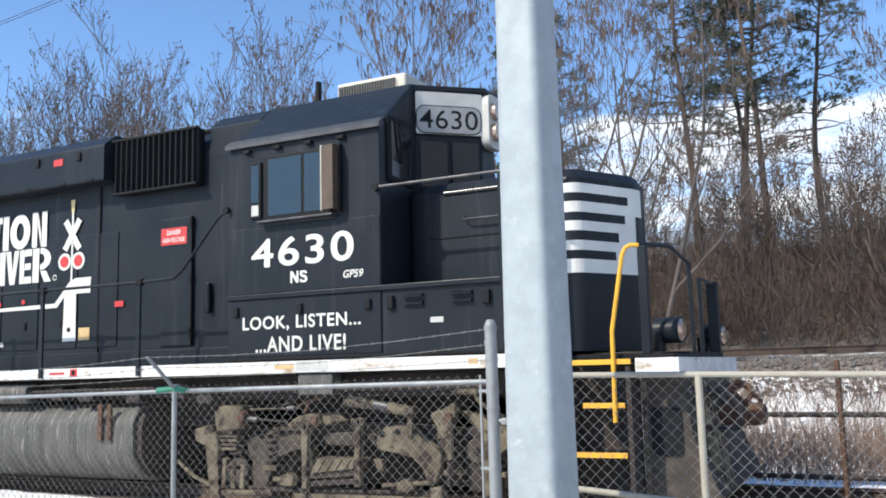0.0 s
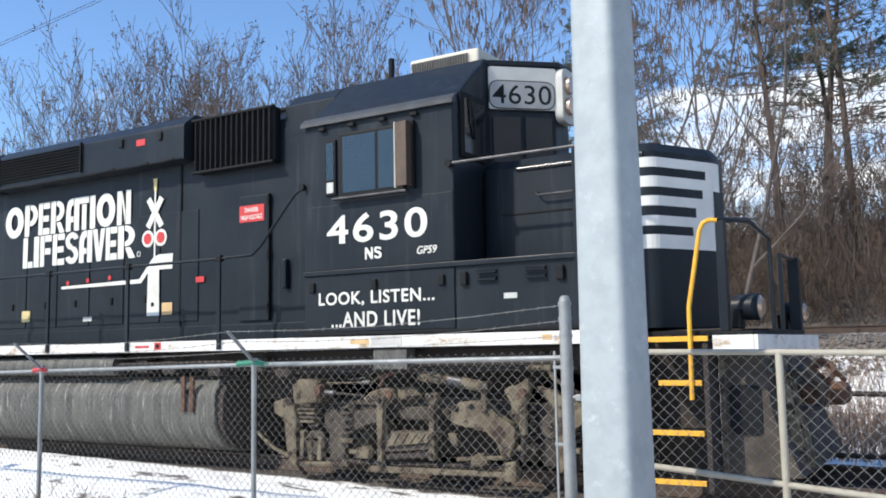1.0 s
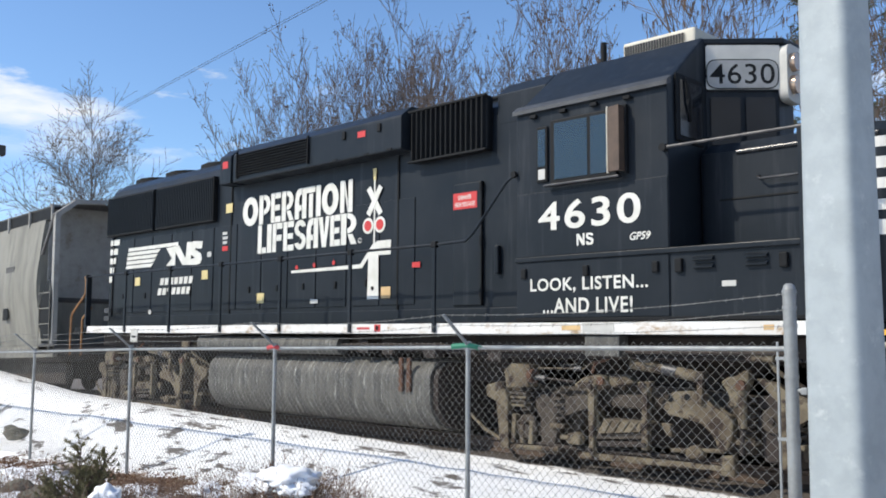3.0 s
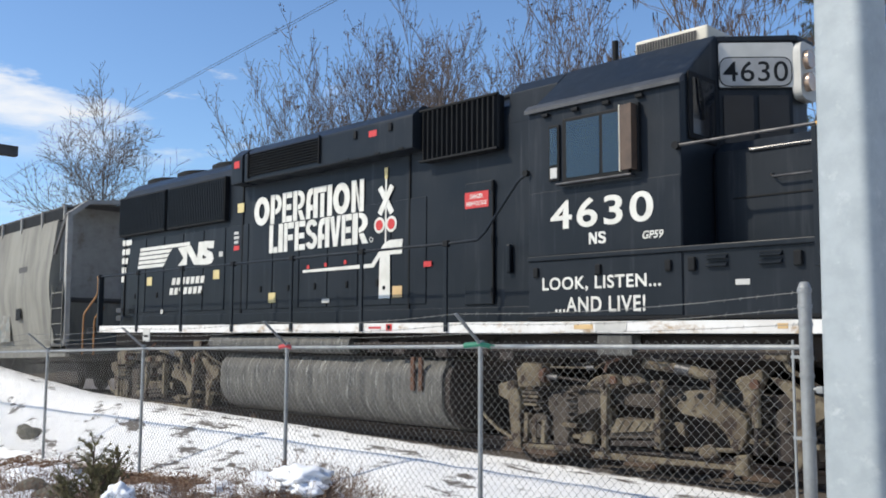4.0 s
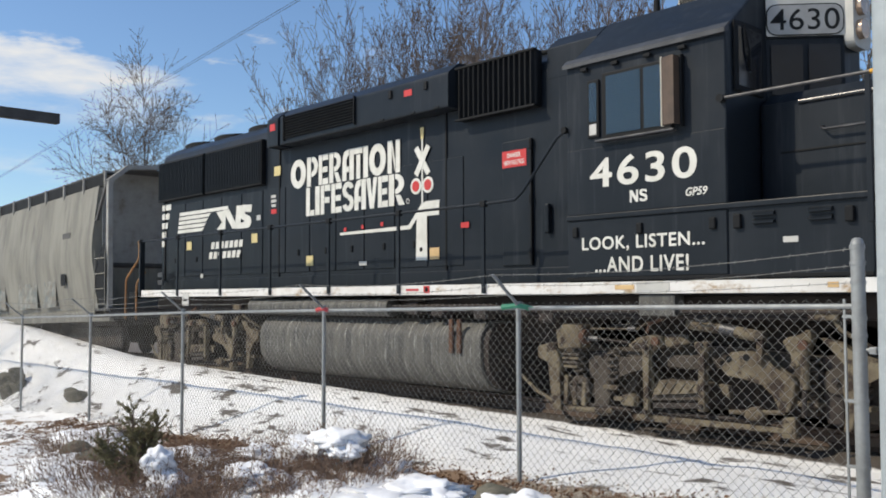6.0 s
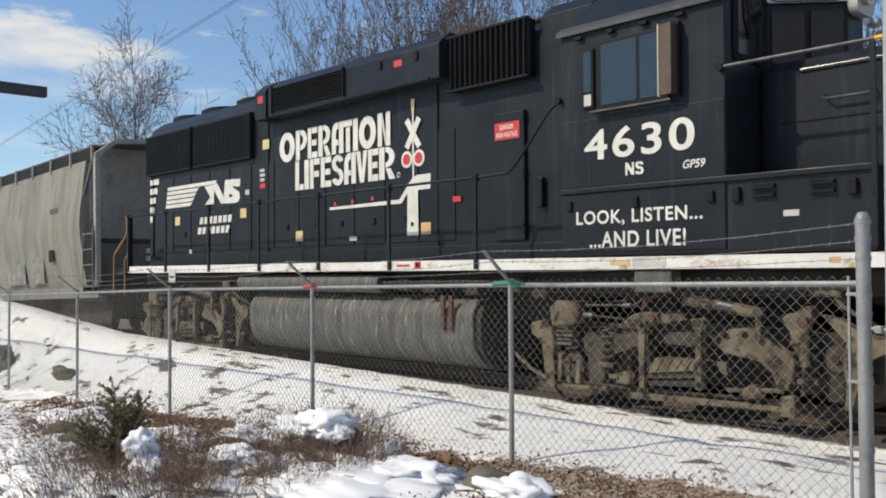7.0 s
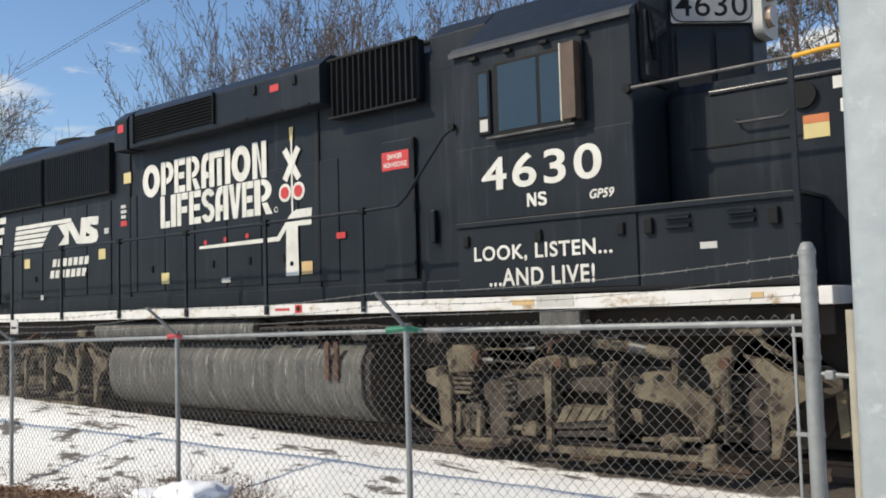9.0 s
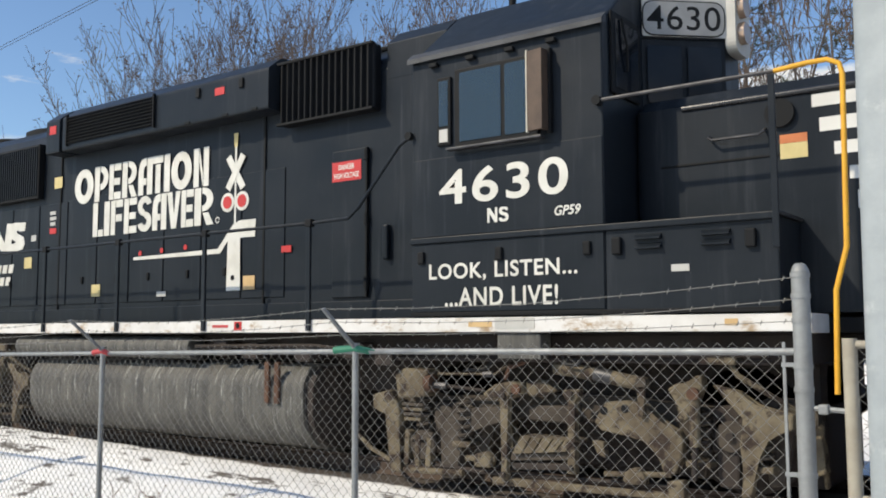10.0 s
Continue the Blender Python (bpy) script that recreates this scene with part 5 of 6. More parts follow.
part("end_top", prism(B(), [(0.06, 4.25), (0.5, 4.60), (1.55, 4.70), (2.6, 4.60), (3.04, 4.25), (2.94, 4.20), (2.55, 4.51), (1.55, 4.61), (0.55, 4.51), (0.16, 4.20)], -15.06, -14.92, "x"), HOPPER_PALE, hop, "pale sloping end brace")
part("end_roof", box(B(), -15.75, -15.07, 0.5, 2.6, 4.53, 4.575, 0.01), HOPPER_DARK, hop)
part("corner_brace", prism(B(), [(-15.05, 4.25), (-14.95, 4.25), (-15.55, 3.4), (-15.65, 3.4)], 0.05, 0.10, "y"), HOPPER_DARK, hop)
# thin near-black sheet painting the shade behind the curved side; no real hollow
flat([(-15.07, 2.86), (-15.37, 2.59), (-15.57, 2.19), (-15.55, 1.78), (-15.25, 1.52), (-14.98, 1.52), (-14.96, 2.36)], 0.034, DARK, hop, "end_recess_shade", "flat dark sheet for the shade behind the curved side sheet")
part("end_sill", box(B(), -15.75, -14.90, 0.1, 3.0, 1.18, 1.42, 0.02), HOPPER_DARK, hop)
part("side_sill", box(B(), -30.2, -14.92, 0.10, 0.2, 1.12, 1.36, 0.01), HOPPER, hop)
for k in range(4):
    part("ladder_rung", tube(B(), [(-15.55, 0.02, 1.5 + 0.34 * k), (-15.0, 0.02, 1.5 + 0.34 * k)], 0.013, 6), HOPPER, hop, smooth=True)
for x in (-15.56, -14.99):
    part("ladder_rail", tube(B(), [(x, 0.02, 1.2), (x, 0.02, 2.7)], 0.012, 6), HOPPER, hop, smooth=True)
for x in (-17.2, -21.0, -25.0, -28.8):
    part("hopper_chute", prism(B(), [(x - 1.0, 1.4), (x + 1.0, 1.4), (x + 0.3, 0.65), (x - 0.3, 0.65)], 0.5, 2.6, "y", 0.02), TRUCK_DARK, hop)
for cx in (-17.0, -28.4):
    part("bogie_frame", prism(B(), [(cx - 1.2, 0.72), (cx - 0.95, 0.98), (cx + 0.95, 0.98), (cx + 1.2, 0.72), (cx + 0.5, 0.45), (cx - 0.5, 0.45)], 0.45, 0.6, "y", 0.02), TRUCK_MID, hop)
    for ax in (-0.9, 0.9):
        for y in (0.80, 2.24):
            part("wheel", tube(B(), [(cx + ax, y, RAIL_TOP + 0.42), (cx + ax, y + 0.1, RAIL_TOP + 0.42)], 0.42, 24), TRUCK_DARK, hop, smooth=True)
for x, z, w, h, m in ((-17.6, 2.75, 0.5, 0.5, HOPPER_DARK), (-17.7, 2.0, 0.3, 0.28, DARK), (-22.5, 2.5, 0.6, 0.4, HOPPER_DARK)):
    flat(rect(x, x + w, z, z + h), 0.045, m, hop, "stencil")
graf = surface("faded_spray_paint", (0.13, 0.16, 0.16), (0.19, 0.165, 0.13), (0.25, 0.25, 0.22), scale=5, rough=0.6, stain_scale=4, stain_at=(0.45, 0.6))
for x, w in ((-23.4, 1.5), (-20.9, 1.5), (-19.0, 0.9)):
    flat([(x, 1.5), (x + w * 0.3, 1.48), (x + w * 0.6, 1.52), (x + w, 1.5), (x + w * 0.93, 2.2), (x + w * 0.7, 2.05), (x + w * 0.45, 2.35), (x + w * 0.2, 2.0), (x + 0.05, 2.25)], 0.085, graf, hop, "spray_paint", "faded spray paint shape")
part("centre_sill", box(B(), -30.0, -15.2, 1.0, 2.1, 0.62, 1.38, 0.02), TRUCK_DARK, hop, "dark grimy underframe")
part("end_platform", box(B(), -16.4, -14.92, 0.30, 2.8, 1.02, 1.17, 0.02), TRUCK_DARK, hop)
part("brake_rigging", box(B(), -16.2, -15.0, 0.42, 0.60, 0.50, 1.00, 0.06), TRUCK_DARK, hop)
part("coupler", box(B(), -14.95, -13.9, 1.4, 1.7, 0.95, 1.2, 0.05), RUST, hop)
hop.location.z, hop.rotation_euler.y = RAIL_TOP - 0.03 * 8.5, -0.03   # the line falls away behind the locomotive

# ---------------------------------------------------------------- tracks
def track(y0, z, x0, x1, label, fall=0.0):
    for y in (y0 - 0.7525, y0 + 0.7525):
        bm = prism(B(), [(y - 0.07, z - 0.17), (y + 0.07, z - 0.17), (y + 0.02, z - 0.13), (y + 0.015, z - 0.05), (y + 0.036, z - 0.03), (y + 0.036, z), (y - 0.036, z), (y - 0.036, z - 0.03), (y - 0.015, z - 0.05), (y - 0.02, z - 0.13)], x0, x1, "x")
        for v in bm.verts:
            if v.co.x < x0 + 0.1:
                v.co.z -= fall
        alone("rail", bm, RAIL, label, "rail", kind="structure")


track(MID, RAIL_TOP, -14, 30, "brown steel rail under the train")
track(MID, RAIL_TOP, -60, -14.001, "brown steel rail running downhill", 0.03 * 46)
track(16.8, 1.95, -60, 80, "rusty rail on the far embankment")
tie = alone("sleeper", box(B(), -0.12, 0.12, -1.3, 1.3, 0, 0.17, 0.01), TIE, "dark wooden sleeper under the rails", "sleeper", "sleepers of the far track")
tie.location = (-14, 16.8, 1.53)
for k in range(1, 70):
    copy_thing(tie, Matrix.Translation((-14 + 0.55 * k, 16.8, 1.53)))

# ---------------------------------------------------------------- chain-link fence
FY = -1.77
fence = thing("chain_link_fence", (-6, FY, -0.3), "galvanised chain-link fence topped with barbed wire arms", "fence")
POSTS = ((-1.09, 1.50), (-4.20, 1.45), (-7.77, 1.39), (-11.23, 1.30), (-14.78, 1.22), (-18.3, 1.14), (-21.8, 1.06))
CORNER = 2.03


def top_z(x):
    line = ((CORNER, 1.53),) + POSTS
    for (xa, za), (xb, zb) in zip(line, line[1:]):
        if xb <= x <= xa:
            return za + (zb - za) * (xa - x) / (xa - xb)
    return 1.53 if x > CORNER else 1.06


for x, z in POSTS:
    po = part("line_post", tube(B(), [(x, FY, ground_z(x, FY) - 0.1), (x, FY, z + 0.02)], 0.024, 12), GALV, fence, smooth=True)
    part("barb_arm", prism(B(), [(FY - 0.02, z), (FY + 0.02, z), (FY - 0.33, z + 0.29), (FY - 0.355, z + 0.28)], x - 0.014, x + 0.014, "x", 0.004), GALV, po, "slanted barbed-wire arm")
    part("post_cap", tube(B(), [(x, FY, z), (x, FY, z + 0.04)], 0.032, 12), GALV, po, smooth=True)
cp = part("corner_post", tube(B(), [(CORNER, FY, -0.25), (CORNER, FY, 1.93)], 0.046, 18), GALV, fence, "thick galvanised corner post", smooth=True)
part("post_cap", tube(B(), [(CORNER, FY, 1.93), (CORNER, FY, 1.965), (CORNER, FY, 1.975)], 0.047, 18, taper=0.02), GALV, cp, smooth=True)
for z in (1.90, 1.79, 1.66, 1.42, 1.30, 0.86, 0.42, 0.05):
    part("band", tube(B(), [(CORNER, FY, z), (CORNER, FY, z + 0.025)], 0.051, 16), GALV, cp, smooth=True)
part("tension_bar", box(B(), CORNER - 0.105, CORNER - 0.09, FY - 0.008, FY + 0.008, 0.0, 1.56), GALV, fence)
for z in (1.43, 0.86, 0.42):
    part("band_arm", box(B(), CORNER - 0.11, CORNER - 0.04, FY - 0.012, FY + 0.012, z, z + 0.022), GALV, fence)
line = [(CORNER, 1.53)] + list(POSTS)
for (xa, za), (xb, zb) in zip(line, line[1:]):
    part("top_rail", tube(B(), [(xa, FY, za - 0.02), (xb, FY, zb - 0.02)], 0.0205, 10), GALV, fence, smooth=True)


def chain_link(xa, xb, low, high, y, name, parent, pitch=0.042, r=0.0024):
    """Zigzag wires, each hooked into the next, as one mesh of thin square tubes."""
    verts, faces = [], []
    n = int((xb - xa) / pitch)
    for k in range(n):
        x = xa + pitch * (k + 0.5)
        z0, z1 = low(x), high(x) + 0.03
        m = int((z1 - z0) / pitch)
        pts = []
        for j in range(m + 1):
            s = 1 if (j + k) % 2 else -1
            pts.append((x + s * pitch * 0.52, y + 0.003 * s, z1 - j * pitch))
        first = len(verts)
        for px, py, pz in pts:
            verts += [(px - r, py, pz), (px, py - r, pz), (px + r, py, pz), (px, py + r, pz)]
        for j in range(m):
            a, b = first + 4 * j, first + 4 * j + 4
            faces += [(a + q, a + (q + 1) % 4, b + (q + 1) % 4, b + q) for q in range(4)]
    me = bpy.data.meshes.new(name)
    base = BASE[parent.name]
    me.from_pydata([tuple(Vector(v) - base) for v in verts], [], faces)
    me.materials.append(WIRE)
    ob = new(name, me)
    ob.parent = parent
    BASE[ob.name] = base
    return tagged(ob, "woven diamond wire mesh", kind="stuff")


chain_link(-19, CORNER - 0.1, lambda x: ground_z(x, FY) + 0.03, top_z, FY - 0.012, "wire_mesh", fence)
for q, (dy, dz) in enumerate(((-0.10, 0.10), (-0.22, 0.19), (-0.33, 0.28))):
    pts = [(CORNER - 0.03, FY - 0.02, 1.67 + 0.115 * q)]
    for x, z in POSTS:
        px, py, pz = pts[-1]
        tgt = (x, FY + dy, z + dz)
        for t in (0.25, 0.5, 0.75, 1.0):
            pts.append((px + (tgt[0] - px) * t, py + (tgt[1] - py) * t, pz + (tgt[2] - pz) * t - 0.05 * math.sin(math.pi * t) * (1 if q else 0.4)))
    bm = tube(B(), pts, 0.0025, 5)
    for (a, b) in zip(pts, pts[1:]):
        a, b = Vector(a), Vector(b)
        d = (b - a).normalized()
        for t in range(int((b - a).length / 0.125)):
            p = a + d * (0.125 * t + 0.05)
            tube(bm, [p + Vector((0.0, 0.012, 0.014)), p - Vector((0.0, 0.012, 0.014))], 0.0018, 3, caps=False)
            tube(bm, [p + Vector((0.012, -0.012, 0.010)), p - Vector((0.012, -0.012, 0.010))], 0.0018, 3, caps=False)
    part("barbed_wire", bm, WIRE, fence, "sagging barbed wire strand")
for x, z, m, w in ((-1.09, 1.50, TAPE_GREEN, 0.20), (-4.20, 1.45, TAPE_RED, 0.14)):
    bm = tube(B(), [(x - w, FY, z - 0.015), (x, FY - 0.005, z), (x + w * 0.7, FY, z - 0.02)], 0.030, 8, taper=0.024)
    tube(bm, [(x + w * 0.5, FY - 0.03, z), (x + w * 1.1, FY - 0.05, z - 0.01)], 0.006, 5)
    part("tape", bm, m, fence, "coloured marking tape wound on the rail")

part("tag", box(B(), -7.75, -7.55, FY - 0.03, FY - 0.02, 1.475, 1.655, 0.004), BOARD, fence, "small weathered tag wired above the rail")
part("tag_mark", box(B(), -7.71, -7.59, FY - 0.034, FY - 0.0305, 1.54, 1.565), DARK, fence)

# gate beyond the lamp post
gate = thing("yard_gate", (3.5, FY, 0), "pale pipe-framed chain-link yard gate", "gate")
part("hinge_post", tube(B(), [(2.26, FY, -0.1), (2.26, FY, 1.58)], 0.036, 14), GATE_PAINT, gate, smooth=True)
part("frame_rail", tube(B(), [(2.26, FY, 1.55), (3.55, FY, 1.53), (6.6, FY, 1.47)], 0.021, 10), GATE_PAINT, gate, smooth=True)
part("frame_rail", tube(B(), [(2.26, FY, 0.78), (3.55, FY, 0.67), (6.6, FY, 0.42)], 0.022, 10), GATE_PAINT, gate, smooth=True)
part("frame_rail", tube(B(), [(2.26, FY, 0.06), (3.55, FY, 0.05), (6.6, FY, 0.03)], 0.022, 10), GATE_PAINT, gate, smooth=True)
for x in (3.55, 6.6):
    part("upright", tube(B(), [(x, FY, 0.04), (x, FY, 1.53 if x < 4 else 1.47)], 0.025, 10), GATE_PAINT, gate, smooth=True)
part("latch", tube(B(), [(CORNER + 0.03, FY, 1.22), (2.25, FY, 1.21)], 0.014, 8), GALV, gate, smooth=True)
part("latch_fork", box(B(), 2.10, 2.15, FY - 0.03, FY + 0.03, 1.19, 1.24, 0.008), GALV, gate)
chain_link(2.3, 6.6, lambda x: 0.06, lambda x: 1.50 - 0.015 * (x - 2.3), FY - 0.012, "wire_mesh", gate)

# steel lamp post
PX, PY = 2.70, -2.55
bm = B()
rings = []
for z, half in ((-0.3, 0.185), (9.0, 0.135)):
    rings.append([bm.verts.new((PX + u, PY + w, z)) for u, w in rounded([(-half, -half), (half, -half), (half, half), (-half, half)], 0.075, 7)])
for k in range(len(rings[0])):
    n = (k + 1) % len(rings[0])
    bm.faces.new((rings[0][k], rings[0][n], rings[1][n], rings[1][k]))
bm.faces.new(rings[1])
bmesh.ops.rotate(bm, verts=bm.verts, cent=(PX, PY, 0), matrix=Matrix.Rotation(radians(-9.4), 3, "Z"))
pole = thing("lamp_post", (PX, PY, -0.2), "tall square galvanised steel post with rounded corners", "post")
part("shaft", bm, POLE, pole, smooth=True)
part("base_plate", box(B(), PX - 0.32, PX + 0.32, PY - 0.32, PY + 0.32, -0.19, -0.13, 0.01), POLE, pole)

# dark pipe barrier beyond the gate
bar = thing("pipe_barrier", (6, 2.0, 0.1), "dark rusty pipe barrier in the snow", "barrier")
for x in (4.2, 7.4):
    part("post", tube(B(), [(x, 2.0, -0.1), (x, 2.0, 1.60)], 0.03, 10), RUST, bar, smooth=True)
for z in (1.05, 0.43):
    part("rail", tube(B(), [(3.3, 2.0, z + 0.01), (10.5, 2.0, z - 0.02)], 0.028, 10), TRUCK_DARK, bar, smooth=True)

# overhead cable between two wooden poles
def wooden_pole(x, y, top, label):
    po = thing("utility_pole", (x, y, ground_z(x, y)), label, "pole", "utility poles")
    part("shaft", tube(B(), [(x, y, ground_z(x, y) - 0.3), (x, y, top)], 0.16, 10, taper=0.11), TIE, po, smooth=True)
    part("cross_arm", box(B(), x - 0.06, x + 0.06, y - 1.0, y + 1.0, top - 0.55, top - 0.43, 0.01), TIE, po)


wooden_pole(-60, 6.0, 6.15, "weathered wooden utility pole far down the line")
wooden_pole(26, 6.0, 13.6, "tall weathered wooden utility pole beside the yard")
for dy, dz in ((0.0, 0.0), (0.2, 0.07)):
    alone("overhead_cable", tube(B(), [(-60 + 86 * k / 40, 6.0 + dy, 6.0 + dz + 7.4 * k / 40 + 0.25 * math.sin(math.pi * k / 40)) for k in range(41)], 0.007, 6), WORN, "thin grey overhead cable between wooden poles", "cable", "overhead cables")

# traffic gantry arm far down the track
arm = thing("signal_gantry", (-27.2, -9.0, -0.85), "dark steel gantry with a long flat arm", "gantry")
part("column", tube(B(), [(-27.2, -9.0, -1.0), (-27.2, -9.0, 7.9)], 0.16, 12), DARK, arm, smooth=True)
part("arm", box(B(), -27.35, -27.05, -9.0, 3.25, 7.60, 7.95, 0.02), HOPPER_DARK, arm, "flat dark steel arm")

# ---------------------------------------------------------------- plants
def sticks(segs, sides=3):
    """Vertices and faces of tapered rods, from rows of (p0, p1, r0, r1)."""
    verts, faces = [], []
    for p0, p1, r0, r1 in segs:
        d = p1 - p0
        if d.length < 1e-5:
            continue
        d.normalize()
        a = d.cross((0, 0, 1)) if abs(d.z) < 0.95 else d.cross((1, 0, 0))
        a.normalize()
        b = d.cross(a)
        k = len(verts)
        for p, r in ((p0, r0), (p1, r1)):
            for q in range(sides):
                t = 2 * math.pi * q / sides
                verts.append(p + a * (math.cos(t) * r) + b * (math.sin(t) * r))
        faces += [(k + q, k + (q + 1) % sides, k + sides + (q + 1) % sides, k + sides + q) for q in range(sides)]
    return verts, faces


def raw(name, verts, faces, mat, parent=None, label="", smooth=False):
    me = bpy.data.meshes.new(name)
    me.from_pydata([tuple(v) for v in verts], [], faces)
    me.materials.append(mat)
    if smooth:
        me.polygons.foreach_set("use_smooth", [True] * len(me.polygons))
    ob = new(name, me)
    if parent:
        ob.parent = parent
        BASE[ob.name] = BASE[parent.name]
    return tagged(ob, label)


def rand_dir(rng, base, spread):
    v = Vector((rng.gauss(0, 1), rng.gauss(0, 1), rng.gauss(0, 1))).normalized()
    return (base + v * spread).normalized()


def bare_tree(name, seed, height, label, lean=0.15, seeds=SEED, limbs=3, twig=1.0, pods=False, girth=0.0072, wide=1.0, rise=0.15, dense=0.0):
    """A leafless tree: forking limbs that curve upward, fine twigs, and dry seed clusters at their ends."""
    rng = random.Random(seed)
    thick, thin, tips = [], [], []

    def branch(p, d, length, r, level):
        n = (7, 5, 4, 3)[level]
        side = rng.uniform(0, 6.28)
        for k in range(n):
            d = (d + Vector((rng.gauss(0, 0.10), rng.gauss(0, 0.10), rng.gauss(rise, 0.07) * (1.2 if level else 0.6)))).normalized()
            q = p + d * (length / n)
            ra, rb = r * (1 - 0.72 * k / n), r * (1 - 0.72 * (k + 1) / n)
            (thick if level < 2 else thin).append((p.copy(), q.copy(), ra, max(rb, 0.004)))
            if level < 3 and (k >= 1 or level):
                for _ in range(int((1.0, 1.2, 1.15)[level] + dense + rng.random())):
                    side += rng.uniform(1.7, 3.0)
                    a = d.cross((0, 0, 1)) if abs(d.z) < 0.97 else Vector((1, 0, 0))
                    a.normalize()
                    out = a * math.cos(side) + d.cross(a) * math.sin(side)
                    w = rng.uniform(0.38, 0.85) * wide
                    branch(q, (d + out * w).normalized(), length * rng.uniform(0.34, 0.60) * (1.12 - 0.5 * k / n), max(rb * rng.uniform(0.5, 0.72), 0.007), level + 1)
            p = q
        if level >= 1:
            tips.append((p.copy(), d.copy()))

    for k in range(limbs):
        a = 2 * math.pi * k / limbs + rng.uniform(-0.5, 0.5)
        d = Vector((math.cos(a) * lean * rng.uniform(0.6, 2.2), math.sin(a) * lean * rng.uniform(0.6, 2.2), 1)).normalized()
        branch(Vector((math.cos(a) * 0.12, math.sin(a) * 0.12, -0.3)), d, height * rng.uniform(0.62, 0.85), height * girth, 0)
    fit = height / max(q.z for _, q, _, _ in thick + thin)
    thick = [(a * fit, b * fit, r0, r1) for a, b, r0, r1 in thick]
    tree = thing(name, (0, 0, 0), label, "tree", "bare trees behind the train")
    raw("trunk", *sticks(thick, 5), BARK, tree, "grey forking limbs", True)
    v, f = sticks([(a * fit, b * fit, max(r0 * twig, 0.0085 * twig), max(r1 * twig, 0.0055 * twig)) for a, b, r0, r1 in thin], 3)
    raw("crown", v, f, TWIG, tree, "fine leafless twigs")
    v, f = [], []
    for p, d in tips:
        if rng.random() < (0.7 if pods else 0.26):
            p = p * fit
            for _ in range(5 if pods else 7):
                c = p + Vector((rng.gauss(0, 0.06), rng.gauss(0, 0.06), rng.gauss(-0.02, 0.06)))
                if pods:
                    a, b = Vector((rng.gauss(0, 0.04), rng.gauss(0, 0.04), -rng.uniform(0.16, 0.34))), rand_dir(rng, Vector((1, 0, 0)), 0.9) * 0.020
                else:
                    a, b = rand_dir(rng, d * 0.5, 0.9) * rng.uniform(0.05, 0.11), rand_dir(rng, Vector((1, 0, 0)), 0.9) * 0.022
                k = len(v)
                v += [c - b, c + b, c + a]
                f.append((k, k + 1, k + 2))
    tagged(raw("seed_fringe", v, f, seeds, tree, "dry brown seed fringe on the twig ends"), kind="stuff")
    return tree


def pine_tree(name, seed, height, label):
    rng = random.Random(seed)
    wood, v, f = [], [], []
    p, r = Vector((0, 0, -0.3)), height * 0.0115
    d = Vector((rng.gauss(0, 0.03), rng.gauss(0, 0.03), 1)).normalized()
    n = 14
    line = [p]
    for k in range(n):
        q = p + d * (height / n)
        wood.append((p.copy(), q.copy(), r * (1 - 0.85 * k / n), r * (1 - 0.85 * (k + 1) / n)))
        d = rand_dir(rng, d + Vector((0, 0, 0.2)), 0.07)
        p = q
        line.append(p)
    for k in range(60):
        t = rng.uniform(0.28, 1.0) ** 0.8
        i = min(n - 1, int(t * n))
        s = line[i].lerp(line[i + 1], t * n - i) if i + 1 < len(line) else line[-1]
        a = rng.uniform(0, 2 * math.pi)
        reach = height * 0.20 * (1.12 - t) * rng.uniform(0.6, 1.3) + 0.5
        live = t > 0.50 or rng.random() < 0.35
        q = s.copy()
        dd = Vector((math.cos(a), math.sin(a), rng.uniform(-0.15, 0.35))).normalized()
        for j in range(4):
            w = q + dd * reach / 4
            wood.append((q.copy(), w.copy(), 0.035 * (1 - j / 5), 0.035 * (1 - (j + 1) / 5)))
            if live and j >= 1:
                for _ in range(6):
                    c = w + Vector((rng.gauss(0, 0.22), rng.gauss(0, 0.22), rng.gauss(0.05, 0.13)))
                    wood.append((w.copy(), c.copy(), 0.010, 0.006))
                    for _ in range(16):
                        e = rand_dir(rng, Vector((0, 0, 0.35)), 1.0) * rng.uniform(0.12, 0.24)
                        x = rand_dir(rng, Vector((0, 0, 0)), 1.0) * 0.017
                        m = len(v)
                        v += [c - x, c + x, c + e]
                        f.append((m, m + 1, m + 2))
            q, dd = w, rand_dir(rng, dd + Vector((0, 0, 0.05)), 0.25)
    tree = thing(name, (0, 0, 0), label, "tree", "pines on the hillside")
    raw("trunk", *sticks(wood, 5), PINE_BARK, tree, "brown pine trunk with dead lower branches", True)
    raw("crown", v, f, NEEDLE, tree, "dark green needle tufts")
    return tree


def plant(tree, places):
    """Set a tree at the first place, copies of it at the others: (x, y, turn, size)."""
    for n, (x, y, turn, size) in enumerate(places):
        m = Matrix.Translation((x, y, ground_z(x, y))) @ Matrix.Rotation(turn, 4, "Z")
        if n:
            ob = copy_thing(tree, m)
        else:
            ob = tree
            ob.matrix_basis = m
        ob.scale = (size, size, size)


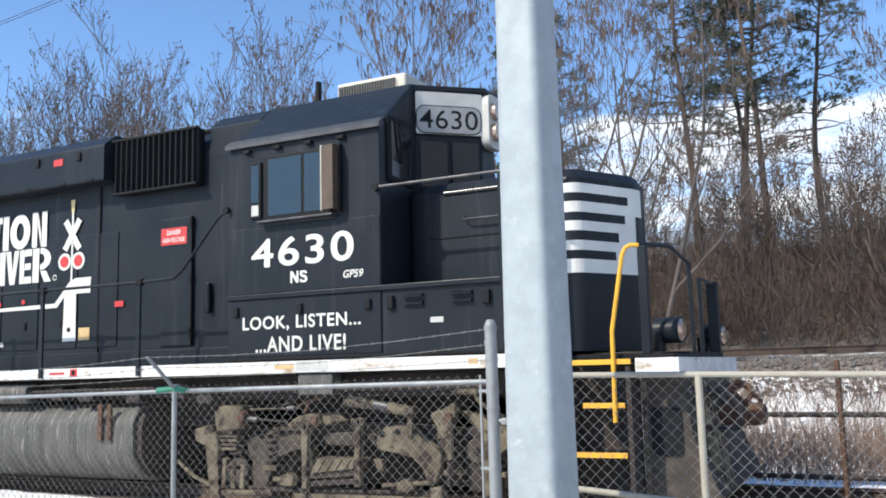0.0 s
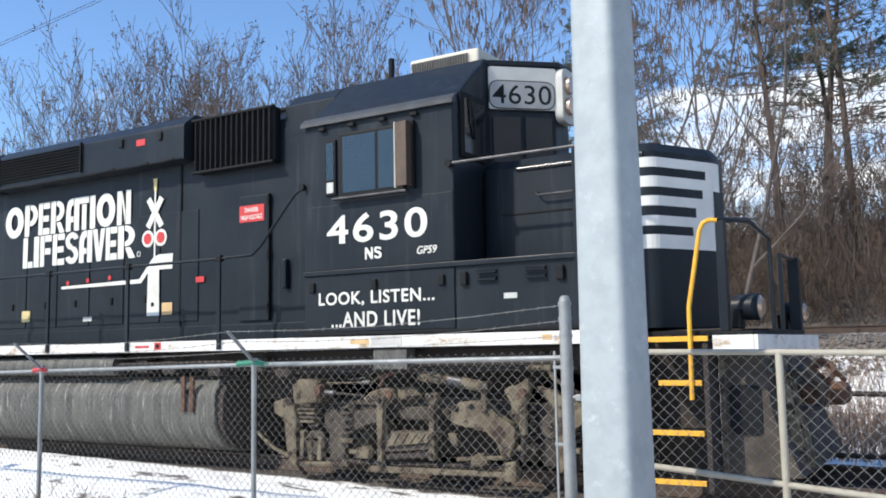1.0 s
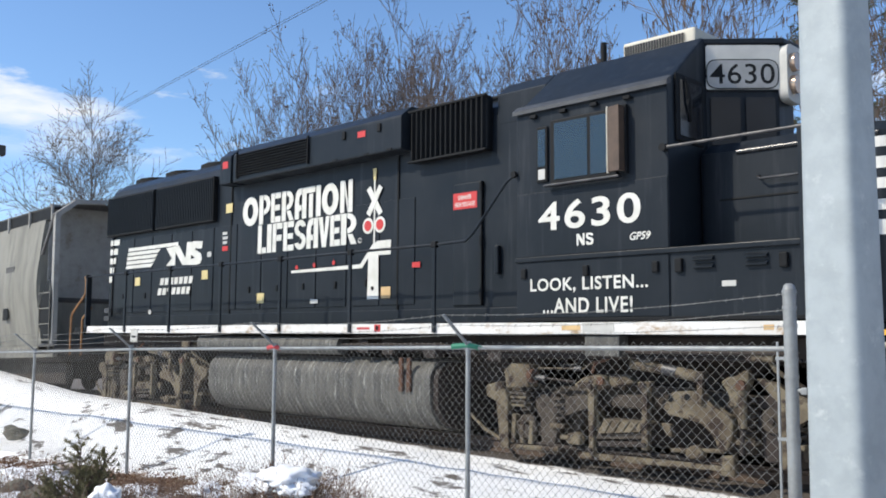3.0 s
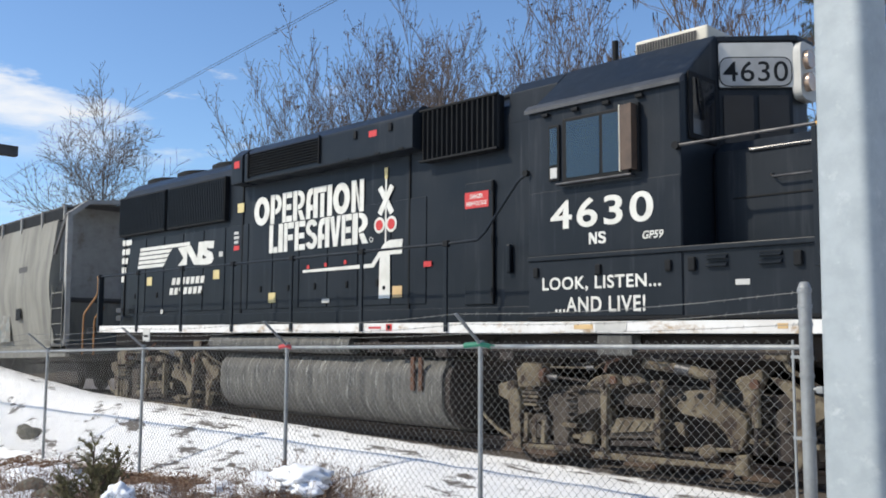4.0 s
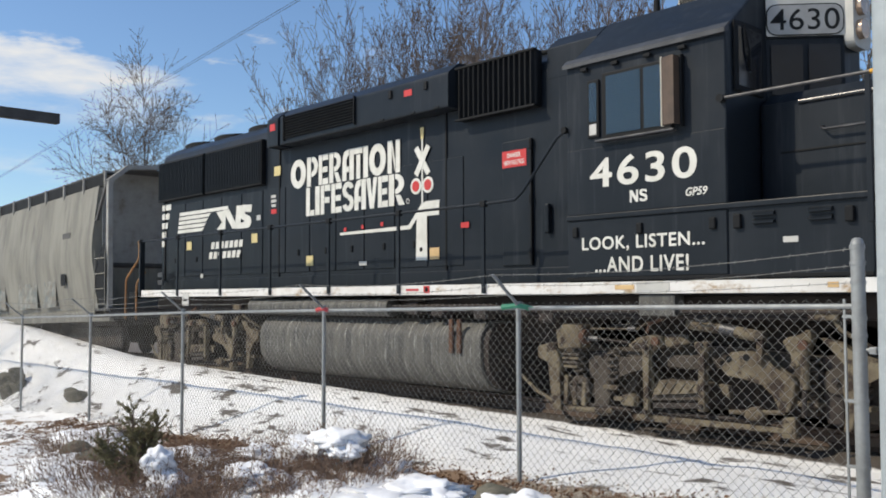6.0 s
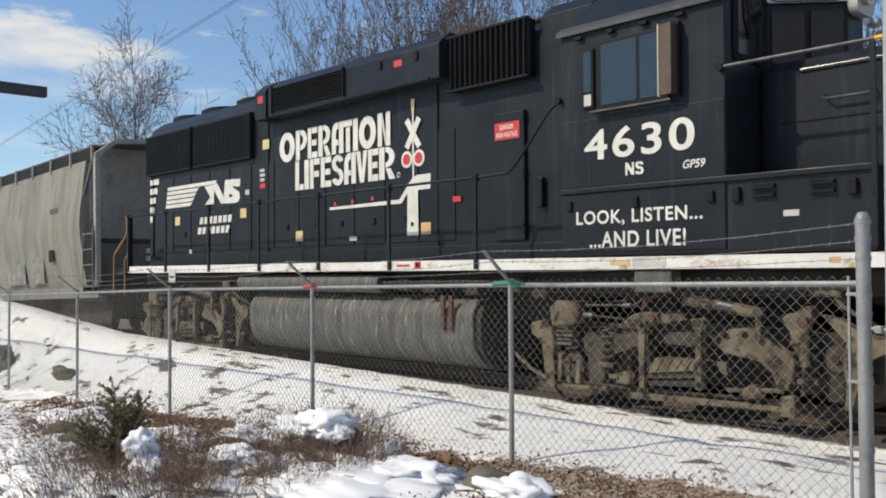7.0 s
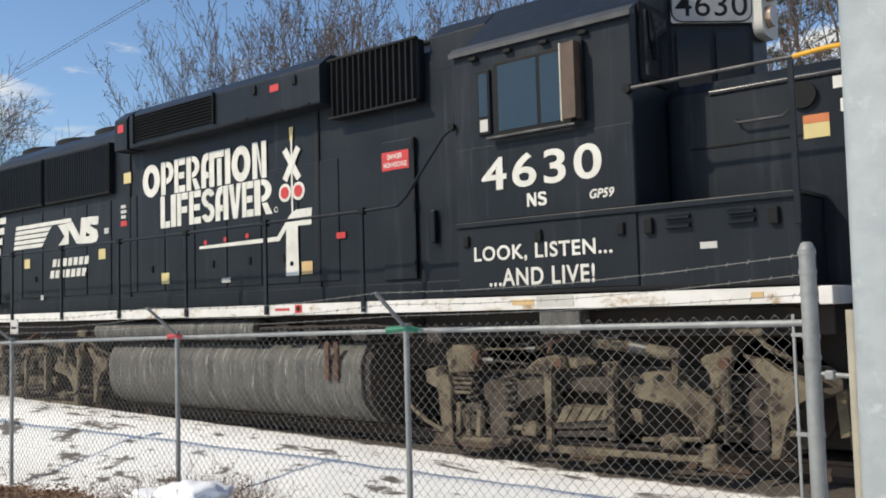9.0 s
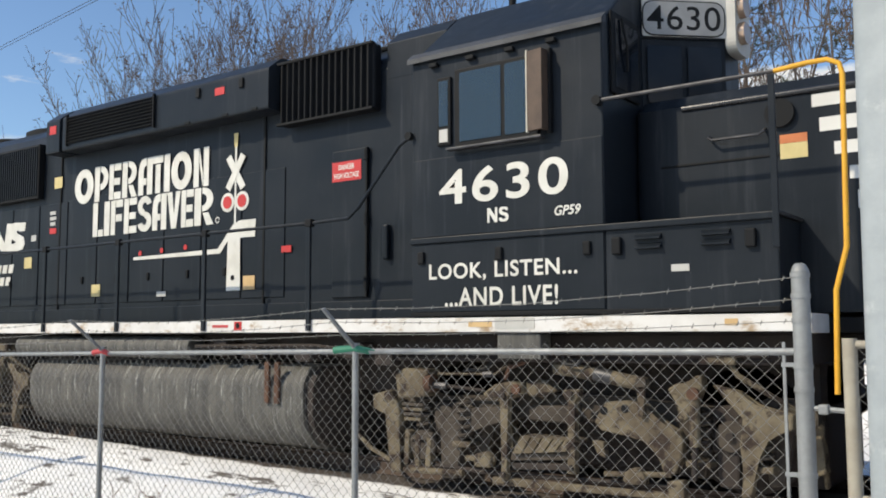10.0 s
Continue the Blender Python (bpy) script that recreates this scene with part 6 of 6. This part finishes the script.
plant(bare_tree("bare_tree", 3, 10.3, "leafless grey tree with ascending limbs and dry seed heads", 0.17, limbs=5),
      [(-9.6, 9.5, 0.0, 0.98), (-14.2, 10.5, 2.1, 1.05), (-19.0, 11, 4.0, 1.15), (-18.0, 10.2, 1.2, 0.7), (-10.6, 11.0, 3.3, 0.9), (-15.4, 11.5, 0.9, 1.0), (-8.4, 11.8, 2.7, 0.85), (-13.9, 12.2, 4.4, 1.02), (-11.4, 12.6, 5.6, 0.97), (-20.6, 10.8, 0.4, 1.12), (-22.6, 12.0, 2.4, 1.15)])
plant(bare_tree("bare_tree", 8, 10.2, "leafless grey tree with ascending limbs and dry seed heads", 0.2, limbs=5),
      [(-9.0, 10.2, 4.1, 0.9), (-18.4, 12.4, 2.2, 1.0), (-11.8, 9.8, 0.6, 1.0), (-16.6, 9.6, 3.0, 1.08), (-13.4, 9.4, 5.0, 0.95), (30, -6, 0.3, 1.3), (34, 4, 1.3, 1.4), (-23.5, -10.5, 1.9, 1.1), (-27.0, -8.0, 4.0, 1.0)])
plant(bare_tree("bare_tree", 15, 10.2, "slender leafless tree with thin upright twigs", 0.13, limbs=3),
      [(-7.6, 10.5, 0.0, 1.0), (-6.0, 12.5, 1.9, 0.85), (-17.6, 12.6, 1.0, 1.25), (-47, 14, 2.6, 0.9), (-9.6, 11.4, 3.9, 1.12), (-15.0, 10.2, 5.2, 1.12), (-17.2, 11.4, 0.7, 1.15), (28, 12, 1.0, 1.4)])
plant(bare_tree("catalpa_tree", 21, 12.5, "leafless tree hung with long brown seed pods", 0.25, limbs=2, twig=1.0, pods=True, girth=0.0055, wide=1.3),
      [(-2.6, 11.5, 0.4, 1.05), (-0.4, 13.0, 2.4, 1.05), (-4.6, 14.0, 4.4, 1.1), (6.5, 26.0, 1.4, 1.3), (-6.5, 22, 3.3, 1.35), (9.8, 25, 0.2, 1.2)])
plant(bare_tree("bare_tree", 44, 13.6, "spreading round-crowned leafless tree beyond the wagon", 0.04, limbs=1, wide=1.55, girth=0.0085, twig=1.3, rise=0.075, dense=1.3),
      [(-37.1, 11.9, 0.4, 1.0)])
plant(pine_tree("pine_tree", 5, 15.5, "tall dark green pine with a bare lower trunk"),
      [(-1.6, 27, 0.0, 1.0), (-0.8, 31, 2.0, 1.1), (-7.5, 29, 4.2, 0.9), (36, 16, 1.0, 1.05), (32, -14, 2.0, 0.9)])
plant(pine_tree("pine_tree", 12, 14.5, "tall dark green pine with a bare lower trunk"),
      [(0.9, 27, 0.7, 1.05), (2.6, 30, 5.0, 1.05), (-0.3, 29, 2.2, 0.98), (-10.5, 33, 1.0, 1.0)])

plant(bare_tree("sapling_tree", 33, 4.6, "thin leafless sapling on the brushy slope", 0.2, limbs=3, twig=0.9),
      [(-4 + 0.75 * k + 0.6 * math.sin(k * 5.1), 22 + 7 * ((k * 0.618) % 1.0), k * 1.7, 0.9 + 0.7 * ((k * 0.382) % 1.0)) for k in range(26)])

# tangled brush over the hillside
rng = random.Random(77)
segs, pale = [], []
for k in range(7000):
    y = 20.5 + 24 * rng.random() ** 1.4
    x = rng.uniform(-9, 16) + (y - 20) * 0.05
    z = ground_z(x, y)
    h = rng.uniform(0.9, 3.3)
    p, d = Vector((x, y, z - 0.05)), rand_dir(rng, Vector((0, 0, 1.3)), 0.9)
    r = rng.uniform(0.010, 0.022)
    bag = pale if rng.random() < 0.3 else segs
    for j in range(3):
        q = p + d * h / 3
        bag.append((p.copy(), q.copy(), r * (1 - j / 4), r * (1 - (j + 1) / 4)))
        for _ in range(2):
            bag.append((q.copy(), q + rand_dir(rng, d, 0.9) * rng.uniform(0.3, 0.9), r * 0.55, 0.004))
        p, d = q, rand_dir(rng, d, 0.35)
brush = raw("hillside_brush", *sticks(segs, 3), BRUSH)
tagged(brush, "dense tangle of bare brown brush on a slope", "brush", kind="stuff")
brush2 = raw("hillside_saplings", *sticks(pale, 3), TWIG)
tagged(brush2, "grey leafless saplings in the brush", "brush", kind="stuff")


# low growth by the fence
def shrub(x, y, size, height, seed, label, count=95, droop=0.0):
    rng = random.Random(seed)
    base = Vector((x, y, ground_z(x, y)))
    rows, v, f = [], [], []
    for _ in range(count):
        a, s = rng.uniform(0, 6.283), math.sqrt(rng.random()) * size * 0.55
        p = Vector((math.cos(a) * s, math.sin(a) * s, -0.03))
        d = (Vector((math.cos(a) * 0.55, math.sin(a) * 0.55, 1.0)) + Vector((rng.gauss(0, 0.25), rng.gauss(0, 0.25), 0))).normalized()
        h = height * rng.uniform(0.5, 1.1)
        for j in range(3):
            q = p + d * h / 3
            rows.append((p.copy(), q.copy(), 0.0045 * (1 - j / 4), 0.0045 * (1 - (j + 1) / 4)))
            if j:
                for _ in range(2):
                    e = q + rand_dir(rng, d, 0.8) * h * 0.25
                    rows.append((q.copy(), e, 0.0022, 0.0012))
                    if rng.random() < 0.5:
                        c, t = rand_dir(rng, Vector(), 1) * 0.018, rand_dir(rng, Vector(), 1) * 0.012
                        m = len(v)
                        v += [e - t, e + t, e + c]
                        f.append((m, m + 1, m + 2))
            p, d = q, rand_dir(rng, d + Vector((0, 0, -droop)), 0.3)
    ob = thing("dry_shrub", base, label, "shrub", "dry shrubs by the fence")
    tagged(raw("stem_clump", *sticks(rows, 3), SHRUB, ob, "thin brown stems"), kind="stuff")
    tagged(raw("leaf_clump", v, f, LEAF, ob, "few curled dead leaves"), kind="stuff")
    return ob


SHRUBS = [(-5.6, -4.1, 0.8, 0.34), (-6.3, -3.7, 0.8, 0.36), (-5.0, -4.5, 0.8, 0.38), (-7.2, -3.5, 0.8, 0.32), (-4.7, -3.8, 0.7, 0.34), (-5.2, -3.3, 0.7, 0.30), (-8.0, -3.2, 0.7, 0.30), (-2.55, -2.5, 0.7, 0.44), (-2.25, -2.7, 0.7, 0.42), (-2.9, -2.75, 0.7, 0.44), (-2.0, -2.95, 0.6, 0.36), (-3.3, -3.2, 0.7, 0.40), (-3.2, -2.35, 0.7, 0.44), (-2.7, -3.7, 0.7, 0.4), (-2.4, -3.9, 0.7, 0.36), (-3.1, -4.3, 0.8, 0.42), (-3.6, -4.6, 0.8, 0.42), (-2.7, -4.3, 0.7, 0.4), (-3.9, -4.0, 0.6, 0.36), (-2.0, -3.5, 0.6, 0.36), (-3.3, -4.9, 0.8, 0.4), (-3.4, -2.3, 0.8, 0.5), (-2.9, -2.45, 0.8, 0.42), (-3.9, -2.6, 0.7, 0.4), (-3.4, -3.0, 0.8, 0.42), (-2.5, -2.9, 0.7, 0.4), (-4.2, -3.2, 0.8, 0.42), (-2.9, -3.45, 0.7, 0.4), (-2.1, -2.75, 0.6, 0.34), (-3.6, -3.7, 0.8, 0.42), (-4.0, -4.3, 0.8, 0.4), (-2.3, -3.3, 0.6, 0.32), (-3.3, -4.2, 0.7, 0.36), (-3.0, -3.9, 0.6, 0.3)]
for n, (x, y, s, h) in enumerate(SHRUBS):
    shrub(x, y, s, h, 40 + n, "dry brown shrub of thin bare stems in snow")

cr = random.Random(4)
cx, cy = -3.75, -4.3
cedar = thing("small_cedar", (cx, cy, ground_z(cx, cy)), "small olive green cedar sapling beside snow", "tree")
leaders = (Vector((0.0, 0.02, 0.80)), Vector((0.08, 0.24, 0.70)), Vector((-0.05, -0.26, 0.46)), Vector((0.12, 0.10, 0.58)))
rows, v, f = [(Vector((0, 0, -0.05)), tip, 0.022, 0.006) for tip in leaders], [], []
for k in range(170):
    t = cr.uniform(0.10, 1.0)
    a = cr.uniform(0, 6.283)
    s = leaders[k % 4] * t
    e = s + Vector((math.cos(a), math.sin(a), cr.uniform(0.5, 1.3))) * (0.17 * (1.15 - t) + 0.085) * cr.uniform(0.4, 1.35)
    rows.append((s, e, 0.005, 0.002))
    for j in range(10):
        c = s.lerp(e, cr.uniform(0.1, 1.05))
        for _ in range(9):
            g, w = rand_dir(cr, (e - s).normalized() * 0.7, 0.8) * cr.uniform(0.02, 0.048), rand_dir(cr, Vector(), 1) * 0.0055
            m = len(v)
            v += [c - w, c + w, c + g]
            f.append((m, m + 1, m + 2))
raw("trunk", *sticks(rows, 4), PINE_BARK, cedar)
raw("crown", v, f, CEDAR, cedar, "dense scaly green sprays")


def lump(name, x, y, z, sx, sy, sz, seed, mat, label, category, rough=0.25, group="", sub=3):
    """An uneven mound or stone that sits in the ground."""
    bm = bmesh.new()
    bmesh.ops.create_icosphere(bm, subdivisions=sub, radius=1.0)
    for w in bm.verts:
        k = 1 + rough * noise.noise(w.co * 1.7 + Vector((seed, 0, 0))) + rough * 0.55 * noise.noise(w.co * 4.1 + Vector((0, seed, 0))) + rough * 0.25 * noise.noise(w.co * 9.3 + Vector((0, 0, seed)))
        w.co = Vector((w.co.x * sx * k, w.co.y * sy * k, w.co.z * sz * k))
    me = finish(bm, name, mat)
    me.polygons.foreach_set("use_smooth", [True] * len(me.polygons))
    ob = new(name, me)
    ob.location = (x, y, z)
    return tagged(ob, label, category, group)


CLUMPS = [(-2.55, -2.72, 0.42, 0.26, 0.20, 0.17), (-2.75, -2.70, 0.34, 0.20, 0.16, 0.12), (-2.38, -2.80, 0.33, 0.16, 0.14, 0.11), (-3.40, -4.18, 0.34, 0.13, 0.12, 0.22), (-3.30, -4.16, 0.16, 0.16, 0.14, 0.20), (-2.85, -3.55, 0.24, 0.20, 0.17, 0.16), (-2.72, -3.45, 0.16, 0.24, 0.20, 0.14), (-1.45, -2.66, 0.02, 0.42, 0.26, 0.16),
          (-3.25, -2.62, 0.26, 0.36, 0.2, 0.22), (-2.85, -2.62, 0.22, 0.24, 0.16, 0.14), (-3.75, -2.9, 0.26, 0.20, 0.15, 0.13), (-4.1, -2.75, 0.16, 0.28, 0.14, 0.07), (-2.9, -3.5, 0.12, 0.26, 0.18, 0.17), (-3.15, -3.75, 0.10, 0.24, 0.14, 0.10), (-3.3, -2.75, 0.2, 0.22, 0.14, 0.12), (-4.0, -4.6, 0.0, 0.8, 0.35, 0.12), (-1.9, -3.3, 0.0, 0.6, 0.35, 0.16),
          (-6.9, -3.3, 0.02, 0.8, 0.45, 0.12), (-5.8, -4.0, 0.02, 0.7, 0.4, 0.10), (-1.55, -2.75, 0.0, 0.70, 0.36, 0.14), (-2.1, -2.45, 0.10, 0.24, 0.16, 0.12), (-0.30, -2.62, 0.03, 0.30, 0.18, 0.15),
          (-1.3, -3.2, 0.0, 0.9, 0.45, 0.12), (-8.2, -2.9, 0.02, 0.9, 0.4, 0.14), (0.6, -2.6, -0.03, 0.5, 0.16, 0.07), (-4.8, -4.5, 0.0, 0.6, 0.4, 0.12), (-2.55, -3.1, 0.12, 0.16, 0.12, 0.10), (-3.2, -3.3, 0.16, 0.18, 0.12, 0.09),
          (-3.5, -4.3, 0.02, 0.55, 0.3, 0.10), (-2.7, -3.7, 0.03, 0.5, 0.25, 0.09), (-4.4, -3.1, 0.10, 0.25, 0.15, 0.10), (-5.3, -2.9, 0.05, 0.35, 0.2, 0.10)]
for n, (x, y, up, sx, sy, sz) in enumerate(CLUMPS):
    lump("snow_clump", x, y, ground_z(x, y) + up, sx * (1.25 if up > 0.1 else 1.1), sy * 1.2, sz * (0.62 if up > 0.1 else 0.8), n * 3.7, SNOW, "lump of clean white snow caught on dry plants" if up > 0.1 else "low drift of clean white snow", "snow", 0.40 if up > 0.1 else 0.60, "snow clumps", 4)
lump("field_stone", -0.62, -2.55, ground_z(-0.62, -2.55) + 0.03, 0.24, 0.19, 0.15, 2.0, STONE, "mottled brown field stone in the leaf litter", "stone")
lump("field_stone", -5.9, -3.75, ground_z(-5.9, -3.75) + 0.06, 0.34, 0.24, 0.17, 5.0, STONE, "dark stone half covered with snow", "stone")
lump("field_stone", -6.9, -3.6, ground_z(-6.9, -3.6) + 0.05, 0.26, 0.2, 0.13, 9.0, STONE, "dark stone half covered with snow", "stone")
for n, (x, y, s) in enumerate(((-13.2, -1.25, 0.26), (-13.75, -1.15, 0.15))):
    lump("field_stone", x, y, ground_z(x, y) + s * 0.25, s * 1.3, s * 0.8, s * 0.45, 20.0 + n, STONE, "grey stone lying in the snow behind the fence", "stone")
for n, (dx, dy, up, r) in enumerate(((-0.2, 0, 0.06, 0.28), (0.14, 0.12, 0.04, 0.22), (0.0, 0.05, 0.36, 0.22), (-0.48, 0.0, 0.22, 0.27), (0.10, 0.1, 0.24, 0.16))):
    x, y = -16.82 + dx, -1.3 + dy
    lump("field_stone", x, y, ground_z(x, y) + up, r, r * 0.8, r * 0.72, 31.0 + n, STONE, "dark mossy boulder heaped in the snow by the fence", "stone", 0.5, "boulders by the fence")
for n, (x, y, a, l) in enumerate(((-9.0, -2.9, 0.5, 1.3), (-9.6, -2.7, 0.9, 0.9), (-8.3, -3.3, 0.2, 0.8))):
    z = ground_z(x, y)
    alone("dead_branch", tube(B(), [(x, y, z), (x + l * 0.5 * math.cos(a), y + l * 0.5 * math.sin(a), z + 0.12), (x + l * math.cos(a), y + l * math.sin(a), z + 0.2)], 0.03, 7, taper=0.01), BARK, "fallen bare branch lying on snow", "branch")

# dry weeds in the snow beyond the gate
wr = random.Random(5)
rows = []
for k in range(7000):
    x, y = wr.uniform(1.5, 13), 3.6 + 8.9 * wr.random() ** 0.7
    p = Vector((x, y, ground_z(x, y) - 0.02))
    d = rand_dir(wr, Vector((0, 0, 1.4)), 0.7)
    h = wr.uniform(0.25, 0.85)
    q = p + d * h
    rows.append((p, q, 0.006, 0.003))
    rows.append((p.lerp(q, 0.6), q + rand_dir(wr, d, 0.8) * 0.2, 0.004, 0.002))
tagged(raw("dry_weeds", *sticks(rows, 3), SHRUB), "thin dry weeds standing in snow", "weeds", kind="stuff")

# leaf litter and wood chips along the fence, gravel by the corner
lr = random.Random(9)
v, f, gv, gf = [], [], [], []
for k in range(15000):
    x = lr.uniform(-12, 3.2)
    w = 0.28 + 0.30 * noise.noise((x * 0.8, 2.0, 5.0))
    y = -2.12 + lr.gauss(0, 0.24 + 0.1 * w) + 0.15 * noise.noise((x * 1.3, 0, 0)) - 0.12 * smooth(-3, 2, x)
    if lr.random() < 0.2:
        y -= lr.uniform(0.2, 1.6)
    z = ground_z(x, y) + lr.uniform(0.002, 0.02)
    c = Vector((x, y, z))
    a, b = rand_dir(lr, Vector(), 1) * lr.uniform(0.012, 0.032), rand_dir(lr, Vector(), 1) * lr.uniform(0.007, 0.018)
    m = len(v)
    v += [c - a, c + b, c + a, c - b]
    f.append((m, m + 1, m + 2, m + 3))
for k in range(3600):
    x = lr.uniform(-1.2, 3.0)
    y = -2.15 + lr.gauss(0, 0.26) - 0.14 * smooth(-1, 3, x)
    c, s = Vector((x, y, ground_z(x, y) + 0.004)), lr.uniform(0.010, 0.024)
    m = len(gv)
    gv += [c + Vector((s * lr.uniform(0.7, 1.2), 0, 0)), c + Vector((0, s * lr.uniform(0.7, 1.2), 0)), c - Vector((s * lr.uniform(0.7, 1.2), 0, 0)), c - Vector((0, s * lr.uniform(0.7, 1.2), 0)), c + Vector((s * 0.2, 0.1 * s, s * 0.8))]
    gf += [(m, m + 1, m + 4), (m + 1, m + 2, m + 4), (m + 2, m + 3, m + 4), (m + 3, m, m + 4)]
bv, bf = [], []
for k in range(5200):
    x, y = lr.uniform(-1.5, 13.0), 12.3 + 3.2 * lr.random()
    c, s = Vector((x, y, ground_z(x, y) + 0.01)), lr.uniform(0.03, 0.075)
    m = len(bv)
    bv += [c + Vector((s * lr.uniform(0.7, 1.3), 0, 0)), c + Vector((0, s * lr.uniform(0.7, 1.3), 0)), c - Vector((s * lr.uniform(0.7, 1.3), 0, 0)), c - Vector((0, s * lr.uniform(0.7, 1.3), 0)), c + Vector((s * 0.2, 0.1 * s, s * lr.uniform(0.6, 1.0)))]
    bf += [(m, m + 1, m + 4), (m + 1, m + 2, m + 4), (m + 2, m + 3, m + 4), (m + 3, m, m + 4)]
tagged(raw("track_ballast", bv, bf, BALLAST), "grey-brown ballast stones on the far embankment", "ballast", kind="stuff")
tagged(raw("leaf_litter", v, f, LEAF), "brown leaf litter along the fence foot", "litter", kind="stuff")
tagged(raw("fine_gravel", gv, gf, GRAVEL), "pale gravel among leaves by the corner post", "gravel", kind="stuff")
